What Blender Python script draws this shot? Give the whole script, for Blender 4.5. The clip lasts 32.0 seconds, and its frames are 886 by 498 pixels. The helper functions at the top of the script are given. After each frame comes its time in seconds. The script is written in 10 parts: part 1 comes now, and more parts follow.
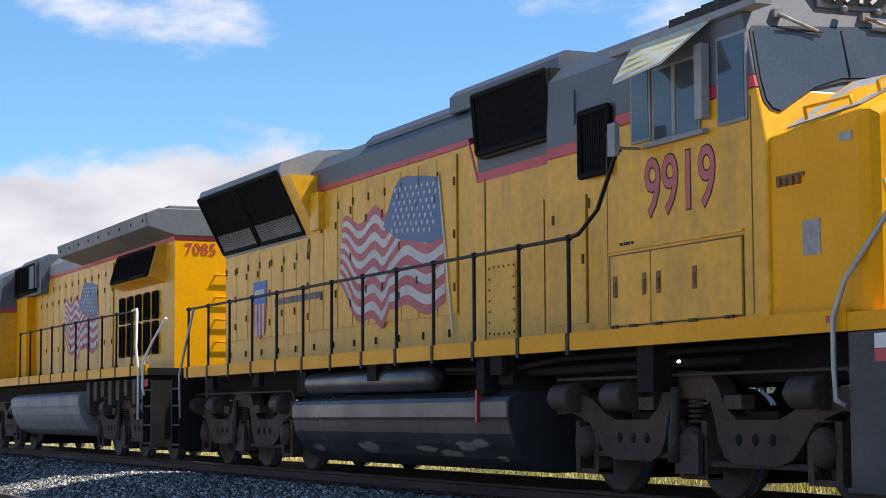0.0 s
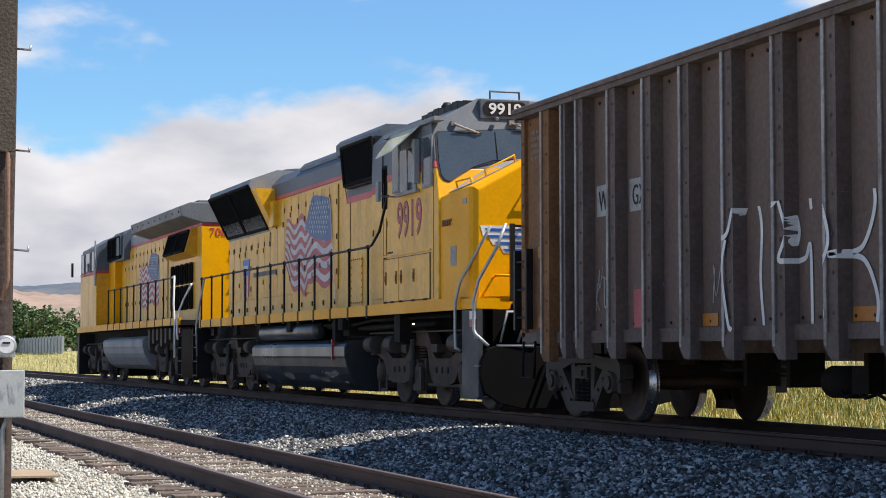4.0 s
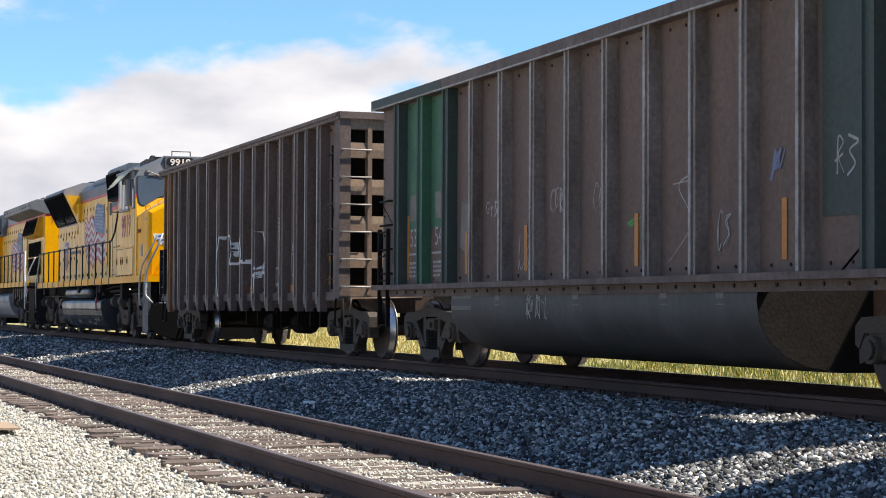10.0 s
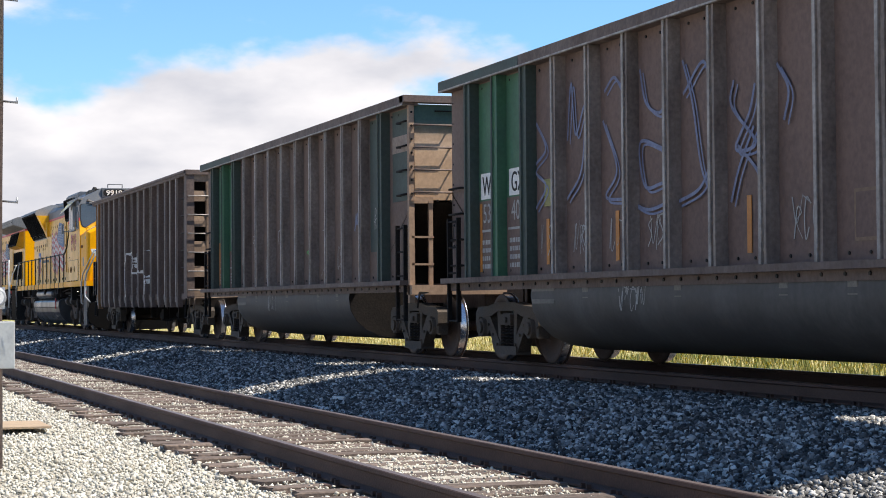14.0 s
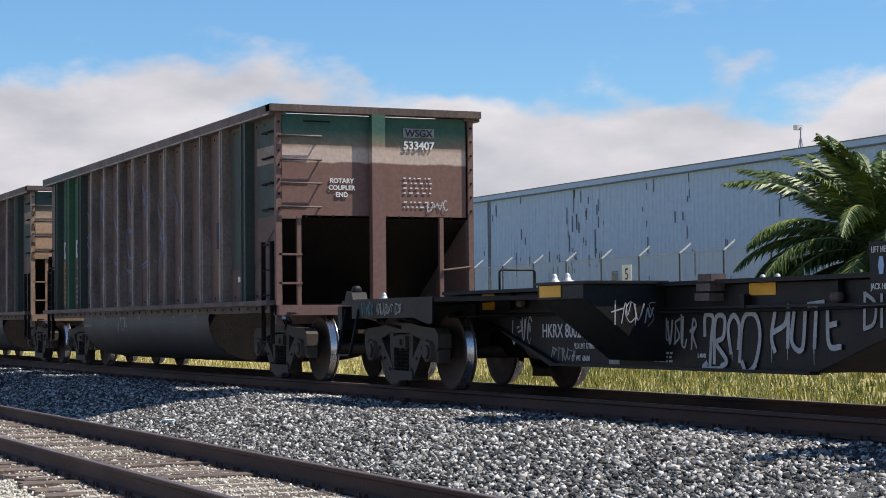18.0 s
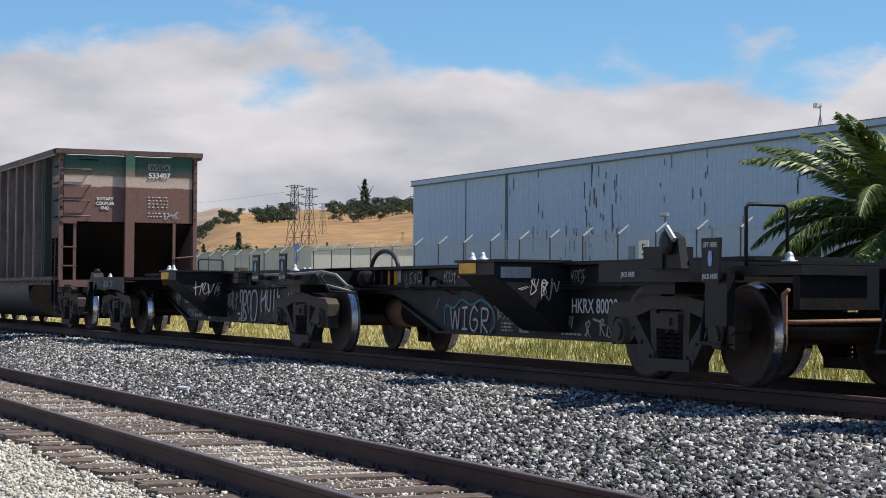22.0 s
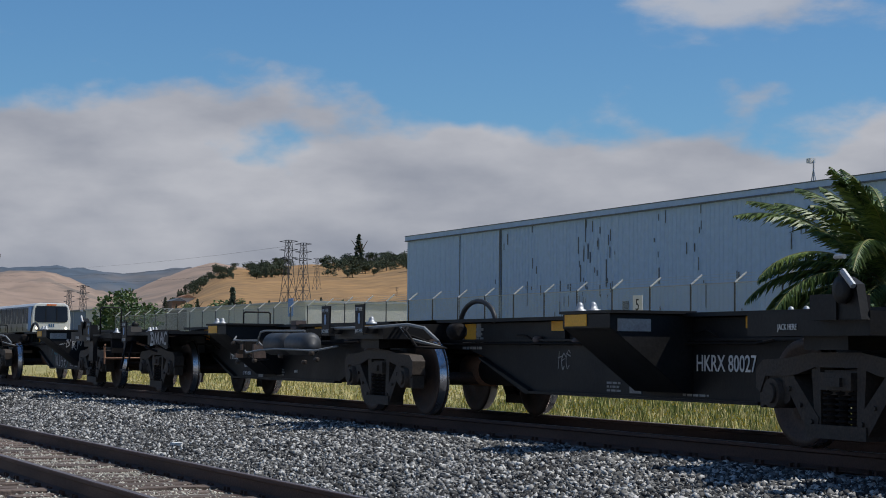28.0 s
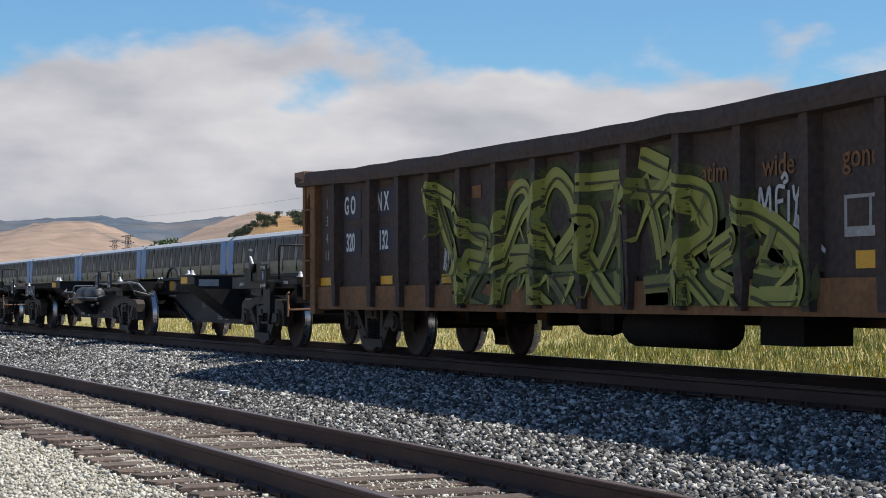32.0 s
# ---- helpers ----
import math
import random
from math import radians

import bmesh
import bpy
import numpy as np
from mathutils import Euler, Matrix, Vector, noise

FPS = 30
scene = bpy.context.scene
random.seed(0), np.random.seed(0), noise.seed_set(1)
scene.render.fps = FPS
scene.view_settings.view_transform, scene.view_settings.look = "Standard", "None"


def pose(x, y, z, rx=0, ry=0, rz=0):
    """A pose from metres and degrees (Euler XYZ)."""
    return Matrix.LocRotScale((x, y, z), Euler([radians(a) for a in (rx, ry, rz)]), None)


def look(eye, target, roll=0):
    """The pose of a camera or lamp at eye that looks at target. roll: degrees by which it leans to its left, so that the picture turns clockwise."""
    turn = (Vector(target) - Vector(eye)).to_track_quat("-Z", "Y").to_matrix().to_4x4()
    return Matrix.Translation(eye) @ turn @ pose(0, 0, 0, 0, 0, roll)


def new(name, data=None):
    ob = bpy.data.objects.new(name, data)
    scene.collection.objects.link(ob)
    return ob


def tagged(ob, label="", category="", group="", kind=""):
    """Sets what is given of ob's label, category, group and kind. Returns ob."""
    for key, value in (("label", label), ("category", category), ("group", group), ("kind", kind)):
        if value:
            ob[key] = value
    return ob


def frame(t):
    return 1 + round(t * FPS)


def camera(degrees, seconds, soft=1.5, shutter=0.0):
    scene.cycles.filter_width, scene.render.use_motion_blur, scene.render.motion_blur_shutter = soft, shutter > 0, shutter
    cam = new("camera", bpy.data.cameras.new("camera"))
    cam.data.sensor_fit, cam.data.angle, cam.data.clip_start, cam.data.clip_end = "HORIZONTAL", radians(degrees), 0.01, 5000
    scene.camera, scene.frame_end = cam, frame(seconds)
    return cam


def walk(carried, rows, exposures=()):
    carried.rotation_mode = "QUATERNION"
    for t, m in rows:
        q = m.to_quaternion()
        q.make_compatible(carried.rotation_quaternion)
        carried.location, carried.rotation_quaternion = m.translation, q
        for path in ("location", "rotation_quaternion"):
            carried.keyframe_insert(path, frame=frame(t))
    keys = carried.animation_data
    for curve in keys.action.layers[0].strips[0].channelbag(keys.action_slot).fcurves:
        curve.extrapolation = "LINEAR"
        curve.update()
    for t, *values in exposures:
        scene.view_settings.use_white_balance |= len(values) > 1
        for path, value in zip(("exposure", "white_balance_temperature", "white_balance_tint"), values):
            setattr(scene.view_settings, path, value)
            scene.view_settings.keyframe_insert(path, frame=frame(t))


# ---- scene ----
cam = camera(26.155, 32.0, soft=0.95)
EYE_Z = 0.79
# time, heading from the track's far end, tilt up, lean
VIEW = [
    (0, 23.534, 4.953, -0.297),
    (0.5, 23.016, 4.550, -0.678),
    (1, 21.660, 4.217, -0.655),
    (1.5, 20.720, 3.787, -0.642),
    (2, 20.729, 3.597, -0.679),
    (2.5, 19.912, 3.306, -0.553),
    (3, 19.301, 3.196, -0.344),
    (3.5, 18.974, 3.152, -0.188),
    (5.5, 17.505, 3.295, 0.154),
    (6, 17.980, 3.290, -0.009),
    (6.5, 18.565, 3.262, -0.104),
    (7, 18.667, 3.032, -0.150),
    (7.5, 19.783, 2.902, -0.130),
    (8, 19.916, 2.410, -0.236),
    (8.5, 20.160, 2.040, -0.248),
    (9, 19.854, 2.001, -0.173),
    (9.5, 19.624, 1.807, -0.203),
    (10, 19.690, 1.803, 0.256),
    (10.5, 19.263, 1.718, -0.011),
    (11, 19.454, 1.716, 0.018),
    (11.5, 19.671, 1.760, -0.079),
    (12, 19.292, 1.702, -0.055),
    (12.5, 18.928, 1.596, -0.157),
    (13, 18.682, 1.611, -0.230),
    (13.5, 18.794, 1.618, -0.333),
    (14, 18.858, 1.632, -0.386),
    (14.5, 19.329, 1.671, -0.478),
    (15, 20.720, 1.751, -0.834),
    (15.5, 23.085, 1.770, -0.726),
    (17.5, 23.874, 2.302, -0.577),
    (18, 23.917, 2.232, -0.515),
    (18.5, 23.621, 1.917, -0.367),
    (19, 23.650, 1.669, -0.118),
    (19.5, 23.617, 1.438, 0.079),
    (20, 23.303, 1.289, 0.317),
    (20.5, 23.439, 1.135, 0.491),
    (21, 23.252, 1.128, 0.477),
    (21.5, 23.147, 1.289, 0.433),
    (22, 23.415, 1.402, 0.446),
    (22.5, 23.155, 1.471, 0.389),
    (23, 23.096, 1.550, 0.398),
    (23.5, 23.131, 1.581, 0.333),
    (24, 22.983, 1.629, 0.313),
    (24.5, 23.412, 2.050, 0.334),
    (25, 24.541, 2.828, 0.430),
    (25.5, 24.331, 3.069, 0.400),
    (26, 24.414, 3.174, 0.387),
    (26.5, 24.320, 3.229, 0.377),
    (28.5, 23.375, 3.013, 0.366),
    (29, 23.175, 2.772, 0.214),
    (29.5, 22.936, 1.266, 0.197),
    (30, 22.663, 0.745, -0.002),
    (30.5, 22.204, 0.492, 0.002),
    (31, 21.992, 0.696, -0.028),
    (31.5, 22.190, 1.285, -0.077),
    (32, 22.278, 1.430, -0.176),
]


def aim(heading, tilt, lean):
    return pose(0, 0, EYE_Z, 90 + tilt, 0, 90 - heading) @ pose(0, 0, 0, 0, 0, lean)


# the film's own exposure drifts as bright and dark cars pass
EXPOSURE = [(0, 0.62, 6900, 12), (1.5, 0.55, 7000, 12), (2.5, 0.45, 7000, 12), (6, 0.56, 6900, 10), (8, 0.56, 6900, 10), (10, 0.72, 7100, 11), (15, 0.68, 7000, 11), (17.5, 0.34, 6900, 12), (19, 0.25, 6900, 12), (21, 0.22, 6900, 12), (23, 0.08, 6800, 12), (24.5, -0.26, 6700, 12), (26, -0.36, 6600, 12), (28.5, -0.42, 6400, 9), (29.2, -0.32, 6500, 9), (30, 0.06, 6800, 10), (32, 0.12, 6900, 10)]
walk(cam, [(t, aim(h, e, l)) for t, h, e, l in VIEW], EXPOSURE)

# how far the freight train has rolled along -x at each time
ROLLED = [(0, 0.000), (1, 3.123), (2, 6.217), (3, 9.495), (3.5, 11.093), (5.5, 17.361), (6, 18.965), (7, 22.392), (8, 25.924), (9, 29.420), (10, 32.967), (11, 36.511), (12, 40.102), (13, 43.739), (14, 47.353), (15, 50.916), (15.5, 52.748), (17.5, 60.130), (18, 62.005), (19, 65.802), (20, 69.601), (21, 73.421), (22, 77.209), (23, 81.031), (24, 84.843), (25, 88.623), (26, 92.375), (26.5, 94.270), (28.5, 101.930), (29, 103.973), (29.5, 106.145), (30, 108.306), (30.5, 110.458), (31, 112.607), (31.5, 114.731), (32, 116.846)]

# ---------------------------------------------------------------- light
SUN_WAY = Vector((0.27, 0.58, 1.0)).normalized()
world = bpy.data.worlds.new("world")
scene.world = world
world.use_nodes = True


def build_world():
    nt = world.node_tree
    nt.nodes.clear()
    out = nt.nodes.new("ShaderNodeOutputWorld")
    sky = nt.nodes.new("ShaderNodeTexSky")
    sky.sky_type, sky.sun_disc = "NISHITA", False
    sky.sun_elevation = math.asin(SUN_WAY.z)
    sky.sun_rotation = math.atan2(SUN_WAY.x, SUN_WAY.y)
    sky.air_density, sky.dust_density, sky.ozone_density = 1.0, 0.2, 3.0
    bg = nt.nodes.new("ShaderNodeBackground")
    bg.inputs["Strength"].default_value = 0.11
    def math_node(op, a, b, clamp=False):
        m = nt.nodes.new("ShaderNodeMath")
        m.operation, m.use_clamp = op, clamp
        for i, v in enumerate((a, b)):
            if isinstance(v, (int, float)):
                m.inputs[i].default_value = v
            else:
                nt.links.new(v, m.inputs[i])
        return m.outputs[0]

    def smooth(v, lo, hi):
        r = nt.nodes.new("ShaderNodeMapRange")
        r.interpolation_type = "SMOOTHSTEP"
        r.inputs["From Min"].default_value, r.inputs["From Max"].default_value = lo, hi
        nt.links.new(v, r.inputs["Value"])
        return r.outputs["Result"]

    co = nt.nodes.new("ShaderNodeTexCoord")

    def cloud_noise(scale, place, detail, rough, stretch=2.0):
        mp = nt.nodes.new("ShaderNodeMapping")
        mp.inputs["Scale"].default_value, mp.inputs["Location"].default_value = (1, 1, stretch), place
        nt.links.new(co.outputs["Generated"], mp.inputs["Vector"])
        n = nt.nodes.new("ShaderNodeTexNoise")
        n.inputs["Scale"].default_value, n.inputs["Detail"].default_value, n.inputs["Roughness"].default_value = scale, detail, rough
        nt.links.new(mp.outputs["Vector"], n.inputs["Vector"])
        return n.outputs["Fac"]

    sep = nt.nodes.new("ShaderNodeSeparateXYZ")
    nt.links.new(co.outputs["Generated"], sep.inputs["Vector"])
    # a low bank of broken cloud all round, with a ragged top
    ragged = math_node("MULTIPLY", math_node("SUBTRACT", cloud_noise(9.0, (1.3, 0.7, 0.35), 9, 0.5), 0.5), 0.17)
    depth = math_node("ADD", math_node("SUBTRACT", 0.134, sep.outputs["Z"]), ragged)
    bank = smooth(depth, 0.0, 0.022)
    # loose small clouds above it
    loose = math_node("MULTIPLY", smooth(cloud_noise(6.5, (4.1, 2.2, 0.9), 8, 0.55, 2.6), 0.55, 0.70), 0.85)
    cover = math_node("MAXIMUM", bank, loose)
    tone_v = math_node("ADD", math_node("MULTIPLY", cloud_noise(13.0, (0.3, 1.9, 0.2), 7, 0.5, 2.6), 1.25), math_node("MULTIPLY", depth, -2.2))
    tone = nt.nodes.new("ShaderNodeValToRGB")
    tone.color_ramp.elements[0].position, tone.color_ramp.elements[0].color = 0.22, (3.4, 3.65, 4.35, 1)
    tone.color_ramp.elements[1].position, tone.color_ramp.elements[1].color = 0.75, (5.7, 5.8, 6.3, 1)
    nt.links.new(tone_v, tone.inputs["Fac"])
    tint = nt.nodes.new("ShaderNodeMix")
    tint.data_type, tint.blend_type = "RGBA", "MULTIPLY"
    tint.inputs[0].default_value = 1.0
    tint.inputs[7].default_value = (0.57, 0.86, 1.09, 1)
    nt.links.new(sky.outputs["Color"], tint.inputs[6])
    mix = nt.nodes.new("ShaderNodeMix")
    mix.data_type = "RGBA"
    nt.links.new(cover, mix.inputs[0])
    nt.links.new(tint.outputs[2], mix.inputs[6])
    nt.links.new(tone.outputs["Color"], mix.inputs[7])
    nt.links.new(mix.outputs[2], bg.inputs["Color"])
    nt.links.new(bg.outputs["Background"], out.inputs["Surface"])


build_world()
sun = new("sun", bpy.data.lights.new("sun", "SUN"))
sun.data.energy, sun.data.angle, sun.data.color = 5.0, radians(0.53), (1.0, 0.96, 0.90)
sun.matrix_world = look(SUN_WAY * 200, (0, 0, 0))


# ---------------------------------------------------------------- materials
def mat(name, col, col2=None, rough=0.6, metal=0.0, scale=2.0, fine=40.0, bump=0.15, lo=0.35, hi=0.7, grain=0.25,
        stretch=(1, 1, 1), vary=0.0, coords="Object", rough2=None, spec=0.5):
    """Colour varied at two scales, with fine relief. col2: what shows in the patches."""
    m = bpy.data.materials.new(name)
    m.use_nodes = True
    nt = m.node_tree
    b = nt.nodes["Principled BSDF"]
    co = nt.nodes.new("ShaderNodeTexCoord")
    mp = nt.nodes.new("ShaderNodeMapping")
    mp.inputs["Scale"].default_value = stretch
    nt.links.new(co.outputs[coords], mp.inputs["Vector"])
    info = nt.nodes.new("ShaderNodeObjectInfo")
    big = nt.nodes.new("ShaderNodeTexNoise")
    big.noise_dimensions = "4D"
    big.inputs["Scale"].default_value, big.inputs["Detail"].default_value, big.inputs["Roughness"].default_value = scale, 7, 0.62
    nt.links.new(mp.outputs["Vector"], big.inputs["Vector"])
    mul = nt.nodes.new("ShaderNodeMath")
    mul.operation = "MULTIPLY"
    mul.inputs[1].default_value = 37.0
    nt.links.new(info.outputs["Random"], mul.inputs[0])
    nt.links.new(mul.outputs[0], big.inputs["W"])
    rng = nt.nodes.new("ShaderNodeMapRange")
    rng.inputs["From Min"].default_value, rng.inputs["From Max"].default_value = lo, hi
    nt.links.new(big.outputs["Fac"], rng.inputs["Value"])
    mix = nt.nodes.new("ShaderNodeMix")
    mix.data_type = "RGBA"
    mix.inputs[6].default_value = (*col, 1)
    mix.inputs[7].default_value = (*(col2 or [c * 0.72 for c in col]), 1)
    nt.links.new(rng.outputs["Result"], mix.inputs[0])
    sm = nt.nodes.new("ShaderNodeTexNoise")
    sm.inputs["Scale"].default_value, sm.inputs["Detail"].default_value = fine, 4
    nt.links.new(co.outputs[coords], sm.inputs["Vector"])
    hsv = nt.nodes.new("ShaderNodeHueSaturation")
    val = nt.nodes.new("ShaderNodeMapRange")
    val.inputs["From Min"].default_value, val.inputs["From Max"].default_value = 0.3, 0.7
    val.inputs["To Min"].default_value, val.inputs["To Max"].default_value = 1 - grain, 1 + grain
    nt.links.new(sm.outputs["Fac"], val.inputs["Value"])
    if vary:
        vr = nt.nodes.new("ShaderNodeMapRange")
        vr.inputs["To Min"].default_value, vr.inputs["To Max"].default_value = 1 - vary, 1 + vary
        nt.links.new(info.outputs["Random"], vr.inputs["Value"])
        vm = nt.nodes.new("ShaderNodeMath")
        vm.operation = "MULTIPLY"
        nt.links.new(val.outputs["Result"], vm.inputs[0])
        nt.links.new(vr.outputs["Result"], vm.inputs[1])
        nt.links.new(vm.outputs[0], hsv.inputs["Value"])
    else:
        nt.links.new(val.outputs["Result"], hsv.inputs["Value"])
    nt.links.new(mix.outputs[2], hsv.inputs["Color"])
    nt.links.new(hsv.outputs["Color"], b.inputs["Base Color"])
    rr = nt.nodes.new("ShaderNodeMapRange")
    rr.inputs["To Min"].default_value = rough
    rr.inputs["To Max"].default_value = rough2 if rough2 is not None else min(1.0, rough + 0.15)
    nt.links.new(rng.outputs["Result"], rr.inputs["Value"])
    nt.links.new(rr.outputs["Result"], b.inputs["Roughness"])
    b.inputs["Metallic"].default_value = metal
    b.inputs["Specular IOR Level"].default_value = spec
    if bump:
        bp = nt.nodes.new("ShaderNodeBump")
        bp.inputs["Strength"].default_value, bp.inputs["Distance"].default_value = bump, 0.02
        nt.links.new(sm.outputs["Fac"], bp.inputs["Height"])
        nt.links.new(bp.outputs["Normal"], b.inputs["Normal"])
    return m


def island_mat(name, cols, rough=0.9, bump=0.0, fine=30.0):
    """For loose pieces joined in one mesh: each piece takes a tone of its own."""
    m = bpy.data.materials.new(name)
    m.use_nodes = True
    nt = m.node_tree
    b = nt.nodes["Principled BSDF"]
    geo = nt.nodes.new("ShaderNodeNewGeometry")
    ramp = nt.nodes.new("ShaderNodeValToRGB")
    ramp.color_ramp.interpolation = "LINEAR"
    n = len(cols)
    ramp.color_ramp.elements[0].color, ramp.color_ramp.elements[1].color = (*cols[0], 1), (*cols[-1], 1)
    for i in range(1, n - 1):
        e = ramp.color_ramp.elements.new(i / (n - 1))
        e.color = (*cols[i], 1)
    nt.links.new(geo.outputs["Random Per Island"], ramp.inputs["Fac"])
    nt.links.new(ramp.outputs["Color"], b.inputs["Base Color"])
    b.inputs["Roughness"].default_value = rough
    return m


# ---------------------------------------------------------------- mesh tools
def box(bm, x0, x1, y0, y1, z0, z1):
    v = [bm.verts.new(p) for p in ((x0, y0, z0), (x1, y0, z0), (x1, y1, z0), (x0, y1, z0), (x0, y0, z1), (x1, y0, z1), (x1, y1, z1), (x0, y1, z1))]
    for f in ((3, 2, 1, 0), (4, 5, 6, 7), (0, 1, 5, 4), (1, 2, 6, 5), (2, 3, 7, 6), (3, 0, 4, 7)):
        bm.faces.new([v[i] for i in f])
    return v


def prism(bm, pts, lo, hi, axis="y"):
    """A solid with the outline pts, a convex or simple ring, drawn out along axis."""
    def at(p, d):
        if axis == "y":
            return (p[0], d, p[1])
        if axis == "x":
            return (d, p[0], p[1])
        return (p[0], p[1], d)
    a = [bm.verts.new(at(p, lo)) for p in pts]
    b = [bm.verts.new(at(p, hi)) for p in pts]
    n = len(pts)
    bm.faces.new(a)
    bm.faces.new(list(reversed(b)))
    for i in range(n):
        bm.faces.new((a[(i + 1) % n], a[i], b[i], b[(i + 1) % n]))


def rod(bm, p, q, r, n=8, r2=None):
    p, q = Vector(p), Vector(q)
    d = (q - p).normalized()
    u = d.orthogonal().normalized()
    w = d.cross(u)
    r2 = r if r2 is None else r2
    a, b = [], []
    for i in range(n):
        c, s = math.cos(2 * math.pi * i / n), math.sin(2 * math.pi * i / n)
        a.append(bm.verts.new(p + (u * c + w * s) * r))
        b.append(bm.verts.new(q + (u * c + w * s) * r2))
    bm.faces.new(list(reversed(a)))
    bm.faces.new(b)
    for i in range(n):
        f = bm.faces.new((a[i], a[(i + 1) % n], b[(i + 1) % n], b[i]))
        f.smooth = n > 8
    return a + b


def pipe(bm, pts, r, n=6):
    """One continuous tube along the points."""
    P = [Vector(p) for p in pts]
    rings, ref = [], None
    for i, p in enumerate(P):
        d0 = (p - P[i - 1]).normalized() if i else None
        d1 = (P[i + 1] - p).normalized() if i < len(P) - 1 else None
        d = (d0 or d1) if d0 is None or d1 is None else (d0 + d1)
        d = d.normalized() if d.length > 1e-6 else (d0 or d1)
        if ref is None:
            ref = d.orthogonal().normalized()
        ref = (ref - d * ref.dot(d)).normalized() if (ref - d * ref.dot(d)).length > 1e-6 else d.orthogonal().normalized()
        side = d.cross(ref)
        k = 1.0
        if d0 is not None and d1 is not None:
            k = 1 / max(0.6, d.dot(d1))
        rings.append([bm.verts.new(p + (ref * math.cos(t) + side * math.sin(t)) * r * k) for t in [2 * math.pi * q / n for q in range(n)]])
    for u, v in zip(rings, rings[1:]):
        for q in range(n):
            f = bm.faces.new((u[q], u[(q + 1) % n], v[(q + 1) % n], v[q]))
            f.smooth = True
    bm.faces.new(list(reversed(rings[0])))
    bm.faces.new(rings[-1])


def lathe(bm, prof, cx, cy, cz, axis="y", n=24):
    """prof: (offset along axis, radius) pairs; a closed turned body."""
    rings = []
    for d, r in prof:
        ring = []
        for i in range(n):
            c, s = math.cos(2 * math.pi * i / n) * r, math.sin(2 * math.pi * i / n) * r
            p = (cx + c, cy + d, cz + s) if axis == "y" else ((cx + d, cy + c, cz + s) if axis == "x" else (cx + c, cy + s, cz + d))
            ring.append(bm.verts.new(p))
        rings.append(ring)
    for a, b in zip(rings, rings[1:]):
        for i in range(n):
            f = bm.faces.new((a[i], b[i], b[(i + 1) % n], a[(i + 1) % n]))
            f.smooth = True
    bm.faces.new(rings[0])
    bm.faces.new(list(reversed(rings[-1])))


def done(bm, m, name, bevel=0.0):
    bmesh.ops.recalc_face_normals(bm, faces=bm.faces)
    me = bpy.data.meshes.new(name)
    bm.to_mesh(me)
    bm.free()
    me.materials.append(m)
    return me


def part(name, bm, m, parent, label="", bevel=0.0):
    ob = new(name, done(bm, m, name))
    ob.parent = parent
    if bevel:
        md = ob.modifiers.new("bevel", "BEVEL")
        md.width, md.segments, md.limit_method, md.angle_limit = bevel, 2, "ANGLE", radians(40)
    if label:
        ob["label"] = label
    return ob


def thing(name, label, category, at=(0, 0, 0), group="", rz=0, kind=""):
    ob = new(name)
    ob.empty_display_size = 0.3
    ob.matrix_basis = pose(*at, 0, 0, rz)
    return tagged(ob, label, category, group, kind)


def solid(name, bm, m, label, category="", kind="", group="", at=(0, 0, 0)):
    ob = new(name, done(bm, m, name))
    ob.location = at
    return tagged(ob, label, category, group, kind)


def share(name, me, parent, loc, rot=(0, 0, 0), scale=(1, 1, 1)):
    ob = new(name, me)
    ob.parent = parent
    ob.location, ob.rotation_euler, ob.scale = loc, rot, scale
    return ob


TRACK_Y, RAIL_Y = 10.05, 0.7525
SIDE_Y, SIDE_Z = 4.516, -0.323
B = bmesh.new

# ---------------------------------------------------------------- the paints and surfaces
M_BALLAST = mat("ballast_bed", (0.05, 0.05, 0.05), (0.10, 0.10, 0.095), 0.95, scale=6, fine=55, bump=0.9, grain=0.6)
M_GRAVEL = mat("pale_gravel_bed", (0.42, 0.40, 0.34), (0.33, 0.31, 0.27), 0.95, scale=3, fine=70, bump=0.9, grain=0.45)
M_DIRT = mat("siding_dirt", (0.41, 0.38, 0.325), (0.29, 0.265, 0.225), 0.95, scale=2.5, fine=50, bump=0.8, grain=0.4)
M_FIELD = mat("dry_field", (0.40, 0.33, 0.15), (0.22, 0.23, 0.07), 0.95, scale=0.35, fine=9, bump=0.6, grain=0.4)
M_STONE = island_mat("crushed_stone", [(0.014, 0.014, 0.015), (0.042, 0.042, 0.042), (0.105, 0.104, 0.10), (0.26, 0.256, 0.246), (0.62, 0.61, 0.58)])
M_PEBBLE = island_mat("pale_pebble", [(0.27, 0.25, 0.20), (0.43, 0.405, 0.34), (0.53, 0.505, 0.43), (0.66, 0.64, 0.56)])
M_GRASS = island_mat("dry_grass", [(0.20, 0.23, 0.06), (0.40, 0.38, 0.12), (0.62, 0.52, 0.22), (0.74, 0.62, 0.32), (0.52, 0.44, 0.17)])
M_WEED = island_mat("green_weeds", [(0.07, 0.11, 0.025), (0.14, 0.18, 0.045), (0.22, 0.23, 0.06), (0.36, 0.33, 0.10)])
M_FLOWER = island_mat("yellow_flower", [(0.6, 0.45, 0.03), (0.7, 0.55, 0.08)])
M_RAIL = mat("rusty_rail", (0.085, 0.046, 0.034), (0.055, 0.033, 0.027), 0.7, 0.3, scale=3, fine=60, bump=0.25, stretch=(0.2, 1, 1))
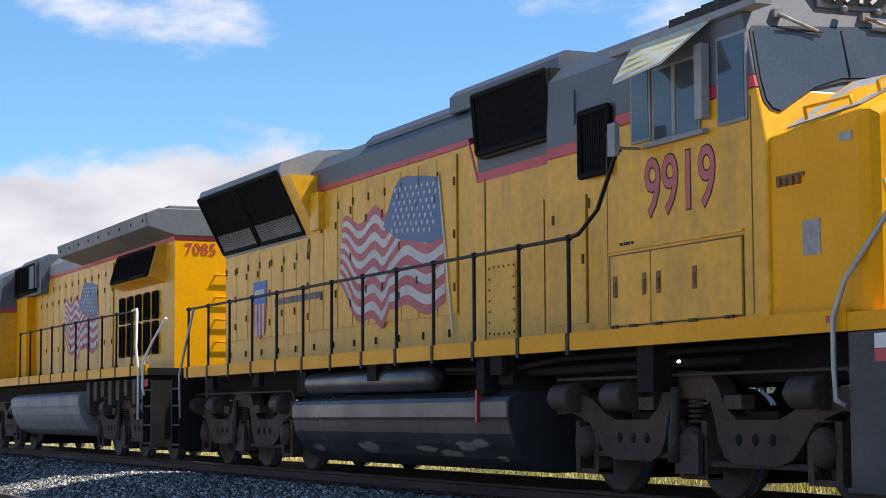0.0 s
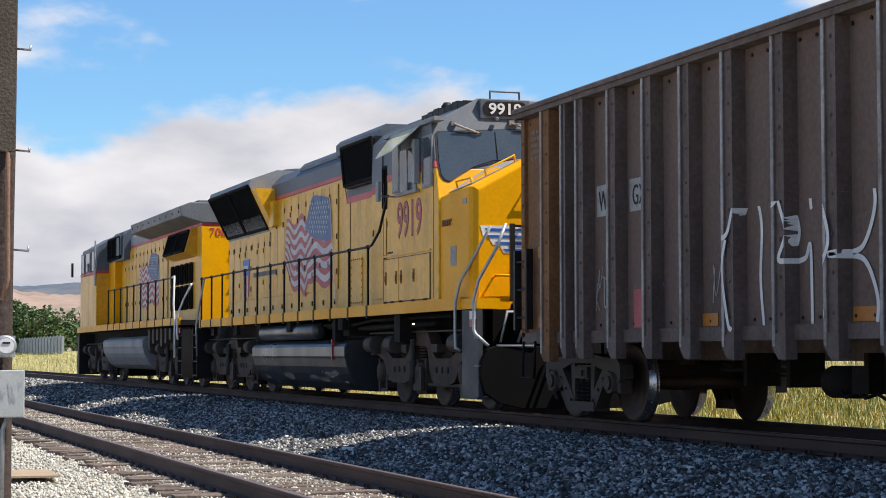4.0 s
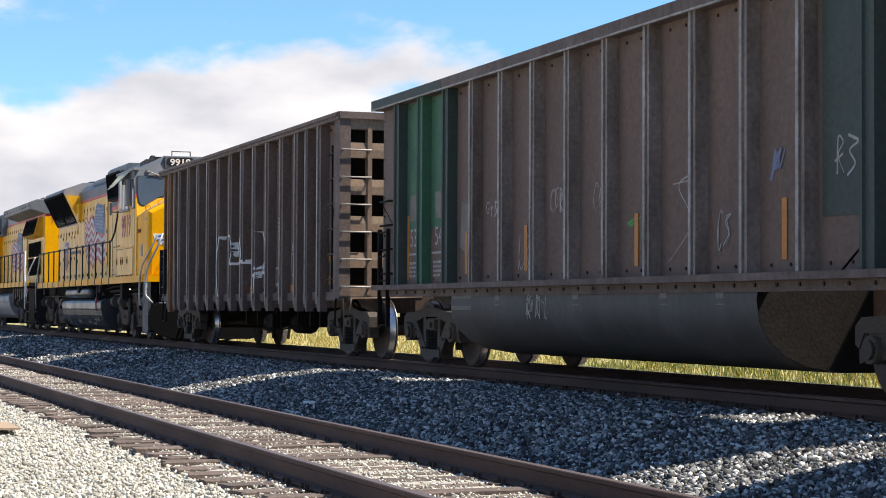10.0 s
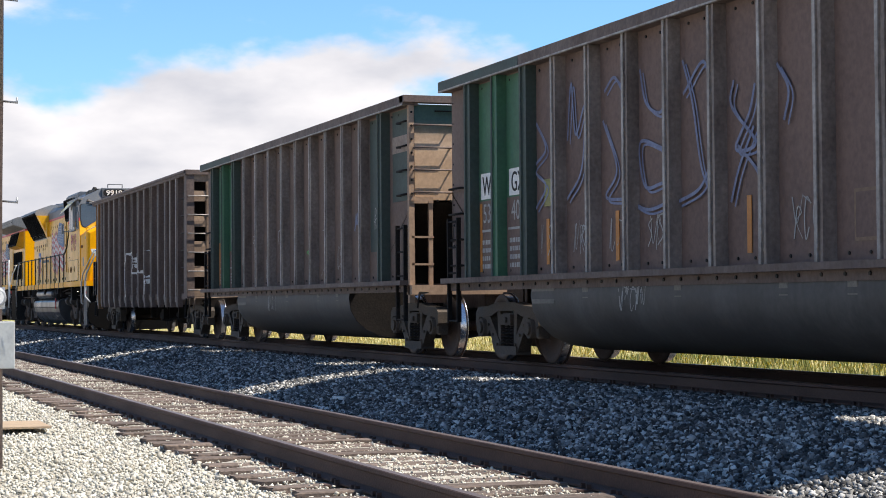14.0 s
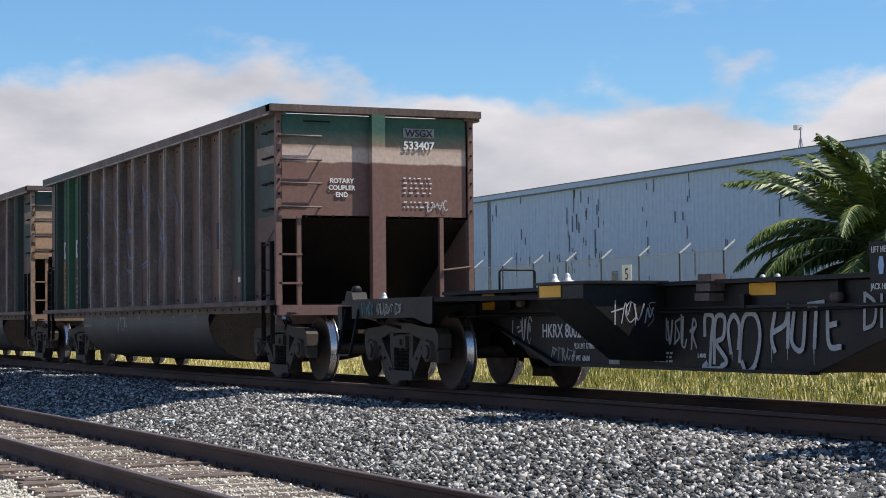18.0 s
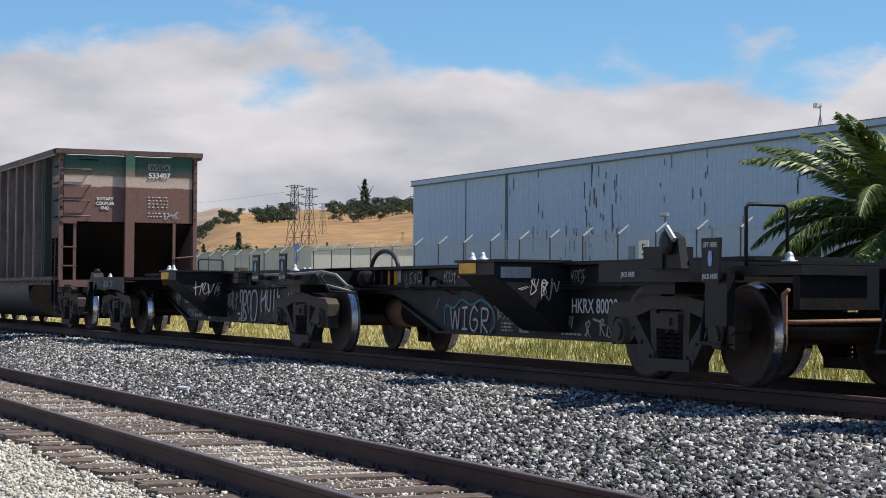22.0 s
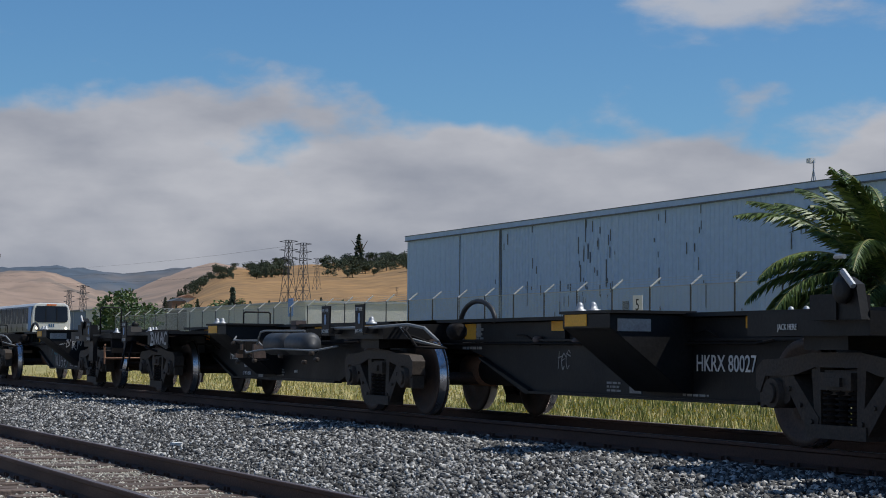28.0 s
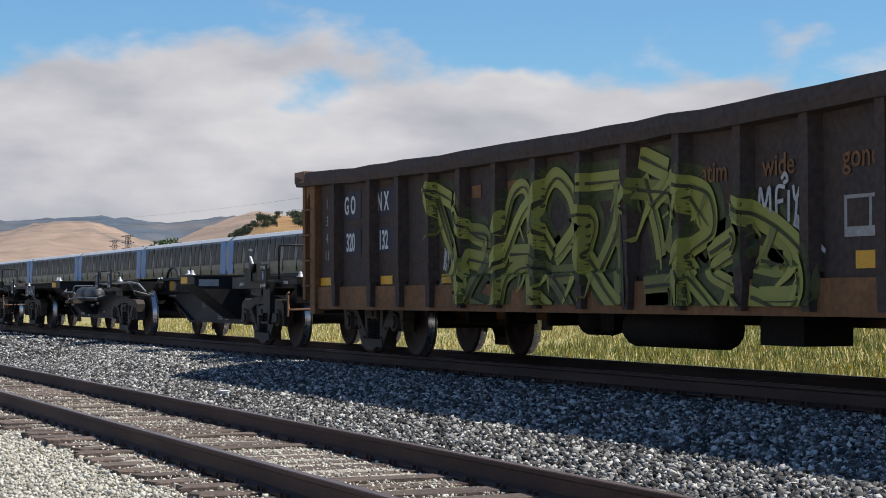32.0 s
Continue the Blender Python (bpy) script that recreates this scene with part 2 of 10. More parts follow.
M_RAILTOP = mat("worn_rail_head", (0.26, 0.20, 0.17), (0.16, 0.12, 0.10), 0.4, 0.7, scale=3, fine=80, bump=0.05, stretch=(0.1, 1, 1))
M_TIE = mat("weathered_timber", (0.15, 0.112, 0.09), (0.08, 0.06, 0.05), 0.9, scale=2.5, fine=24, bump=0.7, grain=0.35, stretch=(6, 0.6, 2), vary=0.3)
M_YEL = mat("armour_yellow_paint", (0.75, 0.375, 0.016), (0.46, 0.265, 0.06), 0.28, spec=0.22, scale=1.5, fine=9, bump=0.12, grain=0.12, lo=0.46, hi=0.80, stretch=(1.9, 1, 0.35), rough2=0.5)
M_YELB = mat("clean_yellow_paint", (0.86, 0.385, 0.003), (0.74, 0.335, 0.006), 0.35, spec=0.12, scale=1.2, fine=20, bump=0.02, grain=0.05)
M_GREY = mat("locomotive_grey_paint", (0.072, 0.086, 0.105), (0.105, 0.117, 0.13), 0.45, scale=1.5, fine=25, bump=0.04, grain=0.12)
M_LGREY = mat("light_grey_paint", (0.25, 0.265, 0.27), (0.18, 0.19, 0.2), 0.5, scale=1.5, fine=25, bump=0.04, grain=0.12)
M_RED = mat("red_stripe_paint", (0.52, 0.035, 0.045), (0.42, 0.045, 0.05), 0.4, scale=2, grain=0.08, bump=0.0)
M_PINK = mat("faded_red_numerals", (0.50, 0.105, 0.115), (0.40, 0.10, 0.10), 0.5, scale=3, grain=0.1, bump=0.0)
M_WHITE = mat("white_paint", (0.72, 0.72, 0.70), (0.60, 0.60, 0.58), 0.5, scale=4, grain=0.06, bump=0.02)
M_DIM = mat("faded_white_lettering", (0.38, 0.38, 0.36), (0.24, 0.23, 0.22), 0.7, scale=7, grain=0.15, bump=0.0)
M_BLUE = mat("blue_paint", (0.02, 0.10, 0.38), (0.03, 0.13, 0.42), 0.4, scale=3, grain=0.06, bump=0.0)
M_NAVY = mat("navy_paint", (0.05, 0.12, 0.25), (0.075, 0.145, 0.26), 0.45, scale=3, grain=0.06, bump=0.0)
M_BLACK = mat("dirty_black_paint", (0.0055, 0.0055, 0.006), (0.015, 0.0135, 0.0125), 0.5, scale=2, fine=30, bump=0.1, grain=0.3, spec=0.3)
M_MESH = mat("black_radiator_mesh", (0.008, 0.008, 0.009), (0.013, 0.013, 0.013), 0.8, spec=0.1, scale=8, fine=120, bump=0.3, grain=0.3)
# grease on running gear; also painted shade on slope sheets and tub ends
M_UNDER = mat("grease_and_shade_black", (0.010, 0.009, 0.0085), (0.022, 0.018, 0.016), 0.75, spec=0.15, scale=3, fine=30, bump=0.2, grain=0.3)
M_TRUCK = mat("grimy_cast_steel", (0.046, 0.038, 0.032), (0.08, 0.061, 0.046), 0.62, spec=0.3, scale=4, fine=40, bump=0.25, grain=0.25)
M_LTRUCK = mat("brown_cast_steel", (0.088, 0.058, 0.040), (0.048, 0.036, 0.029), 0.7, spec=0.25, scale=3, fine=40, bump=0.2, grain=0.25)
M_WHEEL = mat("rusty_wheel_plate", (0.045, 0.032, 0.026), (0.085, 0.05, 0.035), 0.55, 0.3, scale=6, fine=40, bump=0.15)
M_TREAD = mat("polished_wheel_tread", (0.62, 0.63, 0.66), (0.40, 0.38, 0.37), 0.2, 0.95, scale=3, fine=60, bump=0.04, grain=0.12)
M_TANK = mat("grimy_tank_grey", (0.085, 0.09, 0.095), (0.035, 0.035, 0.037), 0.26, 0.35, scale=1.2, fine=20, bump=0.06, grain=0.15, stretch=(1, 1, 0.3))
M_PLOW = mat("flat_black_plow", (0.003, 0.003, 0.0035), (0.006, 0.0055, 0.0055), 0.7, scale=2, fine=30, bump=0.1, grain=0.3, spec=0.1)
M_LATCH = mat("grimy_latch_steel", (0.10, 0.055, 0.02), (0.05, 0.03, 0.015), 0.6, scale=6, grain=0.2)
M_DGREY = mat("dark_grey_step_paint", (0.05, 0.055, 0.062), (0.03, 0.032, 0.035), 0.5, scale=2, fine=25, bump=0.05, grain=0.15)
M_MGREY = mat("dusty_mid_grey_paint", (0.15, 0.155, 0.16), (0.105, 0.11, 0.115), 0.5, scale=1.5, fine=25, bump=0.05, grain=0.14)
M_BROWN = mat("oxide_brown_paint", (0.17, 0.112, 0.092), (0.12, 0.085, 0.074), 0.68, spec=0.3, scale=1.1, fine=18, bump=0.08, grain=0.14, stretch=(1.2, 1, 0.25), lo=0.3, hi=0.75)
M_GREYBR = mat("grey_brown_steel", (0.170, 0.116, 0.093), (0.118, 0.086, 0.072), 0.68, spec=0.3, scale=1.1, fine=18, bump=0.08, grain=0.14, stretch=(1.2, 1, 0.25), lo=0.3, hi=0.75)
M_RIB = mat("scuffed_rib_steel", (0.142, 0.105, 0.090), (0.085, 0.061, 0.051), 0.62, spec=0.3, scale=2.5, fine=22, bump=0.08, grain=0.2, stretch=(1.5, 1, 0.5))
M_POST = mat("worn_post_steel", (0.235, 0.195, 0.17), (0.105, 0.08, 0.068), 0.6, spec=0.3, scale=2.2, fine=22, bump=0.08, grain=0.2, stretch=(1.5, 1, 0.35), lo=0.4, hi=0.65)
M_RIBEDGE = mat("bare_worn_rib_edge", (0.36, 0.34, 0.32), (0.17, 0.145, 0.125), 0.55, 0.2, scale=5, fine=22, bump=0.05, grain=0.2, stretch=(1, 1, 0.4))
M_OCHRE = mat("ochre_rust_paint", (0.23, 0.105, 0.035), (0.15, 0.07, 0.03), 0.75, scale=2.2, fine=20, bump=0.12, grain=0.2)
M_TAN = mat("dusty_tan_steel", (0.225, 0.155, 0.105), (0.15, 0.10, 0.07), 0.75, scale=1.6, fine=20, bump=0.1, grain=0.18)
M_CAR3 = mat("dark_rusty_gondola_steel", (0.056, 0.043, 0.039), (0.095, 0.056, 0.038), 0.72, spec=0.25, scale=1.5, fine=16, bump=0.14, grain=0.25, lo=0.4, hi=0.8)
M_GREEN = mat("faded_green_paint", (0.035, 0.13, 0.065), (0.045, 0.11, 0.07), 0.6, scale=2, fine=20, bump=0.05, grain=0.12)
M_DGREEN = mat("grimy_dark_green", (0.03, 0.055, 0.045), (0.05, 0.06, 0.052), 0.62, scale=2, fine=20, bump=0.05, grain=0.18)
M_PALEBAND = mat("chalky_overspray", (0.30, 0.24, 0.20), (0.20, 0.15, 0.12), 0.75, scale=3, fine=20, bump=0.05, grain=0.15)
M_AWNING = mat("grey_canvas", (0.55, 0.56, 0.48), (0.45, 0.46, 0.40), 0.8, scale=4, grain=0.08, bump=0.02)
M_AWNSTRIPE = mat("yellow_canvas_stripe", (0.62, 0.56, 0.18), (0.52, 0.48, 0.2), 0.8, scale=4, grain=0.08, bump=0.0)
M_ORANGE = mat("orange_reflector", (0.50, 0.19, 0.03), (0.40, 0.15, 0.03), 0.5, scale=3, grain=0.1, bump=0.0)
M_DIMNAVY = mat("grimy_navy_panel", (0.022, 0.026, 0.05), (0.04, 0.034, 0.036), 0.7, scale=4, grain=0.2, bump=0.0)
M_AMBER = mat("yellow_reflector", (0.80, 0.40, 0.01), (0.70, 0.34, 0.015), 0.45, scale=3, grain=0.1, bump=0.0)
M_TUB = mat("stained_tub_steel", (0.042, 0.042, 0.042), (0.115, 0.113, 0.108), 0.6, scale=1.2, fine=14, bump=0.08, grain=0.18, stretch=(1.6, 1, 0.18), lo=0.45, hi=0.8)
M_CONCR = mat("dusty_pale_steel", (0.22, 0.20, 0.175), (0.15, 0.14, 0.12), 0.8, scale=3, grain=0.15)
M_RUSTY = mat("bare_rust", (0.20, 0.10, 0.055), (0.28, 0.16, 0.10), 0.8, scale=5, grain=0.25, bump=0.15)
M_LIME = island_mat("olive_spray_paint", [(0.11, 0.115, 0.02), (0.20, 0.20, 0.03), (0.34, 0.335, 0.065), (0.065, 0.07, 0.016)], 0.6)
M_DEEPGREEN = mat("dark_green_spray_paint", (0.085, 0.095, 0.032), (0.030, 0.036, 0.018), 0.6, spec=0.3, scale=2.5, fine=18, bump=0.03, grain=0.2)
M_LIME2 = island_mat("dark_green_spray_paint", [(0.028, 0.026, 0.010), (0.045, 0.042, 0.012), (0.022, 0.02, 0.012)], 0.7)
M_SPRAY = mat("white_spray_paint", (0.48, 0.48, 0.47), (0.34, 0.34, 0.34), 0.6, scale=6, grain=0.15, bump=0.0)
M_SPRAYB = mat("pale_blue_spray_paint", (0.17, 0.20, 0.30), (0.12, 0.135, 0.21), 0.6, scale=6, grain=0.15, bump=0.0)
M_SPRAYG = mat("green_spray_paint", (0.07, 0.36, 0.10), (0.06, 0.27, 0.08), 0.6, scale=6, grain=0.15, bump=0.0)
M_TEAL = mat("teal_spray_paint", (0.03, 0.17, 0.20), (0.03, 0.12, 0.15), 0.6, scale=6, grain=0.15, bump=0.0)
# blue-grey base carries the sky's reflection in the cab glass
M_GLASSD = mat("sky_toned_cab_glass", (0.045, 0.062, 0.078), (0.06, 0.078, 0.094), 0.05, 0.0, scale=2, grain=0.1, bump=0.0, rough2=0.1)
M_COACHGLASS = mat("grey_blue_coach_glass", (0.016, 0.024, 0.042), (0.022, 0.032, 0.052), 0.35, 0.0, scale=1, grain=0.1, bump=0.0, spec=0.1)
M_ALU = mat("brushed_aluminium", (0.235, 0.235, 0.24), (0.20, 0.195, 0.195), 0.5, 0.15, scale=1.5, fine=40, bump=0.02, grain=0.05)
M_BROOF = mat("pale_coach_roof", (0.50, 0.54, 0.58), (0.44, 0.47, 0.51), 0.5, scale=1, grain=0.05, bump=0.0)
M_BBLUE = mat("bright_blue_coach_paint", (0.02, 0.17, 0.52), (0.03, 0.2, 0.55), 0.35, scale=1, grain=0.05, bump=0.0)
M_SHED = mat("pale_blue_shed_steel", (0.30, 0.43, 0.62), (0.335, 0.465, 0.65), 0.6, scale=0.12, fine=2.5, bump=0.03, grain=0.07, stretch=(1, 1, 0.3))
M_SHEDT = mat("dark_shed_trim", (0.10, 0.12, 0.14), None, 0.6, scale=1, grain=0.1, bump=0.0)
M_PALEWALL = mat("off_white_wall", (0.55, 0.55, 0.51), (0.48, 0.48, 0.45), 0.8, scale=0.3, fine=4, bump=0.03, grain=0.06)
# dark blue-grey stands for the shade on this wall
M_SHADEWALL = mat("shade_blue_shed_wall", (0.12, 0.17, 0.25), (0.15, 0.2, 0.28), 0.7, scale=0.3, fine=4, bump=0.03, grain=0.08)
M_FENCE = mat("galvanised_steel", (0.42, 0.44, 0.45), (0.34, 0.35, 0.36), 0.45, 0.5, scale=3, grain=0.1, bump=0.0)
M_WOOD = mat("creosoted_pole_wood", (0.065, 0.043, 0.034), (0.035, 0.025, 0.021), 0.85, scale=4, fine=22, bump=0.6, grain=0.35, stretch=(4, 4, 0.25))
M_BOXGREY = mat("grey_enamel", (0.42, 0.44, 0.43), (0.36, 0.37, 0.36), 0.5, scale=4, grain=0.08, bump=0.03)
M_HILL = mat("dry_hill_grass", (0.36, 0.205, 0.075), (0.20, 0.125, 0.055), 0.95, scale=0.03, fine=0.12, bump=0.0, grain=0.22, coords="Object")
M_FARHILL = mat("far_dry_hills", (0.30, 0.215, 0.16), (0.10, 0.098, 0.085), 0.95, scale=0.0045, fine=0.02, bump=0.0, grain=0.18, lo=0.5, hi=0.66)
# chaparral blued in its base colour to stand for distance haze
M_HAZECHAPARRAL = mat("haze_blue_chaparral", (0.07, 0.095, 0.125), (0.15, 0.135, 0.125), 0.95, scale=0.004, fine=0.02, bump=0.0, grain=0.2, lo=0.5, hi=0.72)
M_LEAF = island_mat("tree_leaf", [(0.022, 0.036, 0.02), (0.045, 0.068, 0.034), (0.075, 0.10, 0.05), (0.04, 0.058, 0.03)], 0.7)
M_LEAFB = island_mat("bright_leaf", [(0.03, 0.06, 0.015), (0.06, 0.11, 0.03), (0.09, 0.14, 0.04)], 0.65)
M_PALM = island_mat("palm_leaflet", [(0.026, 0.052, 0.013), (0.07, 0.12, 0.026), (0.16, 0.215, 0.055), (0.04, 0.075, 0.018)], 0.5)
M_PALMRIB = mat("palm_rib", (0.26, 0.24, 0.08), (0.2, 0.19, 0.07), 0.6, grain=0.1)
M_BARK = mat("bark", (0.09, 0.07, 0.05), None, 0.9, scale=4, grain=0.3, bump=0.4)
M_PLY = mat("weathered_plywood", (0.38, 0.28, 0.18), (0.3, 0.22, 0.15), 0.85, scale=3, grain=0.15, stretch=(3, 0.5, 1))
M_HOSE = mat("rubber_hose", (0.015, 0.015, 0.016), (0.03, 0.03, 0.03), 0.5, grain=0.15)
M_CHIP = mat("white_rag", (0.75, 0.75, 0.72), None, 0.7, grain=0.05)


def graded_paint(name, stops, rough=0.62):
    """Paint sprayed in soft-edged bands at set heights on a car's end."""
    m = mat(name, (0.2, 0.2, 0.2), None, rough, spec=0.3, scale=2.5, fine=20, bump=0.06, grain=0.12)
    nt = m.node_tree
    co = nt.nodes.new("ShaderNodeTexCoord")
    sep = nt.nodes.new("ShaderNodeSeparateXYZ")
    nt.links.new(co.outputs["Object"], sep.inputs["Vector"])
    grime = nt.nodes.new("ShaderNodeTexNoise")
    grime.inputs["Scale"].default_value, grime.inputs["Detail"].default_value = 2.2, 6
    nt.links.new(co.outputs["Object"], grime.inputs["Vector"])
    wob = nt.nodes.new("ShaderNodeMath")
    wob.operation = "MULTIPLY_ADD"
    wob.inputs[1].default_value, wob.inputs[2].default_value = 0.10, -0.05
    nt.links.new(grime.outputs["Fac"], wob.inputs[0])
    add = nt.nodes.new("ShaderNodeMath")
    add.operation = "ADD"
    nt.links.new(sep.outputs["Z"], add.inputs[0])
    nt.links.new(wob.outputs[0], add.inputs[1])
    rng = nt.nodes.new("ShaderNodeMapRange")
    rng.inputs["From Min"].default_value, rng.inputs["From Max"].default_value = 2.2, 3.8
    nt.links.new(add.outputs[0], rng.inputs["Value"])
    ramp = nt.nodes.new("ShaderNodeValToRGB")
    els = ramp.color_ramp.elements
    els[0].position, els[0].color = (stops[0][0] - 2.2) / 1.6, (*stops[0][1], 1)
    els[1].position, els[1].color = (stops[-1][0] - 2.2) / 1.6, (*stops[-1][1], 1)
    for z, c in stops[1:-1]:
        els.new((z - 2.2) / 1.6).color = (*c, 1)
    nt.links.new(rng.outputs["Result"], ramp.inputs["Fac"])
    hsv = next(n for n in nt.nodes if n.type == "HUE_SAT")
    for l in list(hsv.inputs["Color"].links):
        nt.links.remove(l)
    nt.links.new(ramp.outputs["Color"], hsv.inputs["Color"])
    return m


# pale band, green and tan mixed lighter than the sides, standing for sunlight
END_BROWN, END_PALE, END_GREEN = (0.185, 0.105, 0.085), (0.54, 0.43, 0.36), (0.045, 0.115, 0.085)
M_ENDPAINT = graded_paint("banded_end_paint", [(2.28, END_BROWN), (3.045, END_BROWN), (3.07, END_PALE), (3.24, (0.52, 0.40, 0.33)), (3.30, (0.26, 0.19, 0.14)), (3.42, (0.13, 0.16, 0.11)), (3.52, END_GREEN), (3.75, END_GREEN)])
M_ENDTAN = graded_paint("sunlit_tan_end_paint", [(2.28, (0.40, 0.27, 0.175)), (2.9, (0.42, 0.285, 0.185)), (3.1, (0.50, 0.36, 0.25)), (3.25, (0.40, 0.28, 0.19)), (3.38, (0.16, 0.16, 0.12)), (3.5, (0.055, 0.10, 0.08)), (3.75, (0.055, 0.10, 0.08))])
M_ENDFRAME = mat("brown_end_frame_paint", END_BROWN, (0.16, 0.10, 0.082), 0.62, spec=0.3, scale=2.5, fine=20, bump=0.08, grain=0.14)
M_ENDFRAMET = mat("tan_end_frame_paint", (0.36, 0.245, 0.165), (0.24, 0.16, 0.11), 0.65, spec=0.3, scale=2.5, fine=20, bump=0.08, grain=0.14)


def glow(name, col, power):
    m = bpy.data.materials.new(name)
    m.use_nodes = True
    b = m.node_tree.nodes["Principled BSDF"]
    b.inputs["Base Color"].default_value = (*col, 1)
    b.inputs["Emission Color"].default_value = (*col, 1)
    b.inputs["Emission Strength"].default_value = power
    return m


M_LAMP = glow("lit_headlamp", (1.0, 0.93, 0.75), 3.0)
M_AMBERLAMP = glow("lit_amber_lamp", (0.5, 0.12, 0.03), 0.25)

# ---------------------------------------------------------------- ground
PROFILE = [(-160, -0.6), (-40, -0.55), (-6, -0.52), (2.5, -0.54), (3.0, -0.55), (3.28, -0.54), (3.48, -0.513), (5.5, -0.513), (5.8, -0.517), (6.05, -0.51), (6.3, -0.46), (7.2, -0.30), (8.1, -0.19), (12.0, -0.19), (13.0, -0.42), (15, -0.35), (22, 0.35), (29, 1.1), (31, 1.2), (38, 1.2), (120, 1.2), (600, 1.2), (3500, 1.2)]
bm = B()
XS = [-3600, -900, -420, -260, -160, -110] + [-90 + 2.5 * i for i in range(39)] + [30, 90, 300, 900]
grid = []
for x in XS:
    row = []
    for y, z in PROFILE:
        wob = 0.03 * noise.noise((x * 0.35, y * 0.9, 0)) if -90 <= x <= 6 and 2 < y < 16 and abs(y - TRACK_Y) > 1.9 else 0
        row.append(bm.verts.new((x, y, z + wob)))
    grid.append(row)
for i in range(len(XS) - 1):
    for j in range(len(PROFILE) - 1):
        f = bm.faces.new((grid[i][j], grid[i + 1][j], grid[i + 1][j + 1], grid[i][j + 1]))
        y = PROFILE[j][0]
        f.material_index = 0 if y < 3.0 else (1 if y < 6.0 else (2 if y < 12 else 3))
ground = solid("ground", bm, M_GRAVEL, "gravel, track ballast and dry grass field", kind="structure")
for m in (M_DIRT, M_BALLAST, M_FIELD):
    ground.data.materials.append(m)


def height(y):
    for (a, p), (b, q) in zip(PROFILE, PROFILE[1:]):
        if a <= y <= b:
            return p + (q - p) * (y - a) / (b - a)
    return 0.0


def scatter(name, n, xr, yr, size, m, label, seed, skip=None, dens=1.0, flat=0.75):
    """Loose angular stones, joined, each a jittered block."""
    rng = np.random.default_rng(seed)
    u = rng.random(n) ** dens
    x = xr[1] + (xr[0] - xr[1]) * u
    y = rng.uniform(yr[0], yr[1], n)
    if skip is not None:
        keep = ~skip(x, y)
        x, y = x[keep], y[keep]
    k = len(x)
    z = np.interp(y, [p[0] for p in PROFILE], [p[1] for p in PROFILE]) + rng.uniform(-0.005, 0.02, k)
    cube = np.array([(-1, -1, -1), (1, -1, -1), (1, 1, -1), (-1, 1, -1), (-1, -1, 1), (1, -1, 1), (1, 1, 1), (-1, 1, 1)], float)
    s = (size[0] + (size[1] - size[0]) * rng.random((k, 1, 1)) ** 1.6) * rng.uniform(0.4, 1.15, (k, 1, 3)) * 0.5
    v = cube[None] * s * rng.uniform(0.35, 1.2, (k, 8, 3))
    v[:, :, 2] *= flat
    ax = rng.normal(size=(k, 3))
    ax /= np.linalg.norm(ax, axis=1)[:, None]
    an = rng.uniform(0, 6.28, k)
    c, sn = np.cos(an)[:, None, None], np.sin(an)[:, None, None]
    axb = ax[:, None, :]
    v = v * c + np.cross(np.broadcast_to(axb, v.shape), v) * sn + axb * (v * axb).sum(2, keepdims=True) * (1 - c)
    v += np.stack([x, y, z], 1)[:, None, :]
    quads = np.array([(3, 2, 1, 0), (4, 5, 6, 7), (0, 1, 5, 4), (1, 2, 6, 5), (2, 3, 7, 6), (3, 0, 4, 7)])
    faces = (quads[None] + 8 * np.arange(k)[:, None, None]).reshape(-1, 4)
    me = bpy.data.meshes.new(name)
    me.vertices.add(k * 8)
    me.vertices.foreach_set("co", v.reshape(-1))
    me.loops.add(faces.size)
    me.loops.foreach_set("vertex_index", faces.reshape(-1).astype(np.int32))
    me.polygons.add(len(faces))
    me.polygons.foreach_set("loop_start", np.arange(0, faces.size, 4, dtype=np.int32))
    me.update(calc_edges=True)
    me.materials.append(m)
    return tagged(new(name, me), label, kind="stuff")


def between_rails(x, y):
    return (np.abs(y - (TRACK_Y - RAIL_Y)) < 0.08) | (np.abs(y - (TRACK_Y + RAIL_Y)) < 0.08)


def near_siding_rail(x, y):
    return (np.abs(y - (SIDE_Y - RAIL_Y)) < 0.1) | (np.abs(y - (SIDE_Y + RAIL_Y)) < 0.1)


scatter("ballast_stones", 92000, (-38, -7.5), (5.9, 9.0), (0.024, 0.066), M_STONE, "dark and pale grey crushed track ballast", 3, between_rails, 1.25)
scatter("ballast_stones", 20000, (-80, -38), (5.7, 9.0), (0.05, 0.10), M_STONE, "dark and pale grey crushed track ballast", 4, between_rails)
scatter("ballast_stones", 5000, (-60, -8), (9.4, 12.6), (0.06, 0.11), M_STONE, "dark and pale grey crushed track ballast", 5, between_rails)
scatter("pale_gravel", 36000, (-38, -9.5), (0.2, 3.28), (0.02, 0.05), M_PEBBLE, "small pale grey gravel stones", 6, None, 1.2)
scatter("pale_gravel", 9000, (-75, -38), (0.0, 3.2), (0.035, 0.075), M_PEBBLE, "small pale grey gravel stones", 7)
scatter("siding_gravel", 38000, (-48, -8), (3.05, 6.0), (0.015, 0.036), M_PEBBLE, "small pale stones between the ties", 8, near_siding_rail, 1.15)


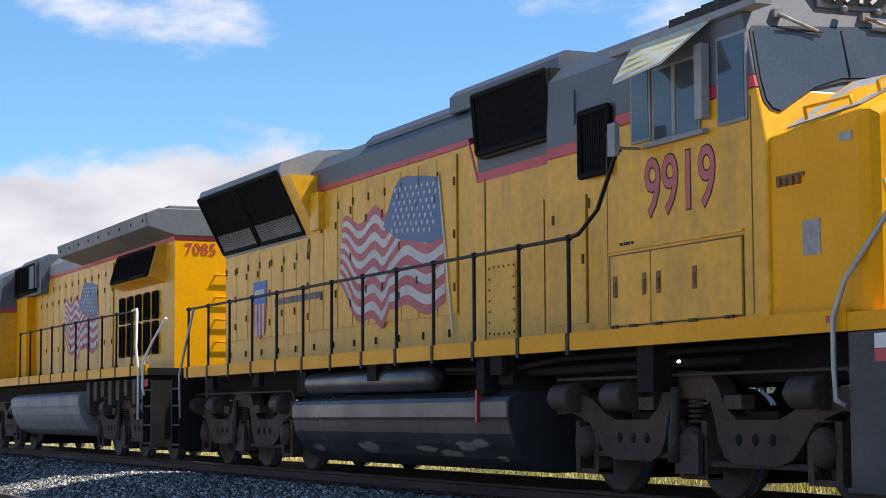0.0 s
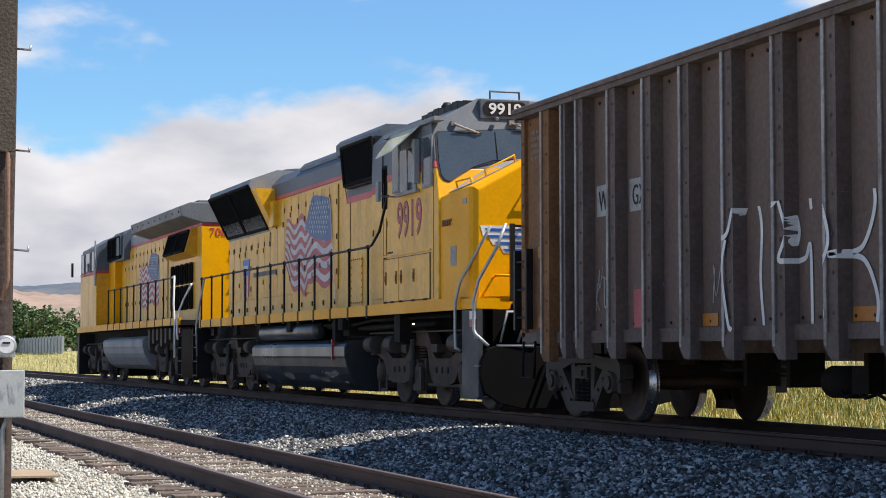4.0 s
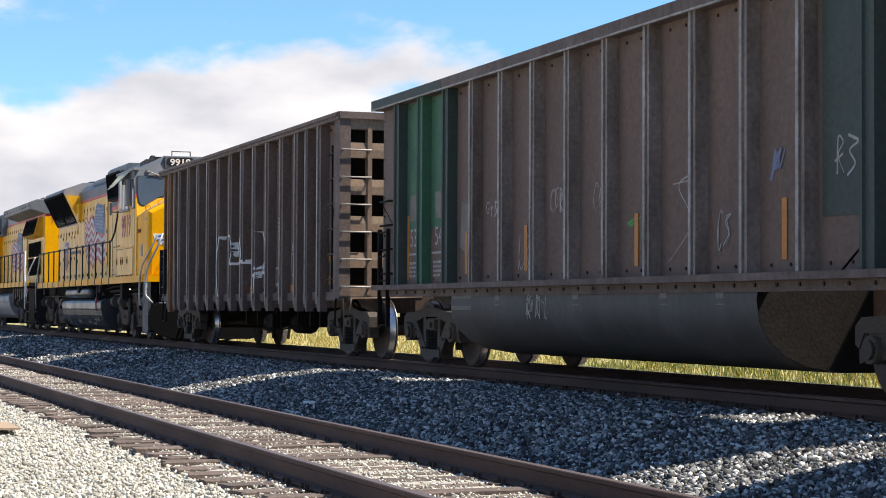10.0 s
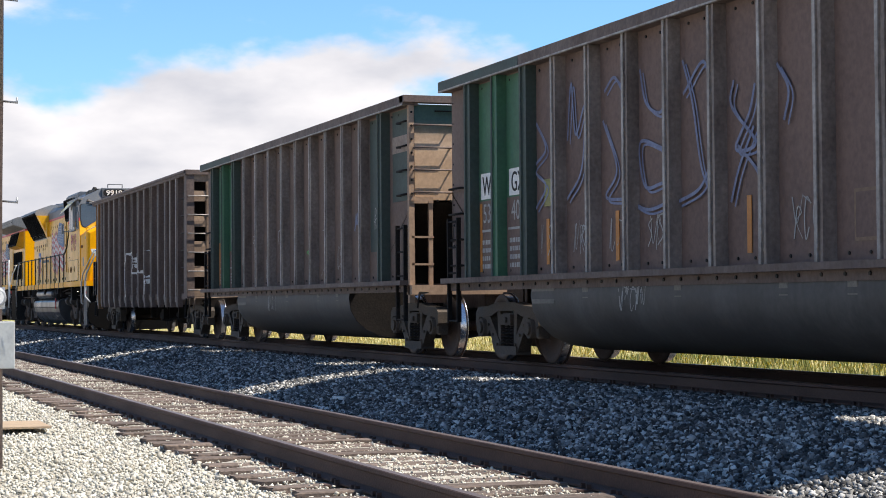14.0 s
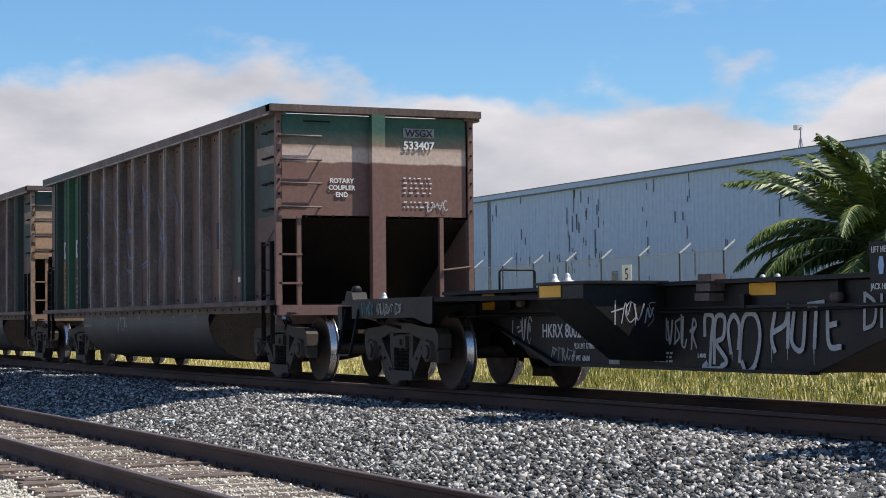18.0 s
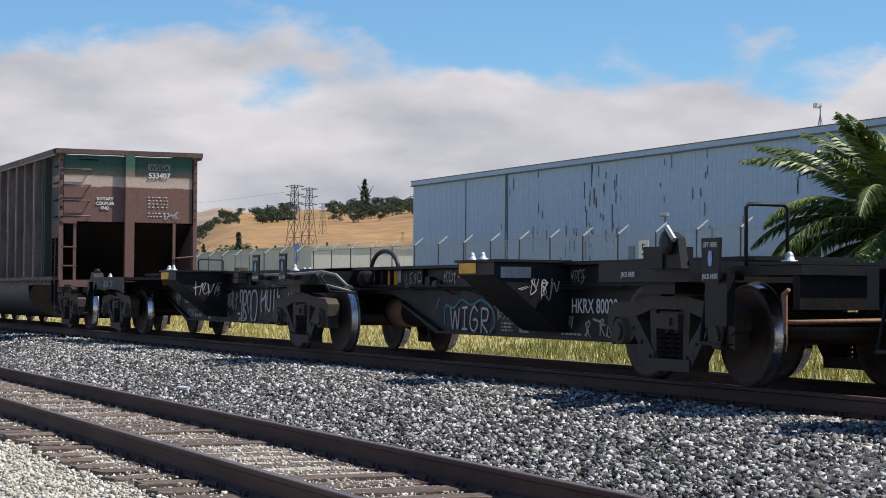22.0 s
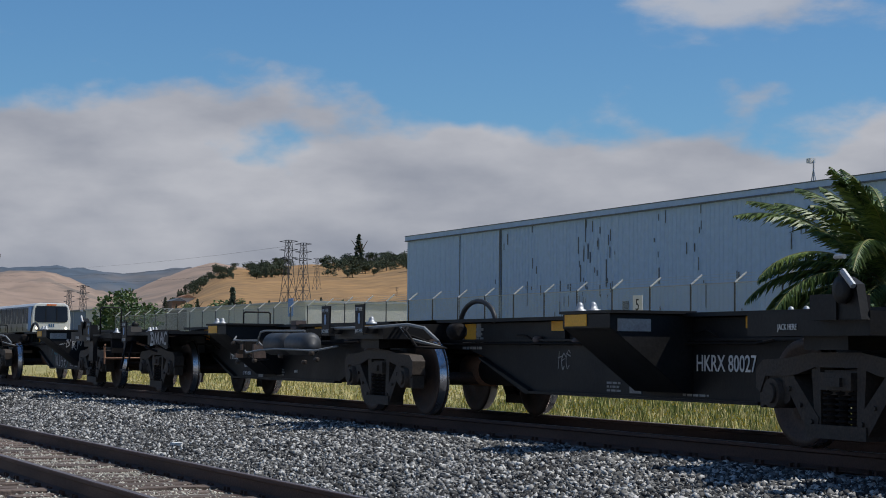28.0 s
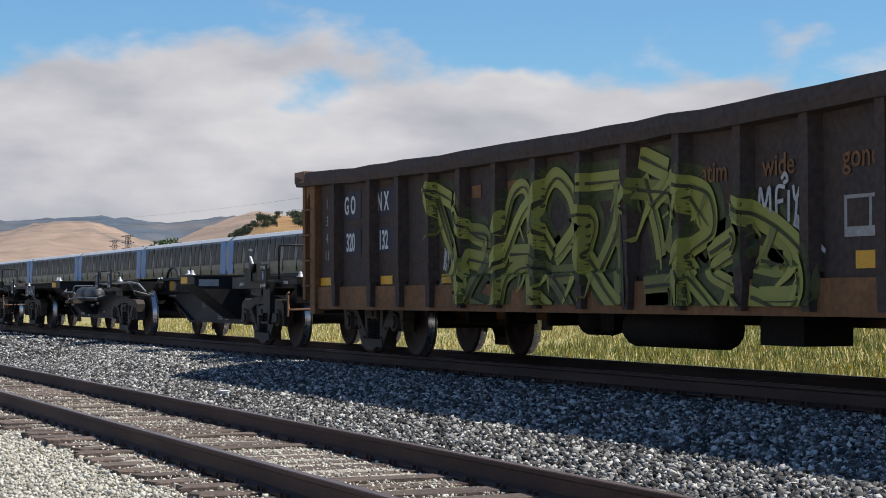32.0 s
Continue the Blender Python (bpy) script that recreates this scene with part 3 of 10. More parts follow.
# ---------------------------------------------------------------- the two tracks
def rail(y, top, x0, x1, label):
    bm = B()
    h, w, ft = 0.172, 0.036, 0.07
    ring = [(-ft, -h), (ft, -h), (ft, -h + 0.012), (0.011, -h + 0.035), (0.011, -0.045), (w, -0.032), (w, -0.006), (w - 0.007, 0), (-w + 0.007, 0), (-w, -0.006), (-w, -0.032), (-0.011, -0.045), (-0.011, -h + 0.035), (-ft, -h + 0.012)]
    prism(bm, [(y + a, top + b) for a, b in ring], x0, x1, "x")
    bmesh.ops.recalc_face_normals(bm, faces=bm.faces)
    for f in bm.faces:
        if f.normal.z > 0.9 and f.calc_center_median().z > top - 0.003:
            f.material_index = 1
    ob = solid("rail", bm, M_RAIL, label, kind="structure")
    ob.data.materials.append(M_RAILTOP)
    return ob


for s in (-1, 1):
    rail(TRACK_Y + s * RAIL_Y, 0.0, -420, 120, "rust-brown steel rail of the main track")
    rail(SIDE_Y + s * RAIL_Y, SIDE_Z, -420, 120, "rusty steel rail of the siding")


def tie_mesh(seed, length=2.6, w=0.23, h=0.17):
    rng = random.Random(seed)
    bm = B()
    n = 5
    rings = []
    for i in range(n + 1):
        y = -length / 2 + length * i / n
        j = lambda: rng.uniform(-0.012, 0.012)
        rings.append([bm.verts.new((a + j(), y + (j() if 0 < i < n else 3 * j()), b + j() * (0.6 if b > -0.05 else 0))) for a, b in ((-w / 2, -h), (w / 2, -h), (w / 2, -0.008), (w / 2 - 0.015, 0), (-w / 2 + 0.015, 0), (-w / 2, -0.008))])
    for a, b in zip(rings, rings[1:]):
        for i in range(6):
            bm.faces.new((a[i], a[(i + 1) % 6], b[(i + 1) % 6], b[i]))
    bm.faces.new(rings[0])
    bm.faces.new(list(reversed(rings[-1])))
    return done(bm, M_TIE, "tie")


TIES = [tie_mesh(i) for i in range(6)]
rng = random.Random(5)
siding = thing("siding_ties", "weathered brown timber ties under the siding", "railway ties", (-40, SIDE_Y, SIDE_Z - 0.17), kind="structure")
for i in range(200):
    x = -80 + 0.51 * i
    share("tie", TIES[i % 6], siding, (x + 40 + rng.uniform(-0.03, 0.03), rng.uniform(-0.07, 0.07), rng.uniform(-0.012, 0.012)), (0, 0, rng.uniform(-0.02, 0.02) + (math.pi if i % 2 else 0)))
mainties = thing("main_track_ties", "ballasted timber ties under the main track", "railway ties", (-40, TRACK_Y, -0.172), kind="structure")
for i in range(180):
    x = -78 + 0.55 * i
    share("tie", TIES[(i * 5) % 6], mainties, (x + 40 + rng.uniform(-0.03, 0.03), rng.uniform(-0.05, 0.05), 0), (0, 0, rng.uniform(-0.015, 0.015)))


def plates(name, yc, top, x0, n, step):
    bm = B()
    for i in range(n):
        x = x0 + step * i
        for s in (-1, 1):
            y = yc + s * RAIL_Y
            box(bm, x - 0.09, x + 0.09, y - 0.18, y + 0.18, top - 0.185, top - 0.171)
            for a, b in ((-0.05, -0.085), (0.05, 0.085), (0.05, -0.085), (-0.05, 0.085)):
                box(bm, x + a - 0.014, x + a + 0.014, y + b - 0.016, y + b + 0.016, top - 0.171, top - 0.135)
    return solid(name, bm, M_RAIL, "rusty tie plates and spikes along the rails", kind="stuff")


plates("tie_plates", SIDE_Y, SIDE_Z, -80, 200, 0.51)
plates("tie_plates", TRACK_Y, 0.0, -78, 180, 0.55)
# dry grass beyond the track
def tufts(name, n, xr, yr, hgt, m, label, seed, blades=6, head=None):
    rng = np.random.default_rng(seed)
    k = n * blades
    cx, cy = rng.uniform(*xr, n), rng.uniform(*yr, n)
    bx = np.repeat(cx, blades) + rng.normal(0, 0.07, k)
    by = np.repeat(cy, blades) + rng.normal(0, 0.07, k)
    bz = np.interp(by, [p[0] for p in PROFILE], [p[1] for p in PROFILE])
    h = np.repeat(rng.uniform(hgt[0], hgt[1], n), blades) * rng.uniform(0.6, 1.1, k)
    a = rng.uniform(0, 6.28, k)
    w = rng.uniform(0.008, 0.02, k)
    lean = rng.normal(0, 0.25, (k, 2)) * h[:, None]
    p0 = np.stack([bx - np.cos(a) * w, by - np.sin(a) * w, bz], 1)
    p1 = np.stack([bx + np.cos(a) * w, by + np.sin(a) * w, bz], 1)
    p2 = np.stack([bx + lean[:, 0], by + lean[:, 1], bz + h], 1)
    if head:
        c = p2
        p0, p1, p2 = c + np.array([-head, 0, 0]), c + np.array([head, 0, 0.0]), c + np.array([0, 0, head * 1.5])
    v = np.stack([p0, p1, p2], 1).reshape(-1, 3)
    me = bpy.data.meshes.new(name)
    me.from_pydata(v.tolist(), [], np.arange(3 * k).reshape(-1, 3).tolist())
    me.materials.append(m)
    return tagged(new(name, me), label, kind="stuff")


tufts("dry_grass", 9000, (-75, -8), (12.4, 22), (0.07, 0.26), M_GRASS, "dry yellow and green grass beside the track", 11)
tufts("dry_grass", 5000, (-160, -20), (20, 30), (0.3, 0.7), M_GRASS, "dry yellow and green grass in the field", 12, 5)
tufts("dry_grass", 3000, (-330, -75), (12.6, 27), (0.3, 0.6), M_GRASS, "tall straw-coloured grass along the line", 14, 5)
tufts("green_weeds", 6000, (-34, -8), (12.5, 21), (0.08, 0.22), M_WEED, "low green weeds among the grass", 15, 6)
tufts("yellow_flowers", 3500, (-60, -9), (12.8, 21), (0.2, 0.42), M_FLOWER, "small yellow wild flowers in the grass", 13, 2, 0.022)
bm = B()
prism(bm, [(-0.14, -0.05), (0.1, -0.07), (0.15, 0.02), (0.02, 0.07), (-0.12, 0.05)], 0.0, 0.035, "z")
solid("paper_scrap", bm, M_CHIP, "crumpled white paper scrap on the ballast", "litter", at=(-23.09, 6.5, -0.405))

# ---------------------------------------------------------------- rolling stock: shared pieces
TRAIN = []   # (car, x at the start)
SPIN = []    # (wheelset, base place, radius)
SHIFT = [0.0]


def car(name, label, category, x0, group=""):
    SHIFT[0] = x0
    ob = thing(name, label, category, (x0, TRACK_Y, 0), group)
    TRAIN.append((ob, x0))
    return ob


SPLIT = {"end_ladder", "ladder", "side_ladder", "body_sheet", "side_sill", "end_post", "top_chord", "steps", "end_frame", "hoses", "pilot", "roof_fans", "nose_grabs", "end_grabs", "bare_patches", "roof_gear", "piping", "underframe", "deck_frame", "side_sheet", "grab_iron", "step", "end_step"}
FINE = {"bolt_row", "end_bolt_row", "door_catch", "data_lettering", "notice_lettering", "roof_bolt", "wing_bolt", "star_field", "small_lettering", "slogan_bars", "valve_group"}
SINGULAR = {"end_ladder": "end_rung", "ladder": "ladder_bar", "side_ladder": "ladder_bar", "steps": "step", "hoses": "hose", "roof_fans": "roof_fan", "nose_grabs": "nose_grab", "end_grabs": "end_grab", "bare_patches": "bare_patch", "roof_gear": "roof_fitting", "piping": "pipe_run", "deck_frame": "deck_member", "underframe": "frame_member"}


def split_piece(name, bm, m, parent, label, bevel):
    """Each loose body of the mesh as a part of its own."""
    todo, groups = set(bm.verts), []
    while todo:
        stack, isle = [todo.pop()], []
        while stack:
            v = stack.pop()
            isle.append(v)
            for e in v.link_edges:
                w = e.other_vert(v)
                if w in todo:
                    todo.discard(w)
                    stack.append(w)
        groups.append(isle)
    bmesh.ops.recalc_face_normals(bm, faces=bm.faces)
    ob = None
    for isle in groups:
        ids = {v: i for i, v in enumerate(isle)}
        faces = {f for v in isle for f in v.link_faces}
        me = bpy.data.meshes.new(name)
        order = sorted(faces, key=lambda f: f.index)
        me.from_pydata([v.co[:] for v in isle], [], [[ids[v] for v in f.verts] for f in order])
        me.polygons.foreach_set("use_smooth", [f.smooth for f in order])
        me.materials.append(m)
        ob = new(SINGULAR.get(name, name), me)
        ob.parent = parent
        if bevel:
            md = ob.modifiers.new("bevel", "BEVEL")
            md.width, md.segments, md.limit_method, md.angle_limit = bevel, 2, "ANGLE", radians(40)
        if label:
            ob["label"] = label
    bm.free()
    return ob


def piece(name, bm, m, parent, label="", bevel=0.0):
    """A part given in train coordinates along x."""
    bmesh.ops.translate(bm, verts=bm.verts, vec=(-SHIFT[0], 0, 0))
    if name in SPLIT:
        return split_piece(name, bm, m, parent, label, bevel)
    ob = part(name, bm, m, parent, label, bevel)
    if name in FINE:
        ob["kind"] = "stuff"
    if parent.parent is not None:
        ob.location = -parent.location
    return ob


FONT_CACHE = {}


def letters(parent, text, x, y, z, size, m, rot=(90, 0, 0), name="lettering", label="", squash=1.0, thick=0.002, centre=True, bold=0.0, slope=0.0):
    key = (text, m.name, thick, bold, slope)
    if key not in FONT_CACHE:
        cu = bpy.data.curves.new("lettering", "FONT")
        cu.body, cu.size, cu.extrude, cu.offset, cu.shear = text, 1.0, thick, bold, slope
        cu.align_x = "CENTER" if centre else "LEFT"
        cu.resolution_u = 3
        tmp = bpy.data.objects.new("tmp", cu)
        me = bpy.data.meshes.new_from_object(tmp)
        bpy.data.objects.remove(tmp)
        me.materials.append(m)
        FONT_CACHE[key] = me
    ob = new(name, FONT_CACHE[key])
    ob.parent = parent
    ob.location = (x - SHIFT[0], y, z)
    ob.rotation_euler = [radians(a) for a in rot]
    ob.scale = (size * squash, size, 1)
    if size < 0.3:
        ob["kind"] = "stuff"
    if label:
        ob["label"] = label
    return ob


def ribbon(bm, pts, w, y, axis="y", taper=False):
    """A painted stroke on a side (axis y: x, z points) or an end (axis x: y, z points)."""
    P = [Vector((p[0], 0, p[1])) for p in pts]
    L, R = [], []
    n = len(P)
    for i, p in enumerate(P):
        d = (P[min(i + 1, n - 1)] - P[max(i - 1, 0)])
        d = d.normalized() if d.length > 1e-6 else Vector((1, 0, 0))
        s = Vector((-d.z, 0, d.x)) * w * 0.5 * ((1 - 0.7 * i / max(1, n - 1)) if taper else 1)
        L.append(p + s)
        R.append(p - s)
    def at(p):
        return (p.x, y, p.z) if axis == "y" else (y, p.x, p.z)
    step = 0.0004 if axis == "y" else -0.0004
    y0 = y
    a, b = [], []
    for i in range(n):
        y = y0 - step * i
        a.append(bm.verts.new(at(L[i])))
        b.append(bm.verts.new(at(R[i])))
    for i in range(n - 1):
        bm.faces.new((a[i], a[i + 1], b[i + 1], b[i]))


def curve(ctrl, n=8):
    """Smooth points through a few control points."""
    c = [Vector((p[0], p[1], 0)) for p in ctrl]
    c = [c[0] * 2 - c[1]] + c + [c[-1] * 2 - c[-2]]
    out = []
    for i in range(1, len(c) - 2):
        for k in range(n):
            t = k / n
            a, b, d, e = c[i - 1], c[i], c[i + 1], c[i + 2]
            p = 0.5 * ((2 * b) + (d - a) * t + (2 * a - 5 * b + 4 * d - e) * t * t + (3 * b - a - 3 * d + e) * t ** 3)
            out.append((p.x, p.y))
    out.append((c[-2].x, c[-2].y))
    return out


def daub(bm, pts, w, skin, lift, taper=False, across=8, low=0.70, high=2.2):
    """A broad sprayed stroke laid on a stepped side; skin(x, z) gives the side's y."""
    P = [Vector((p[0], p[1])) for p in pts]
    rows, n = [], len(P)
    for i, p in enumerate(P):
        d = P[min(i + 1, n - 1)] - P[max(i - 1, 0)]
        d = d.normalized() if d.length > 1e-6 else Vector((1, 0))
        s = Vector((-d.y, d.x)) * w * (1 - 0.75 * i / (n - 1) if taper else 1)
        row = []
        for k in range(across + 1):
            q = p + s * (k / across - 0.5)
            z = min(high, max(low + 0.0005 * k, q.y))
            row.append(bm.verts.new((q.x, skin(q.x, z) - lift, z)))
        rows.append(row)
    for a, b in zip(rows, rows[1:]):
        for k in range(across):
            bm.faces.new((a[k], a[k + 1], b[k + 1], b[k]))


STROKES = ([(0.9, 0.85), (0.4, 1.0), (0.05, 0.5), (0.45, 0.0), (0.95, 0.2)], [(0.1, 0.0), (0.2, 1.0)], [(0.0, 0.9), (0.5, 0.1), (1.0, 1.0)],
           [(0.1, 1.0), (0.15, 0.2), (0.5, 0.0), (0.85, 0.3)], [(0.85, 0.95), (0.2, 0.8), (0.75, 0.35), (0.1, 0.0)], [(0.0, 0.1), (0.35, 0.95), (0.6, 0.4), (0.95, 1.0)],
           [(0.0, 0.5), (1.0, 0.62)], [(0.0, 0.95), (1.1, 0.8)], [(0.15, 0.0), (0.25, 0.9), (0.75, 0.8), (0.35, 0.45), (1.0, 0.0)])


def scrawl(parent, x0, x1, z0, z1, y, m, w, seed, strokes=6, name="painted_scrawl", label="", axis="y", knots=5):
    """A spray-painted tag: looping strokes of no word."""
    rng = random.Random(seed)
    bm = B()
    strokes = max(1, min(strokes, int((x1 - x0) / (0.5 * (z1 - z0)) + 0.7)))
    dx = (x1 - x0) / strokes
    for i in range(strokes):
        a = x0 + dx * (i + 0.1)
        for j in range(2):
            form = rng.choice(STROKES)
            sx, sz = rng.uniform(0.8, 1.25), rng.uniform(0.6, 1.0)
            ox, oz = rng.uniform(-0.1, 0.25) * dx, rng.uniform(0, 1 - sz) * (z1 - z0)
            lean = rng.uniform(-0.05, 0.25)
            pts = [(a + ox + dx * (p * sx * 0.85 + lean * q) + rng.uniform(-0.06, 0.06) * dx, z0 + oz + (z1 - z0) * sz * q + rng.uniform(-0.05, 0.05) * (z1 - z0)) for p, q in form]
            d = 0.0003 * (2 * i + j)
            ribbon(bm, curve(pts, 6), w * rng.uniform(0.6, 1.1), y - d if axis == "y" else y + d, axis, taper=rng.random() < 0.4)
    ob = piece(name, bm, m, parent, label)
    ob["kind"] = "stuff"
    return ob


def panel(name, parent, x0, x1, z0, z1, y, m, t=0.006, label=""):
    bm = B()
    box(bm, x0, x1, y - t, y, z0, z1)
    return piece(name, bm, m, parent, label)


def bars(name, parent, x0, x1, z0, z1, rows, y, m, seed, label=""):
    """Unreadable small lettering as rows of little bars."""
    rng = random.Random(seed)
    bm = B()
    h = (z1 - z0) / rows
    for r in range(rows):
        x = x0
        while x < x1 - 0.02:
            w = rng.uniform(0.03, 0.12)
            box(bm, x, min(x1, x + w), y - 0.004, y, z0 + r * h + h * 0.2, z0 + r * h + h * 0.75)
            x += w + 0.025
    return piece(name, bm, m, parent, label)


def wheel_mesh(r):
    bm = B()
    for s in (-1, 1):
        prof = [(-0.07, 0.09), (-0.09, 0.13), (-0.055, 0.16), (-0.03, r - 0.12), (-0.066, r - 0.075), (-0.068, r - 0.012), (-0.06, r - 0.004), (0.03, r), (0.042, r + 0.026), (0.058, r + 0.024), (0.066, r - 0.01), (0.066, r - 0.075), (0.03, r - 0.11), (0.055, 0.17), (0.085, 0.13), (0.085, 0.09)]
        prof = [(s * -d if s > 0 else d, q) for d, q in prof]
        lathe(bm, prof, 0, s * RAIL_Y, 0, "y", 32)
    rod(bm, (0, -1.12, 0), (0, 1.12, 0), 0.075, 12)
    bmesh.ops.recalc_face_normals(bm, faces=bm.faces)
    for f in bm.faces:
        c = f.calc_center_median()
        q = math.hypot(c.x, c.z)
        if q > r - 0.012 and abs(f.normal.y) < 0.6:
            f.material_index = 1
    me = done(bm, M_WHEEL, "wheelset")
    me.materials.append(M_TREAD)
    return me


WHEEL, LWHEEL = wheel_mesh(0.457), wheel_mesh(0.508)


def freight_truck_meshes():
    out = {}
    bm = B()   # bolster
    prism(bm, [(-0.2, 0.46), (0.2, 0.46), (0.22, 0.66), (-0.22, 0.66)], -1.06, 1.06)
    rod(bm, (0, 0, 0.62), (0, 0, 0.74), 0.2, 16)
    for s in (-1, 1):
        box(bm, -0.15, 0.15, s * 0.62 - 0.1, s * 0.62 + 0.1, 0.65, 0.71)
    for q in (-0.42, 0.42):
        prism(bm, [(q - 0.05, 0.36), (q + 0.05, 0.36), (q + 0.05, 0.50), (q - 0.05, 0.50)], -0.78, 0.78)
    out["bolster"] = done(bm, M_TRUCK, "truck")
    bm = B()   # one side frame, near side
    y0, y1 = -1.10, -0.93
    top = [(-1.16, 0.50), (-1.10, 0.46), (-1.02, 0.60), (-0.74, 0.60), (-0.55, 0.62), (-0.30, 0.68), (0.30, 0.68), (0.55, 0.62), (0.74, 0.60), (1.02, 0.60), (1.10, 0.46), (1.16, 0.50), (1.16, 0.66), (1.06, 0.735), (0.66, 0.755), (0.32, 0.80), (-0.32, 0.80), (-0.66, 0.755), (-1.06, 0.735), (-1.16, 0.66)]
    prism(bm, top, y0, y1)
    for s in (-1, 1):
        prism(bm, [(s * 0.80, 0.61), (s * 0.62, 0.61), (s * 0.26, 0.27), (s * 0.30, 0.12), (s * 0.38, 0.12)], y0 + 0.01, y1)
        prism(bm, [(s * 0.37, 0.69), (s * 0.25, 0.69), (s * 0.24, 0.22), (s * 0.33, 0.22)], y0 + 0.02, y1)
        prism(bm, [(s * 0.66, 0.62), (s * 0.80, 0.62), (s * 0.76, 0.36), (s * 0.68, 0.40)], y0 + 0.02, y1)
        prism(bm, [(s * 1.0, 0.62), (s * 1.14, 0.62), (s * 1.12, 0.33), (s * 1.03, 0.36)], y0 + 0.02, y1)
        # bearing and its end cap
        rod(bm, (s * 0.89, -1.13, 0.457), (s * 0.89, -0.9, 0.457), 0.125, 14)
        rod(bm, (s * 0.89, -1.16, 0.457), (s * 0.89, -1.12, 0.457), 0.085, 12)
        prism(bm, [(s * 0.75, 0.56), (s * 1.03, 0.56), (s * 1.0, 0.62), (s * 0.78, 0.62)], y0 + 0.03, y1)
        for k in range(3):
            rod(bm, (s * (0.66 - 0.16 * k), y0 - 0.012, 0.50 - 0.13 * k), (s * (0.66 - 0.16 * k), y0 + 0.02, 0.50 - 0.13 * k), 0.02, 6)
    box(bm, -0.40, 0.40, y0 - 0.01, y1 + 0.03, 0.11, 0.22)
    box(bm, -0.22, 0.22, y0 - 0.02, y1, 0.50, 0.64)
    box(bm, -0.11, 0.11, y0 - 0.05, y1, 0.53, 0.60)
    out["side_frame"] = done(bm, M_TRUCK, "side_frame")
    bm = B()   # springs
    for x in (-0.17, 0.0, 0.17):
        for k in range(6):
            z = 0.235 + 0.045 * k
            lathe(bm, [(0, 0.05), (0.008, 0.075), (0.022, 0.078), (0.03, 0.05)], x, -1.02, z, "z", 10)
        rod(bm, (x, -1.02, 0.22), (x, -1.02, 0.5), 0.045, 8)
    out["spring"] = done(bm, M_UNDER, "spring_nest")
    return out


FT = freight_truck_meshes()


def freight_truck(parent, x):
    """Bolster, two cast side frames with springs, two wheelsets."""
    tr = share("truck", FT["bolster"], parent, (x - SHIFT[0], 0, 0))
    for rz in (0, math.pi):
        share("side_frame", FT["side_frame"], tr, (0, 0, 0), (0, 0, rz))
        share("spring_nest", FT["spring"], tr, (0, 0, 0), (0, 0, rz))["kind"] = "stuff"
    for a in (-0.89, 0.89):
        w = share("wheelset", WHEEL, tr, (a, 0, 0.457))
        SPIN.append((w, (a, 0, 0.457), 0.457))
    return tr


def coupler(parent, x, way, z=0.86):
    """Knuckle coupler at a car's end; way +1 points along +x."""
    bm = B()
    w = way
    box(bm, *sorted((x - 0.5 * w, x + 0.55 * w)), -0.08, 0.08, z - 0.09, z + 0.09)
    prism(bm, [(x + 0.5 * w, -0.17), (x + 0.82 * w, -0.19), (x + 0.86 * w, -0.05), (x + 0.72 * w, 0.02), (x + 0.74 * w, 0.16), (x + 0.55 * w, 0.17)], z - 0.15, z + 0.15, "z")
    box(bm, *sorted((x - 0.05 * w, x + 0.05 * w)), -0.32, 0.32, z - 0.2, z + 0.24)
    piece("coupler", bm, M_LTRUCK, parent)
    bm = B()
    pts = [(x + 0.02 * w, 0.3, z - 0.05), (x + 0.25 * w, 0.32, z - 0.22), (x + 0.5 * w, 0.28, z - 0.42), (x + 0.78 * w, 0.2, z - 0.36)]
    pipe(bm, pts, 0.022, 7)
    piece("air_hose", bm, M_HOSE, parent)


def cut_lever(parent, x, m=M_UNDER):
    bm = B()
    pipe(bm, [(x, -0.2, 0.98), (x, -1.1, 0.95), (x + 0.03, -1.38, 0.95), (x + 0.04, -1.42, 0.72)], 0.014, 6)
    piece("uncoupling_lever", bm, m, parent)


def ladder(parent, x0, x1, zs, y, m, stand=0.06, name="ladder", post=True):
    """Rungs on a car's side, each a round bar on two feet."""
    bm = B()
    for z in zs:
        rod(bm, (x0, y - stand, z), (x1, y - stand, z), 0.012, 6)
        for x in (x0, x1):
            rod(bm, (x, y, z), (x, y - stand, z), 0.014, 6)
    if post:
        for x in (x0, x1):
            box(bm, x - 0.02, x + 0.02, y - 0.03, y + 0.0, zs[0] - 0.15, zs[-1] + 0.15)
    return piece(name, bm, m, parent)


def end_ladder(parent, x, ya, yb, zs, m, way=1, name="end_ladder", stand=0.07, drop=0.0):
    bm = B()
    for z in zs:
        pipe(bm, [(x, ya, z), (x + stand * way, ya, z), (x + stand * way, ya + (yb - ya) * 0.5, z - drop), (x + stand * way, yb, z), (x, yb, z)], 0.013, 6)
    return piece(name, bm, m, parent)


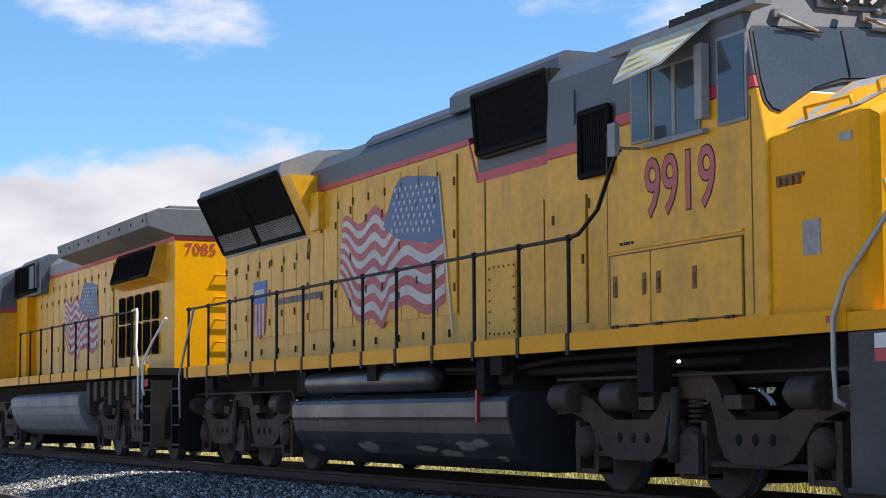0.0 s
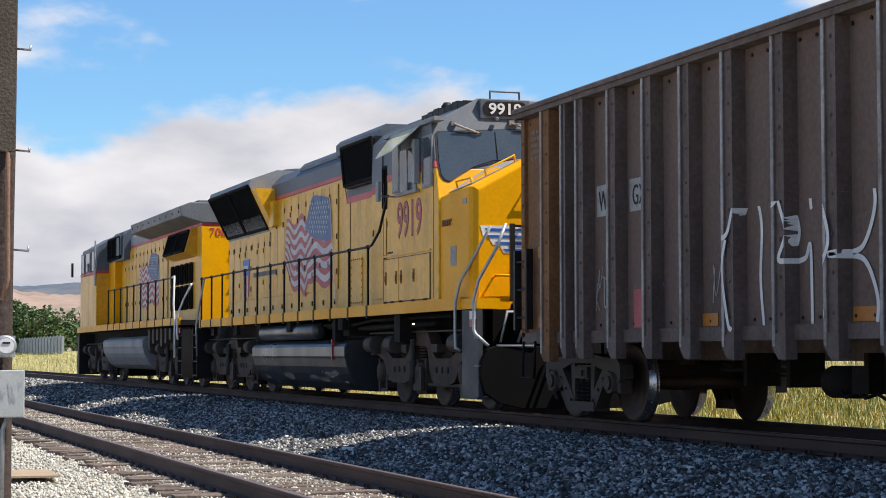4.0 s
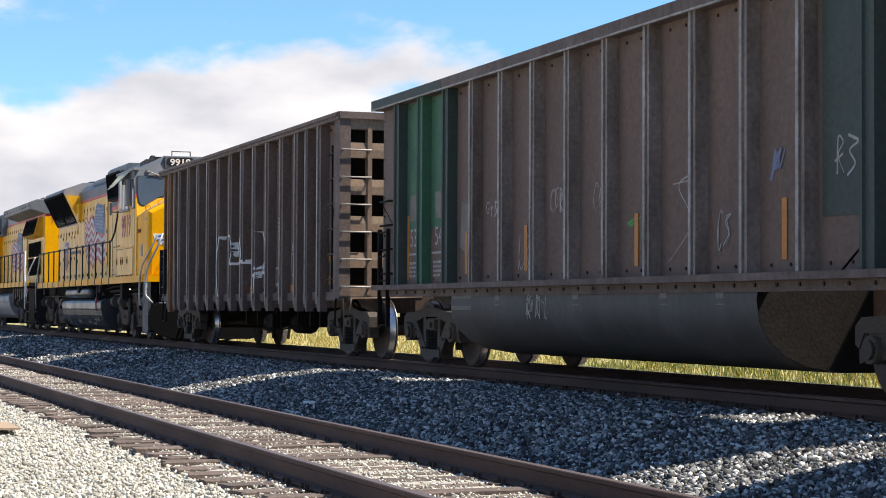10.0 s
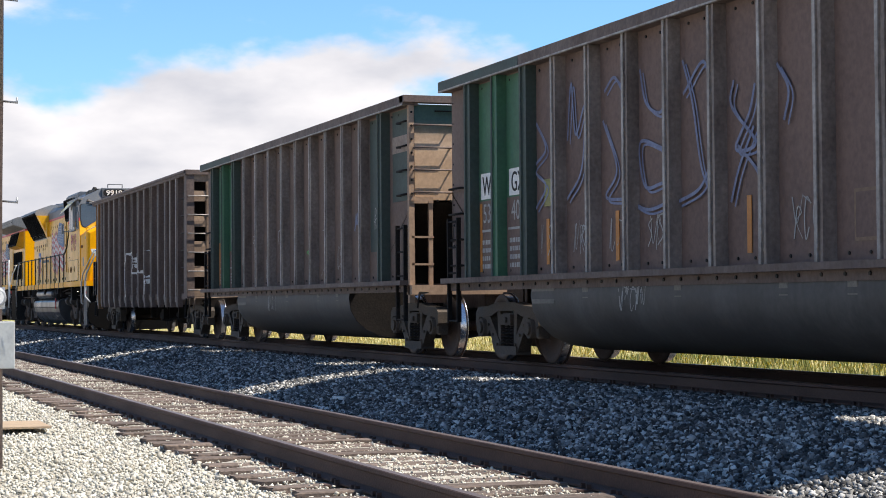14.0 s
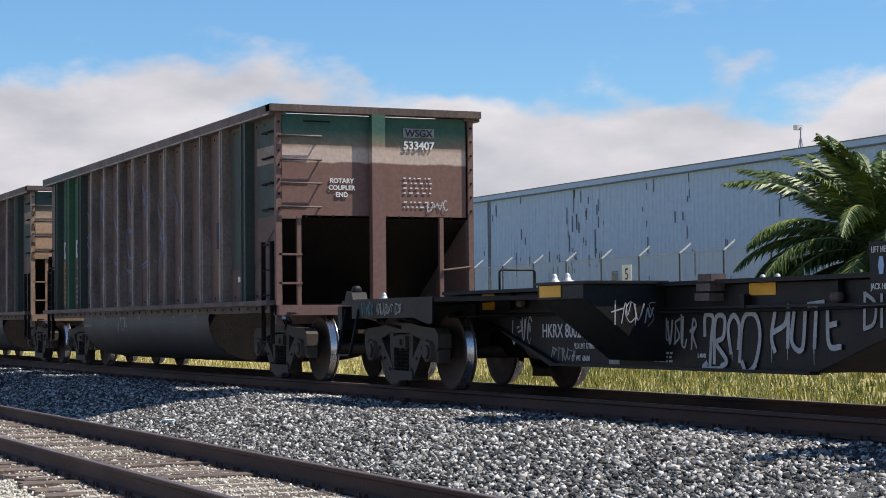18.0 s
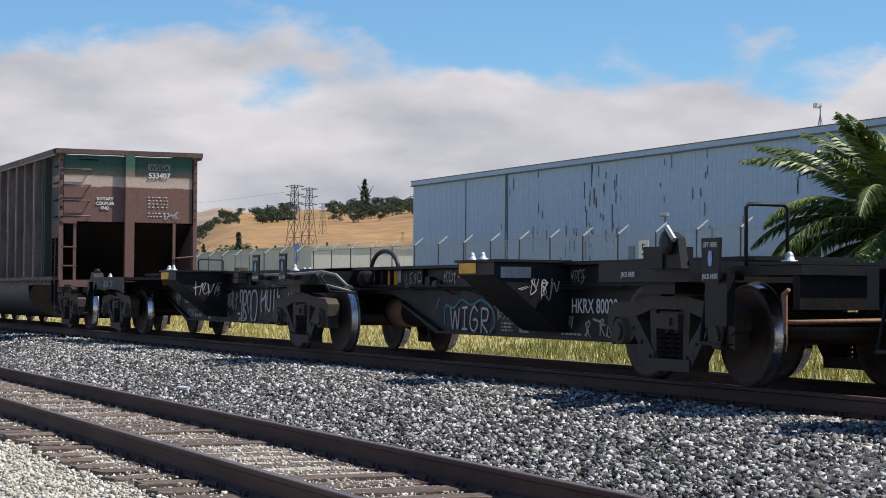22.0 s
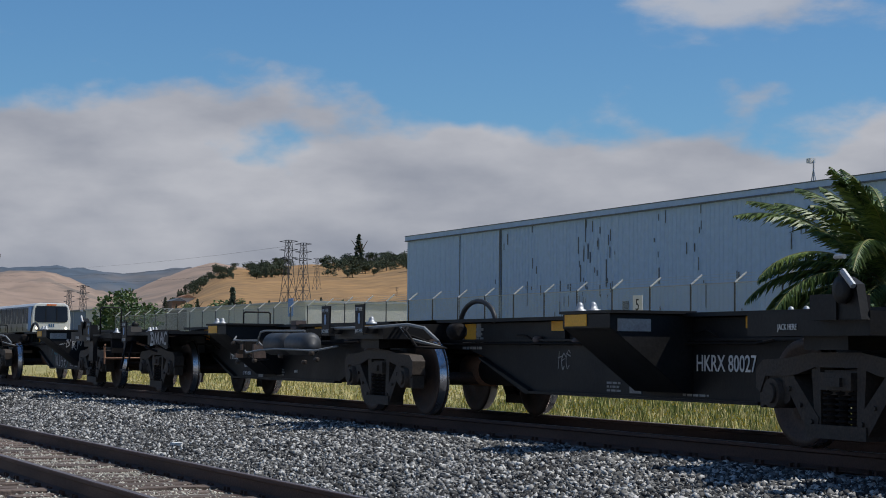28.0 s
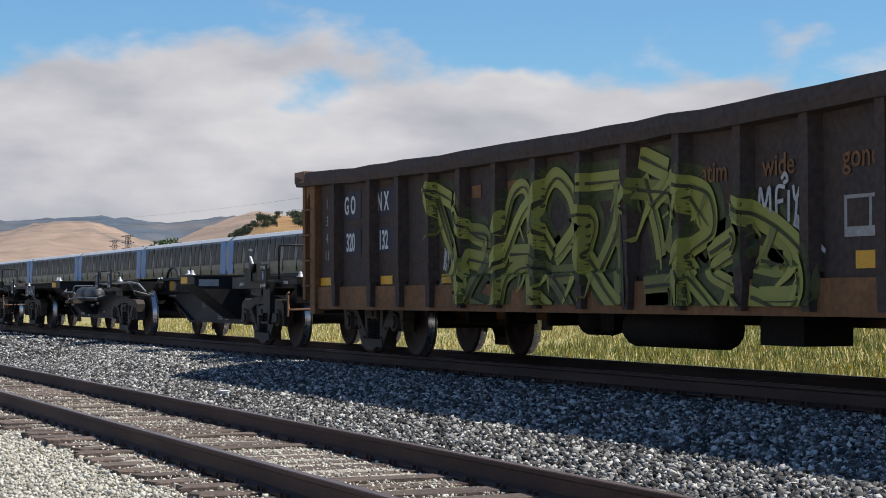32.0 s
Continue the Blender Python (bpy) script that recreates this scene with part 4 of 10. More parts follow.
def brake_gear(parent, x0, x1, seed):
    rng = random.Random(seed)
    bm = B()
    pipe(bm, [(x0, -0.35, 0.62), (x1, -0.35, 0.6)], 0.025, 6)
    pipe(bm, [(x0, 0.3, 0.55), (x1, 0.3, 0.57)], 0.02, 6)
    c = (x0 + x1) / 2
    lathe(bm, [(-0.25, 0.05), (-0.24, 0.16), (0.2, 0.16), (0.25, 0.05)], c - 0.9, -0.5, 0.52, "x", 14)
    lathe(bm, [(-0.4, 0.08), (-0.36, 0.19), (0.36, 0.19), (0.4, 0.08)], c + 0.6, -0.3, 0.50, "x", 14)
    box(bm, c - 0.4, c - 0.1, -0.75, -0.45, 0.42, 0.68)
    for k in range(7):
        x = rng.uniform(x0, x1)
        box(bm, x - 0.04, x + 0.04, -0.6, -0.2, 0.45, 0.8)
    for k in range(4):
        pipe(bm, [(c - 0.9 + 0.3 * k, -0.6, 0.45), (c - 0.6 + 0.35 * k, -0.7, 0.38), (c - 0.4 + 0.4 * k, -0.5, 0.48)], 0.016, 5)
    return piece("brake_gear", bm, M_UNDER, parent)

# ---------------------------------------------------------------- the ribbed brown gondola behind the locomotives
def rivets(bm, x, y, zs, r=0.018):
    for z in zs:
        rod(bm, (x, y, z), (x, y - 0.016, z), r, 6, r * 0.6)


def rib(parent, x, w, z0, z1, yo, yi, m, name="side_post", foot=0.0, holes=8):
    """A pressed side post: open hat section with a bright edge flange and bolts."""
    for s in (-1, 1):
        bm = B()
        pts = [(x, s * yi), (x, s * yo), (x + 0.045, s * yo), (x + 0.05, s * (yo - 0.02)), (x + w - 0.05, s * (yo - 0.02)), (x + w - 0.045, s * yo), (x + w, s * yo), (x + w, s * yi)]
        prism(bm, pts, z0, z1, "z")
        if foot:
            prism(bm, [(x, z0), (x + w, z0), (x + w, z0 - foot), (x + 0.10, z0 - foot), (x, z0 - foot * 0.6)], min(s * yo, s * (yo - 0.12)), max(s * yo, s * (yo - 0.12)))
        if s < 0 and holes:
            rivets(bm, x + w * 0.55, -yo + 0.02, [z0 + (z1 - z0) * (k + 0.5) / holes for k in range(holes)], 0.022)
        piece(name, bm, m, parent)
        if s < 0:
            bm = B()
            box(bm, x - 0.004, x + 0.046, -yo - 0.006, -yo + 0.03, z0 - foot * 0.5, z1)
            piece("post_edge", bm, M_DGREEN if m in (M_GREEN, M_DGREEN) else M_RIBEDGE, parent, "bare worn post edge")


def build_gondola_a():
    g = car("coal_gondola", "tall grey-brown ribbed steel coal gondola with white scrawls", "freight car", -9.8)
    x0, x1, zt, zb = -9.80, 4.35, 3.77, 1.02
    yi, yo = 1.40, 1.55
    bm = B()   # shell
    for s in (-1, 1):
        box(bm, x0, x1, min(s * yi, s * (yi - 0.02)), max(s * yi, s * (yi - 0.02)), zb, zt)
    box(bm, x0, x0 + 0.03, -yi, yi, zb, zt)
    box(bm, x0, x1 - 0.3, -yi, yi, zb - 0.02, zb + 0.02)
    piece("body_sheet", bm, M_GREYBR, g)
    # shade of the deep end cells is put into this sheet's colour
    bm = B()
    prism(bm, [(x1 - 0.30, zt), (x1 - 0.27, zt), (x1 - 1.2, zb), (x1 - 1.25, zb)], -yi, yi)
    piece("slope_sheet", bm, M_UNDER, g, "sloping end sheet, coloured near black for shade")
    bm = B()
    for s in (-1, 1):
        box(bm, x0 - 0.03, x1 + 0.03, min(s * 1.36, s * 1.57), max(s * 1.36, s * 1.57), 3.75, 3.88)
        prism(bm, [(s * 1.57, 3.88), (s * 1.57, 3.81), (s * 1.60, 3.81), (s * 1.60, 3.86)], x0, x1, "x")
    box(bm, x0 - 0.05, x0 + 0.1, -1.55, 1.55, 3.75, 3.88)
    box(bm, x1 - 0.1, x1 + 0.05, -1.55, 1.55, 3.77, 3.88)
    piece("top_chord", bm, M_RIB, g, "scuffed pale grey top chord")
    bm = B()
    for s in (-1, 1):
        box(bm, x0, x1, min(s * 1.34, s * 1.46), max(s * 1.34, s * 1.46), 0.92, 1.06)
    box(bm, x0, x1 - 0.2, -0.2, 0.2, 0.72, 1.0)
    piece("side_sill", bm, M_RIB, g)
    for i, x in enumerate([-8.30, -7.84, -6.92, -5.98, -5.06, -4.11, -3.09, -2.15, -1.22, -0.26, 0.73, 1.69, 2.37, 3.10]):
        rib(g, x, 0.24 if i not in (0, 12) else 0.16, 0.98, 3.75, yo, yi - 0.01, M_RIB, foot=0.24)
    bm = B()
    for k in range(44):
        x = x0 + 0.2 + k * 0.31
        rod(bm, (x, -yi, 3.67), (x, -yi - 0.015, 3.67), 0.02, 5)
        rod(bm, (x, -yi, 1.12), (x, -yi - 0.015, 1.12), 0.016, 5)
    piece("bolt_row", bm, M_BLACK, g)
    # leading end, rusty ochre corner
    bm = B()
    box(bm, x0 - 0.01, x0 + 0.84, -yi - 0.012, -yi - 0.004, 1.05, 3.73)
    piece("corner_panel", bm, M_OCHRE, g, "rusty orange corner panel")
    bm = B()
    box(bm, x0 - 0.02, x0 + 0.09, -1.46, -1.36, 1.0, 3.75)
    rivets(bm, x0 + 0.05, -1.46, [1.1 + 0.26 * k for k in range(10)], 0.02)
    piece("corner_angle", bm, M_OCHRE, g)
    rib(g, x0 + 0.86, 0.28, 0.9, 3.75, yo, yi - 0.01, M_OCHRE, "corner_post", 0.2)
    bars("data_lettering", g, x0 + 0.2, x0 + 0.7, 3.2, 3.6, 5, -yi - 0.013, M_TAN, 77)
    for z in (1.98, 1.12):
        panel("reflector", g, x0 + 0.45, x0 + 0.8, z, z + 0.14, -yi - 0.014, M_ORANGE)
    bm = B()
    for z in (1.25, 1.6, 1.95):
        rod(bm, (x0 - 0.1, -1.5, z), (x0 + 0.3, -1.5, z), 0.014, 6)
    for x in (x0 - 0.1, x0 + 0.3):
        box(bm, x - 0.03, x + 0.03, -1.53, -1.44, 1.1, 2.1)
    piece("ladder", bm, M_BLACK, g)
    # trailing end: corner posts, slope sheet, horizontal braces with cut-outs
    bm = B()
    for s in (-1, 1):
        box(bm, x1 - 0.28, x1 + 0.02, min(s * 1.36, s * 1.54), max(s * 1.36, s * 1.54), 0.95, 3.77)
    piece("end_post", bm, M_RIB, g)
    for k, z in enumerate((3.16, 2.58, 2.0, 1.43)):
        bm = B()
        prism(bm, [(x1 - 0.12, z), (x1, z), (x1, z + 0.13), (x1 - 0.02, z + 0.24), (x1 - 0.12, z + 0.25)], -1.36, 1.36)
        piece("end_brace", bm, M_TAN, g, "sunlit dusty brown end brace")
    for y in (-1.04, -0.5, 0.0, 0.5, 1.04):
        bm = B()
        box(bm, x1 - 0.14, x1 + 0.012, y - 0.035, y + 0.035, 1.0, 3.77)
        piece("end_stake", bm, M_TAN, g)
    for za, zc in ((3.61, 3.77), (0.98, 1.16)):
        bm = B()
        box(bm, x1 - 0.14, x1 + 0.004, -1.36, 1.36, za, zc)
        piece("end_plate", bm, M_TAN, g)
    end_ladder(g, x1, -1.5, -1.04, [1.13 + 0.43 * k for k in range(6)], M_RIBEDGE)
    ladder(g, x1 - 0.68, x1 - 0.12, [1.25 + 0.4 * k for k in range(6)], -1.44, M_BLACK, 0.09, "side_ladder")
    panel("reflector", g, x1 - 1.0, x1 - 0.68, 1.55, 1.68, -yi - 0.004, M_ORANGE)
    panel("reflector", g, x1 - 1.0, x1 - 0.68, 1.18, 1.31, -yi - 0.004, M_ORANGE)
    for x in (-4.86, -1.9, 0.99):
        panel("reflector", g, x, x + 0.38, 1.07, 1.2, -yi - 0.004, M_ORANGE)
    for x, tx in ((-7.52, "WS"), (-6.60, "GX")):
        panel("mark_panel", g, x, x + 0.48, 2.36, 2.72, -yi - 0.004, M_DIM, label="pale reporting mark panel")
        letters(g, tx, x + 0.25, -yi - 0.014, 2.43, 0.32, M_BLACK, squash=0.75)
    panel("wheel_panel", g, -0.02, 0.42, 1.18, 1.52, -yi - 0.004, M_DIM)
    panel("wheel_panel", g, 0.02, 0.19, 1.24, 1.48, -yi - 0.012, M_GREYBR)
    panel("wheel_panel", g, 0.22, 0.38, 1.24, 1.48, -yi - 0.012, M_GREYBR)
    panel("notice", g, 0.1, 0.5, 2.1, 2.45, -yi - 0.004, M_BLACK)
    bars("notice_lettering", g, 0.15, 0.45, 2.12, 2.42, 4, -yi - 0.012, M_DIM, 4)
    panel("red_patch", g, -6.5, -6.02, 1.08, 1.5, -yi - 0.006, M_PINK)
    # large outlined white tag, running over the posts
    posts = [-4.11, -3.09, -2.15, -1.22]
    def skin(x, z):
        return -yo if any(p - 0.003 < x < p + 0.243 for p in posts) else -yi
    lift = 0.008
    tag = ([(-4.25, 1.92), (-4.0, 1.95), (-3.85, 2.2), (-3.66, 2.27), (-3.55, 2.0), (-3.58, 1.5), (-3.52, 1.03)],
           [(-4.02, 1.9), (-4.1, 1.6), (-3.98, 1.1), (-3.9, 1.02)],
           [(-3.3, 2.14), (-3.05, 2.18), (-2.85, 2.3), (-2.66, 2.3), (-2.6, 2.1)],
           [(-2.95, 2.2), (-2.82, 1.9), (-2.95, 1.66), (-2.72, 1.66), (-2.62, 1.75), (-2.6, 1.02)],
           [(-2.42, 2.22), (-2.2, 2.3), (-1.8, 2.27), (-1.58, 2.3), (-1.52, 2.05), (-1.72, 1.72), (-2.05, 1.66), (-1.7, 1.6), (-1.5, 1.3), (-1.5, 1.02)],
           [(-2.2, 2.2), (-2.05, 1.8), (-2.2, 1.5), (-2.15, 1.1)],
           [(-1.05, 2.3), (-0.8, 2.0), (-0.72, 1.7), (-1.05, 1.5), (-0.6, 1.68)],
           [(-0.6, 1.68), (-0.95, 1.45), (-1.02, 1.2), (-1.05, 1.06)], [(-1.1, 1.38), (-0.85, 1.44), (-0.62, 1.36)])
    for c in tag:
        bm = B()
        daub(bm, curve(c, 16), 0.05, skin, lift, across=4)
        piece("painted_stroke", bm, M_WHITE, g, "thin white spray-painted outline")
        lift += 0.001
    scrawl(g, 0.99, 1.42, 1.32, 2.08, -yi - 0.008, M_SPRAY, 0.04, 31, 5)
    scrawl(g, 2.65, 3.1, 1.55, 1.95, -yi - 0.008, M_DIM, 0.02, 32, 4)
    scrawl(g, -4.65, -4.2, 1.3, 1.75, -yi - 0.008, M_DIM, 0.02, 33, 4)
    scrawl(g, -7.6, -7.2, 1.3, 1.8, -yi - 0.008, M_DIM, 0.02, 34, 4)
    scrawl(g, -6.0, -5.7, 1.5, 2.0, -yi - 0.008, M_NAVY, 0.05, 35, 3)
    brake_gear(g, -6.5, 1.2, 1)
    for x in (-8.75, 3.4):
        freight_truck(g, x)
    coupler(g, -9.8, -1)
    coupler(g, 4.45, 1)
    cut_lever(g, 4.5, M_TAN)
    bm = B()   # stirrup steps
    for x in (x0 + 0.1, x1 - 0.35):
        pipe(bm, [(x, -1.48, 0.95), (x, -1.5, 0.5), (x + 0.4, -1.5, 0.5), (x + 0.4, -1.48, 0.95)], 0.016, 6)
    piece("step", bm, M_UNDER, g)
    return g


build_gondola_a()


# ---------------------------------------------------------------- the two tub-bottomed coal gondolas
def build_tub_gondola(x0, num, seed, label, gx_pos):
    g = car("tub_gondola", label, "freight car", x0, "tub-bottomed coal gondolas")
    x1, zt, zb = x0 + 14.52, 3.72, 1.12
    yi, yo = 1.42, 1.56
    rng = random.Random(seed)
    bm = B()
    for s in (-1, 1):
        box(bm, x0, x1, min(s * yi, s * (yi - 0.02)), max(s * yi, s * (yi - 0.02)), zb, zt)
    box(bm, x0 + 0.02, x0 + 0.05, -yi, yi, zb + 0.5, zt)
    piece("body_sheet", bm, M_BROWN if seed == 2 else M_GREYBR, g)
    bm = B()
    for s in (-1, 1):
        box(bm, x0 - 0.06, x1 + 0.06, min(s * 1.36, s * 1.6), max(s * 1.36, s * 1.6), 3.70, 3.84)
    box(bm, x0 - 0.08, x0 + 0.1, -1.58, 1.58, 3.72, 3.85)
    box(bm, x1 - 0.1, x1 + 0.12, -1.6, 1.6, 3.74, 3.84)
    piece("top_chord", bm, M_RIB, g, "scuffed grey-brown top chord")
    for s in (-1, 1):
        bm = B()
        box(bm, x0 - 0.04, x0 + 3.0, *sorted((s * 1.603, s * 1.55)), 3.71, 3.83)
        piece("chord_paint", bm, M_DGREEN, g)
        bm = B()
        box(bm, x0 - 0.05, x1 + 0.05, *sorted((s * 1.606, s * 1.57)), 3.695, 3.715)
        piece("chord_lip", bm, M_RIBEDGE, g)
    bm = B()
    for s in (-1, 1):
        box(bm, x0 + 0.05, x1 - 0.05, min(s * 1.38, s * 1.62), max(s * 1.38, s * 1.62), 1.06, 1.13)
        box(bm, x0 + 0.05, x1 - 0.05, min(s * 1.36, s * 1.5), max(s * 1.36, s * 1.5), 0.96, 1.06)
    box(bm, x0, x1, -0.25, 0.25, 0.72, 1.0)
    piece("side_sill", bm, M_RIB, g)
    # posts every metre
    xs = [x0 + 0.90 + 1.021 * k for k in range(13)]
    for i, x in enumerate(xs):
        gm = M_DGREEN if i in (0, 2, 12) else (M_GREEN if i == 1 else M_POST)
        rib(g, x, 0.22 if gm is not M_POST else 0.14, 1.12, 3.70, yo, yi - 0.01, gm, holes=9 if i in (5, 8) else 0)
    for i in (0, 1):
        panel("green_panel", g, xs[i] + 0.22, xs[i + 1], 2.13 if seed == 2 else 1.9, 3.68, -yi - 0.002, M_GREEN, label="faded green side panel")
        panel("brown_panel", g, xs[i] + 0.22, xs[i + 1], 1.15, 1.9 if seed == 1 else 2.13, -yi - 0.002, M_BROWN if i else M_GREYBR)
    panel("green_panel", g, xs[11] + 0.22, xs[12], 1.6, 3.66, -yi - 0.002, M_DGREEN)
    bm = B()
    for i in range(13):
        for x in (xs[i] + 0.35, xs[i] + 0.7):
            rod(bm, (x, -yi, 3.62), (x, -yi - 0.014, 3.62), 0.017, 5)
            rod(bm, (x, -yi, 1.2), (x, -yi - 0.014, 1.2), 0.017, 5)
    for k in range(34):
        x = x0 + 0.9 + k * 0.4
        rod(bm, (x, -1.5, 1.02), (x, -1.515, 1.02), 0.02, 5)
    for k in range(9):
        rivets(bm, x0 + 0.08, -yi, [1.3 + 0.28 * k], 0.02)
        rivets(bm, x1 - 0.15, -yi, [1.3 + 0.28 * k], 0.02)
    piece("bolt_row", bm, M_BLACK, g)
    # lettering
    a, b = xs[0] + 0.6, xs[1] + 0.62
    if seed == 2:
        for x, tx in ((a, "WS"), (b, "GX")):
            panel("mark_panel", g, x - 0.30, x + 0.32, 2.15, 2.49, -yi - 0.008, M_WHITE, label="white reporting mark panel")
            letters(g, tx, x, -yi - 0.018, 2.2, 0.36, M_BLACK, squash=0.85)
    else:
        for x in (a, b):
            panel("mark_panel", g, x - 0.22, x + 0.22, 2.02, 2.38, -yi - 0.008, M_CONCR, label="blank pale grey patch")
    zz = 1.84 if seed == 2 else 1.66
    for x, tx in ((a, num[:3]), (b, num[3:])):
        letters(g, tx, x, -yi - 0.012, zz, 0.36, M_DIM, squash=0.85)
        panel("underline", g, x - 0.35, x + 0.38, zz - 0.12, zz - 0.09, -yi - 0.006, M_DIM)
        bars("data_lettering", g, x - 0.3, x + 0.3, 1.22, zz - 0.2, 4, -yi - 0.006, M_DIM, seed * 7 + int(x))
    panel("reflector", g, xs[0] + 0.25, xs[0] + 0.33, 1.2, 2.1, -yi - 0.008, M_ORANGE)
    for i in (2, 4, 7, 10):
        x = xs[i] + 0.55
        panel("reflector", g, x, x + 0.09, 1.25, 1.8, -yi - 0.006, M_ORANGE)
    if seed == 1:
        for i, (za, zc) in ((2, (1.6, 2.2)),):
            bm = B()
            prism(bm, [(xs[i] + 0.35, za), (xs[i] + 0.75, za - 0.15), (xs[i] + 0.85, zc - 0.1), (xs[i] + 0.42, zc)], -yi - 0.008, -yi - 0.003)
            piece("pale_patch", bm, M_CONCR, g)
        scrawl(g, xs[3] + 0.3, xs[3] + 0.9, 1.95, 2.15, -yi - 0.006, M_SPRAY, 0.018, 41, 5)
        scrawl(g, xs[5] + 0.3, xs[5] + 0.95, 1.9, 2.2, -yi - 0.006, M_SPRAY, 0.018, 42, 5)
        scrawl(g, xs[6] + 0.45, xs[6] + 0.98, 1.85, 2.2, -yi - 0.006, M_DIM, 0.018, 43, 5)
        scrawl(g, xs[7] + 0.35, xs[7] + 0.98, 1.4, 2.0, -yi - 0.006, M_SPRAYG, 0.04, 44, 5)
        scrawl(g, xs[8] + 0.25, xs[8] + 0.98, 1.3, 2.5, -yi - 0.006, M_DIM, 0.022, 45, 8)
        scrawl(g, xs[9] + 0.3, xs[9] + 0.6, 1.35, 1.75, -yi - 0.006, M_DIM, 0.018, 46, 4)
        scrawl(g, xs[10] + 0.3, xs[10] + 0.55, 1.9, 2.3, -yi - 0.006, M_SPRAYB, 0.05, 47, 2)
        scrawl(g, xs[11] + 0.4, xs[11] + 0.95, 1.9, 2.3, -yi - 0.008, M_DIM, 0.03, 48, 4)
        scrawl(g, xs[4] + 0.3, xs[4] + 0.8, 1.25, 1.7, -yi - 0.006, M_DIM, 0.018, 49, 4)
    else:
        # tall faded blue looping letters across the panels
        loops = ([(3.11, 3.03), (3.48, 2.65), (3.1, 2.43), (3.5, 2.2), (3.18, 1.94)],
                 [(4.16, 2.69), (4.29, 3.35), (4.42, 2.74), (4.7, 3.04), (4.61, 2.33), (4.18, 2.0)],
                 [(5.2, 2.83), (5.58, 2.26), (5.29, 1.97), (5.87, 1.9), (6.39, 1.77), (6.9, 1.82)],
                 [(5.25, 3.15), (5.52, 3.28), (5.75, 3.1), (5.89, 2.83)],
                 [(6.2, 3.29), (6.36, 2.91), (6.73, 2.78), (6.87, 3.06)],
                 [(6.78, 2.39), (6.21, 2.5), (6.32, 2.03), (6.77, 2.03)],
                 [(7.24, 3.26), (7.46, 2.83), (7.67, 2.12), (7.96, 1.79)],
                 [(7.25, 2.91), (7.76, 3.17), (7.88, 2.33), (7.67, 1.95), (7.14, 1.81)],
                 [(8.36, 2.93), (8.32, 2.68), (8.81, 2.29), (8.41, 2.26), (8.7, 2.59), (8.82, 2.85)],
                 [(8.76, 2.45), (8.46, 2.07), (8.3, 1.75)],
                 [(8.39, 2.32), (8.81, 2.04), (8.91, 1.88), (9.11, 2.08)],
                 [(9.22, 2.99), (9.44, 2.73), (9.36, 2.45)])
        for k, c in enumerate(loops):
            for off, wd in ((0.0, 0.038), (0.08, 0.026)):
                bm = B()
                ribbon(bm, curve([(x0 + p + off, q - off * 0.6) for p, q in c], 9), wd, -yi - 0.006 - 0.0012 * k)
                piece("sprayed_letter", bm, M_SPRAYB, g, "faded pale blue sprayed loop")
        panel("yellow_patch", g, xs[2] + 0.5, xs[2] + 0.85, 1.95, 2.28, -yi - 0.01, M_PALMRIB)
        for i, q in ((2, 70), (3, 71), (4, 72), (5, 73), (8, 74)):
            scrawl(g, xs[i] + 0.35, xs[i] + 0.9, 1.35, 1.75, -yi - 0.008, M_DIM, 0.02, q, 5)
        panel("wheel_panel", g, xs[9] + 0.45, xs[9] + 0.85, 1.3, 1.75, -yi - 0.006, M_TAN)
        panel("wheel_panel", g, xs[9] + 0.48, xs[9] + 0.82, 1.33, 1.72, -yi - 0.010, M_BROWN)
        panel("navy_patch", g, xs[10] + 0.45, xs[10] + 0.9, 1.95, 2.35, -yi - 0.006, M_DIMNAVY)
        panel("white_tag", g, xs[11] + 0.5, xs[11] + 0.75, 1.42, 1.5, -yi - 0.008, M_WHITE)
    # round-bellied tub between the trucks
    t0, t1 = x0 + 3.1, x0 + 11.3
    bm = B()
    ring = [(-1.46, 1.08), (-1.49, 0.88), (-1.46, 0.68), (-1.36, 0.51), (-1.2, 0.37), (-0.97, 0.27), (-0.6, 0.21), (0.6, 0.21), (0.97, 0.27), (1.2, 0.37), (1.36, 0.51), (1.46, 0.68), (1.49, 0.88), (1.46, 1.08)]
    cols = []
    for k in range(13):
        x = t0 + (t1 - t0) * k / 12
        cols.append([bm.verts.new((x, y, z)) for y, z in ring])
    for p, q in zip(cols, cols[1:]):
        for i in range(len(ring) - 1):
            f = bm.faces.new((p[i], q[i], q[i + 1], p[i + 1]))
            f.smooth = True
    piece("tub", bm, M_TUB, g, "stained round-bellied steel tub")
    # end plates take a near-black colour in place of their deep shade
    for x in (t0 + 0.02, t1 - 0.02):
        bm = B()
        prism(bm, [(y * 0.995, z + 0.004) for y, z in ring], x - 0.012, x + 0.012, "x")
        piece("tub_end_plate", bm, M_UNDER, g, "tub end plate, coloured near black for deep shade")
    panel("tub_end_band", g, t0 + 0.03, t0 + 0.75, 0.78, 1.04, -1.475, M_CONCR, 0.008)
    for k in (1.6, 4.0, 6.2, 7.4):
        panel("tub_patch", g, t0 + k, t0 + k + 0.16, 0.84, 0.98, -1.478, M_CONCR, 0.008)
    scrawl(g, t0 + 2.6, t0 + 3.3, 0.68, 0.98, -1.486, M_DIM, 0.02, 80 + seed, 5)
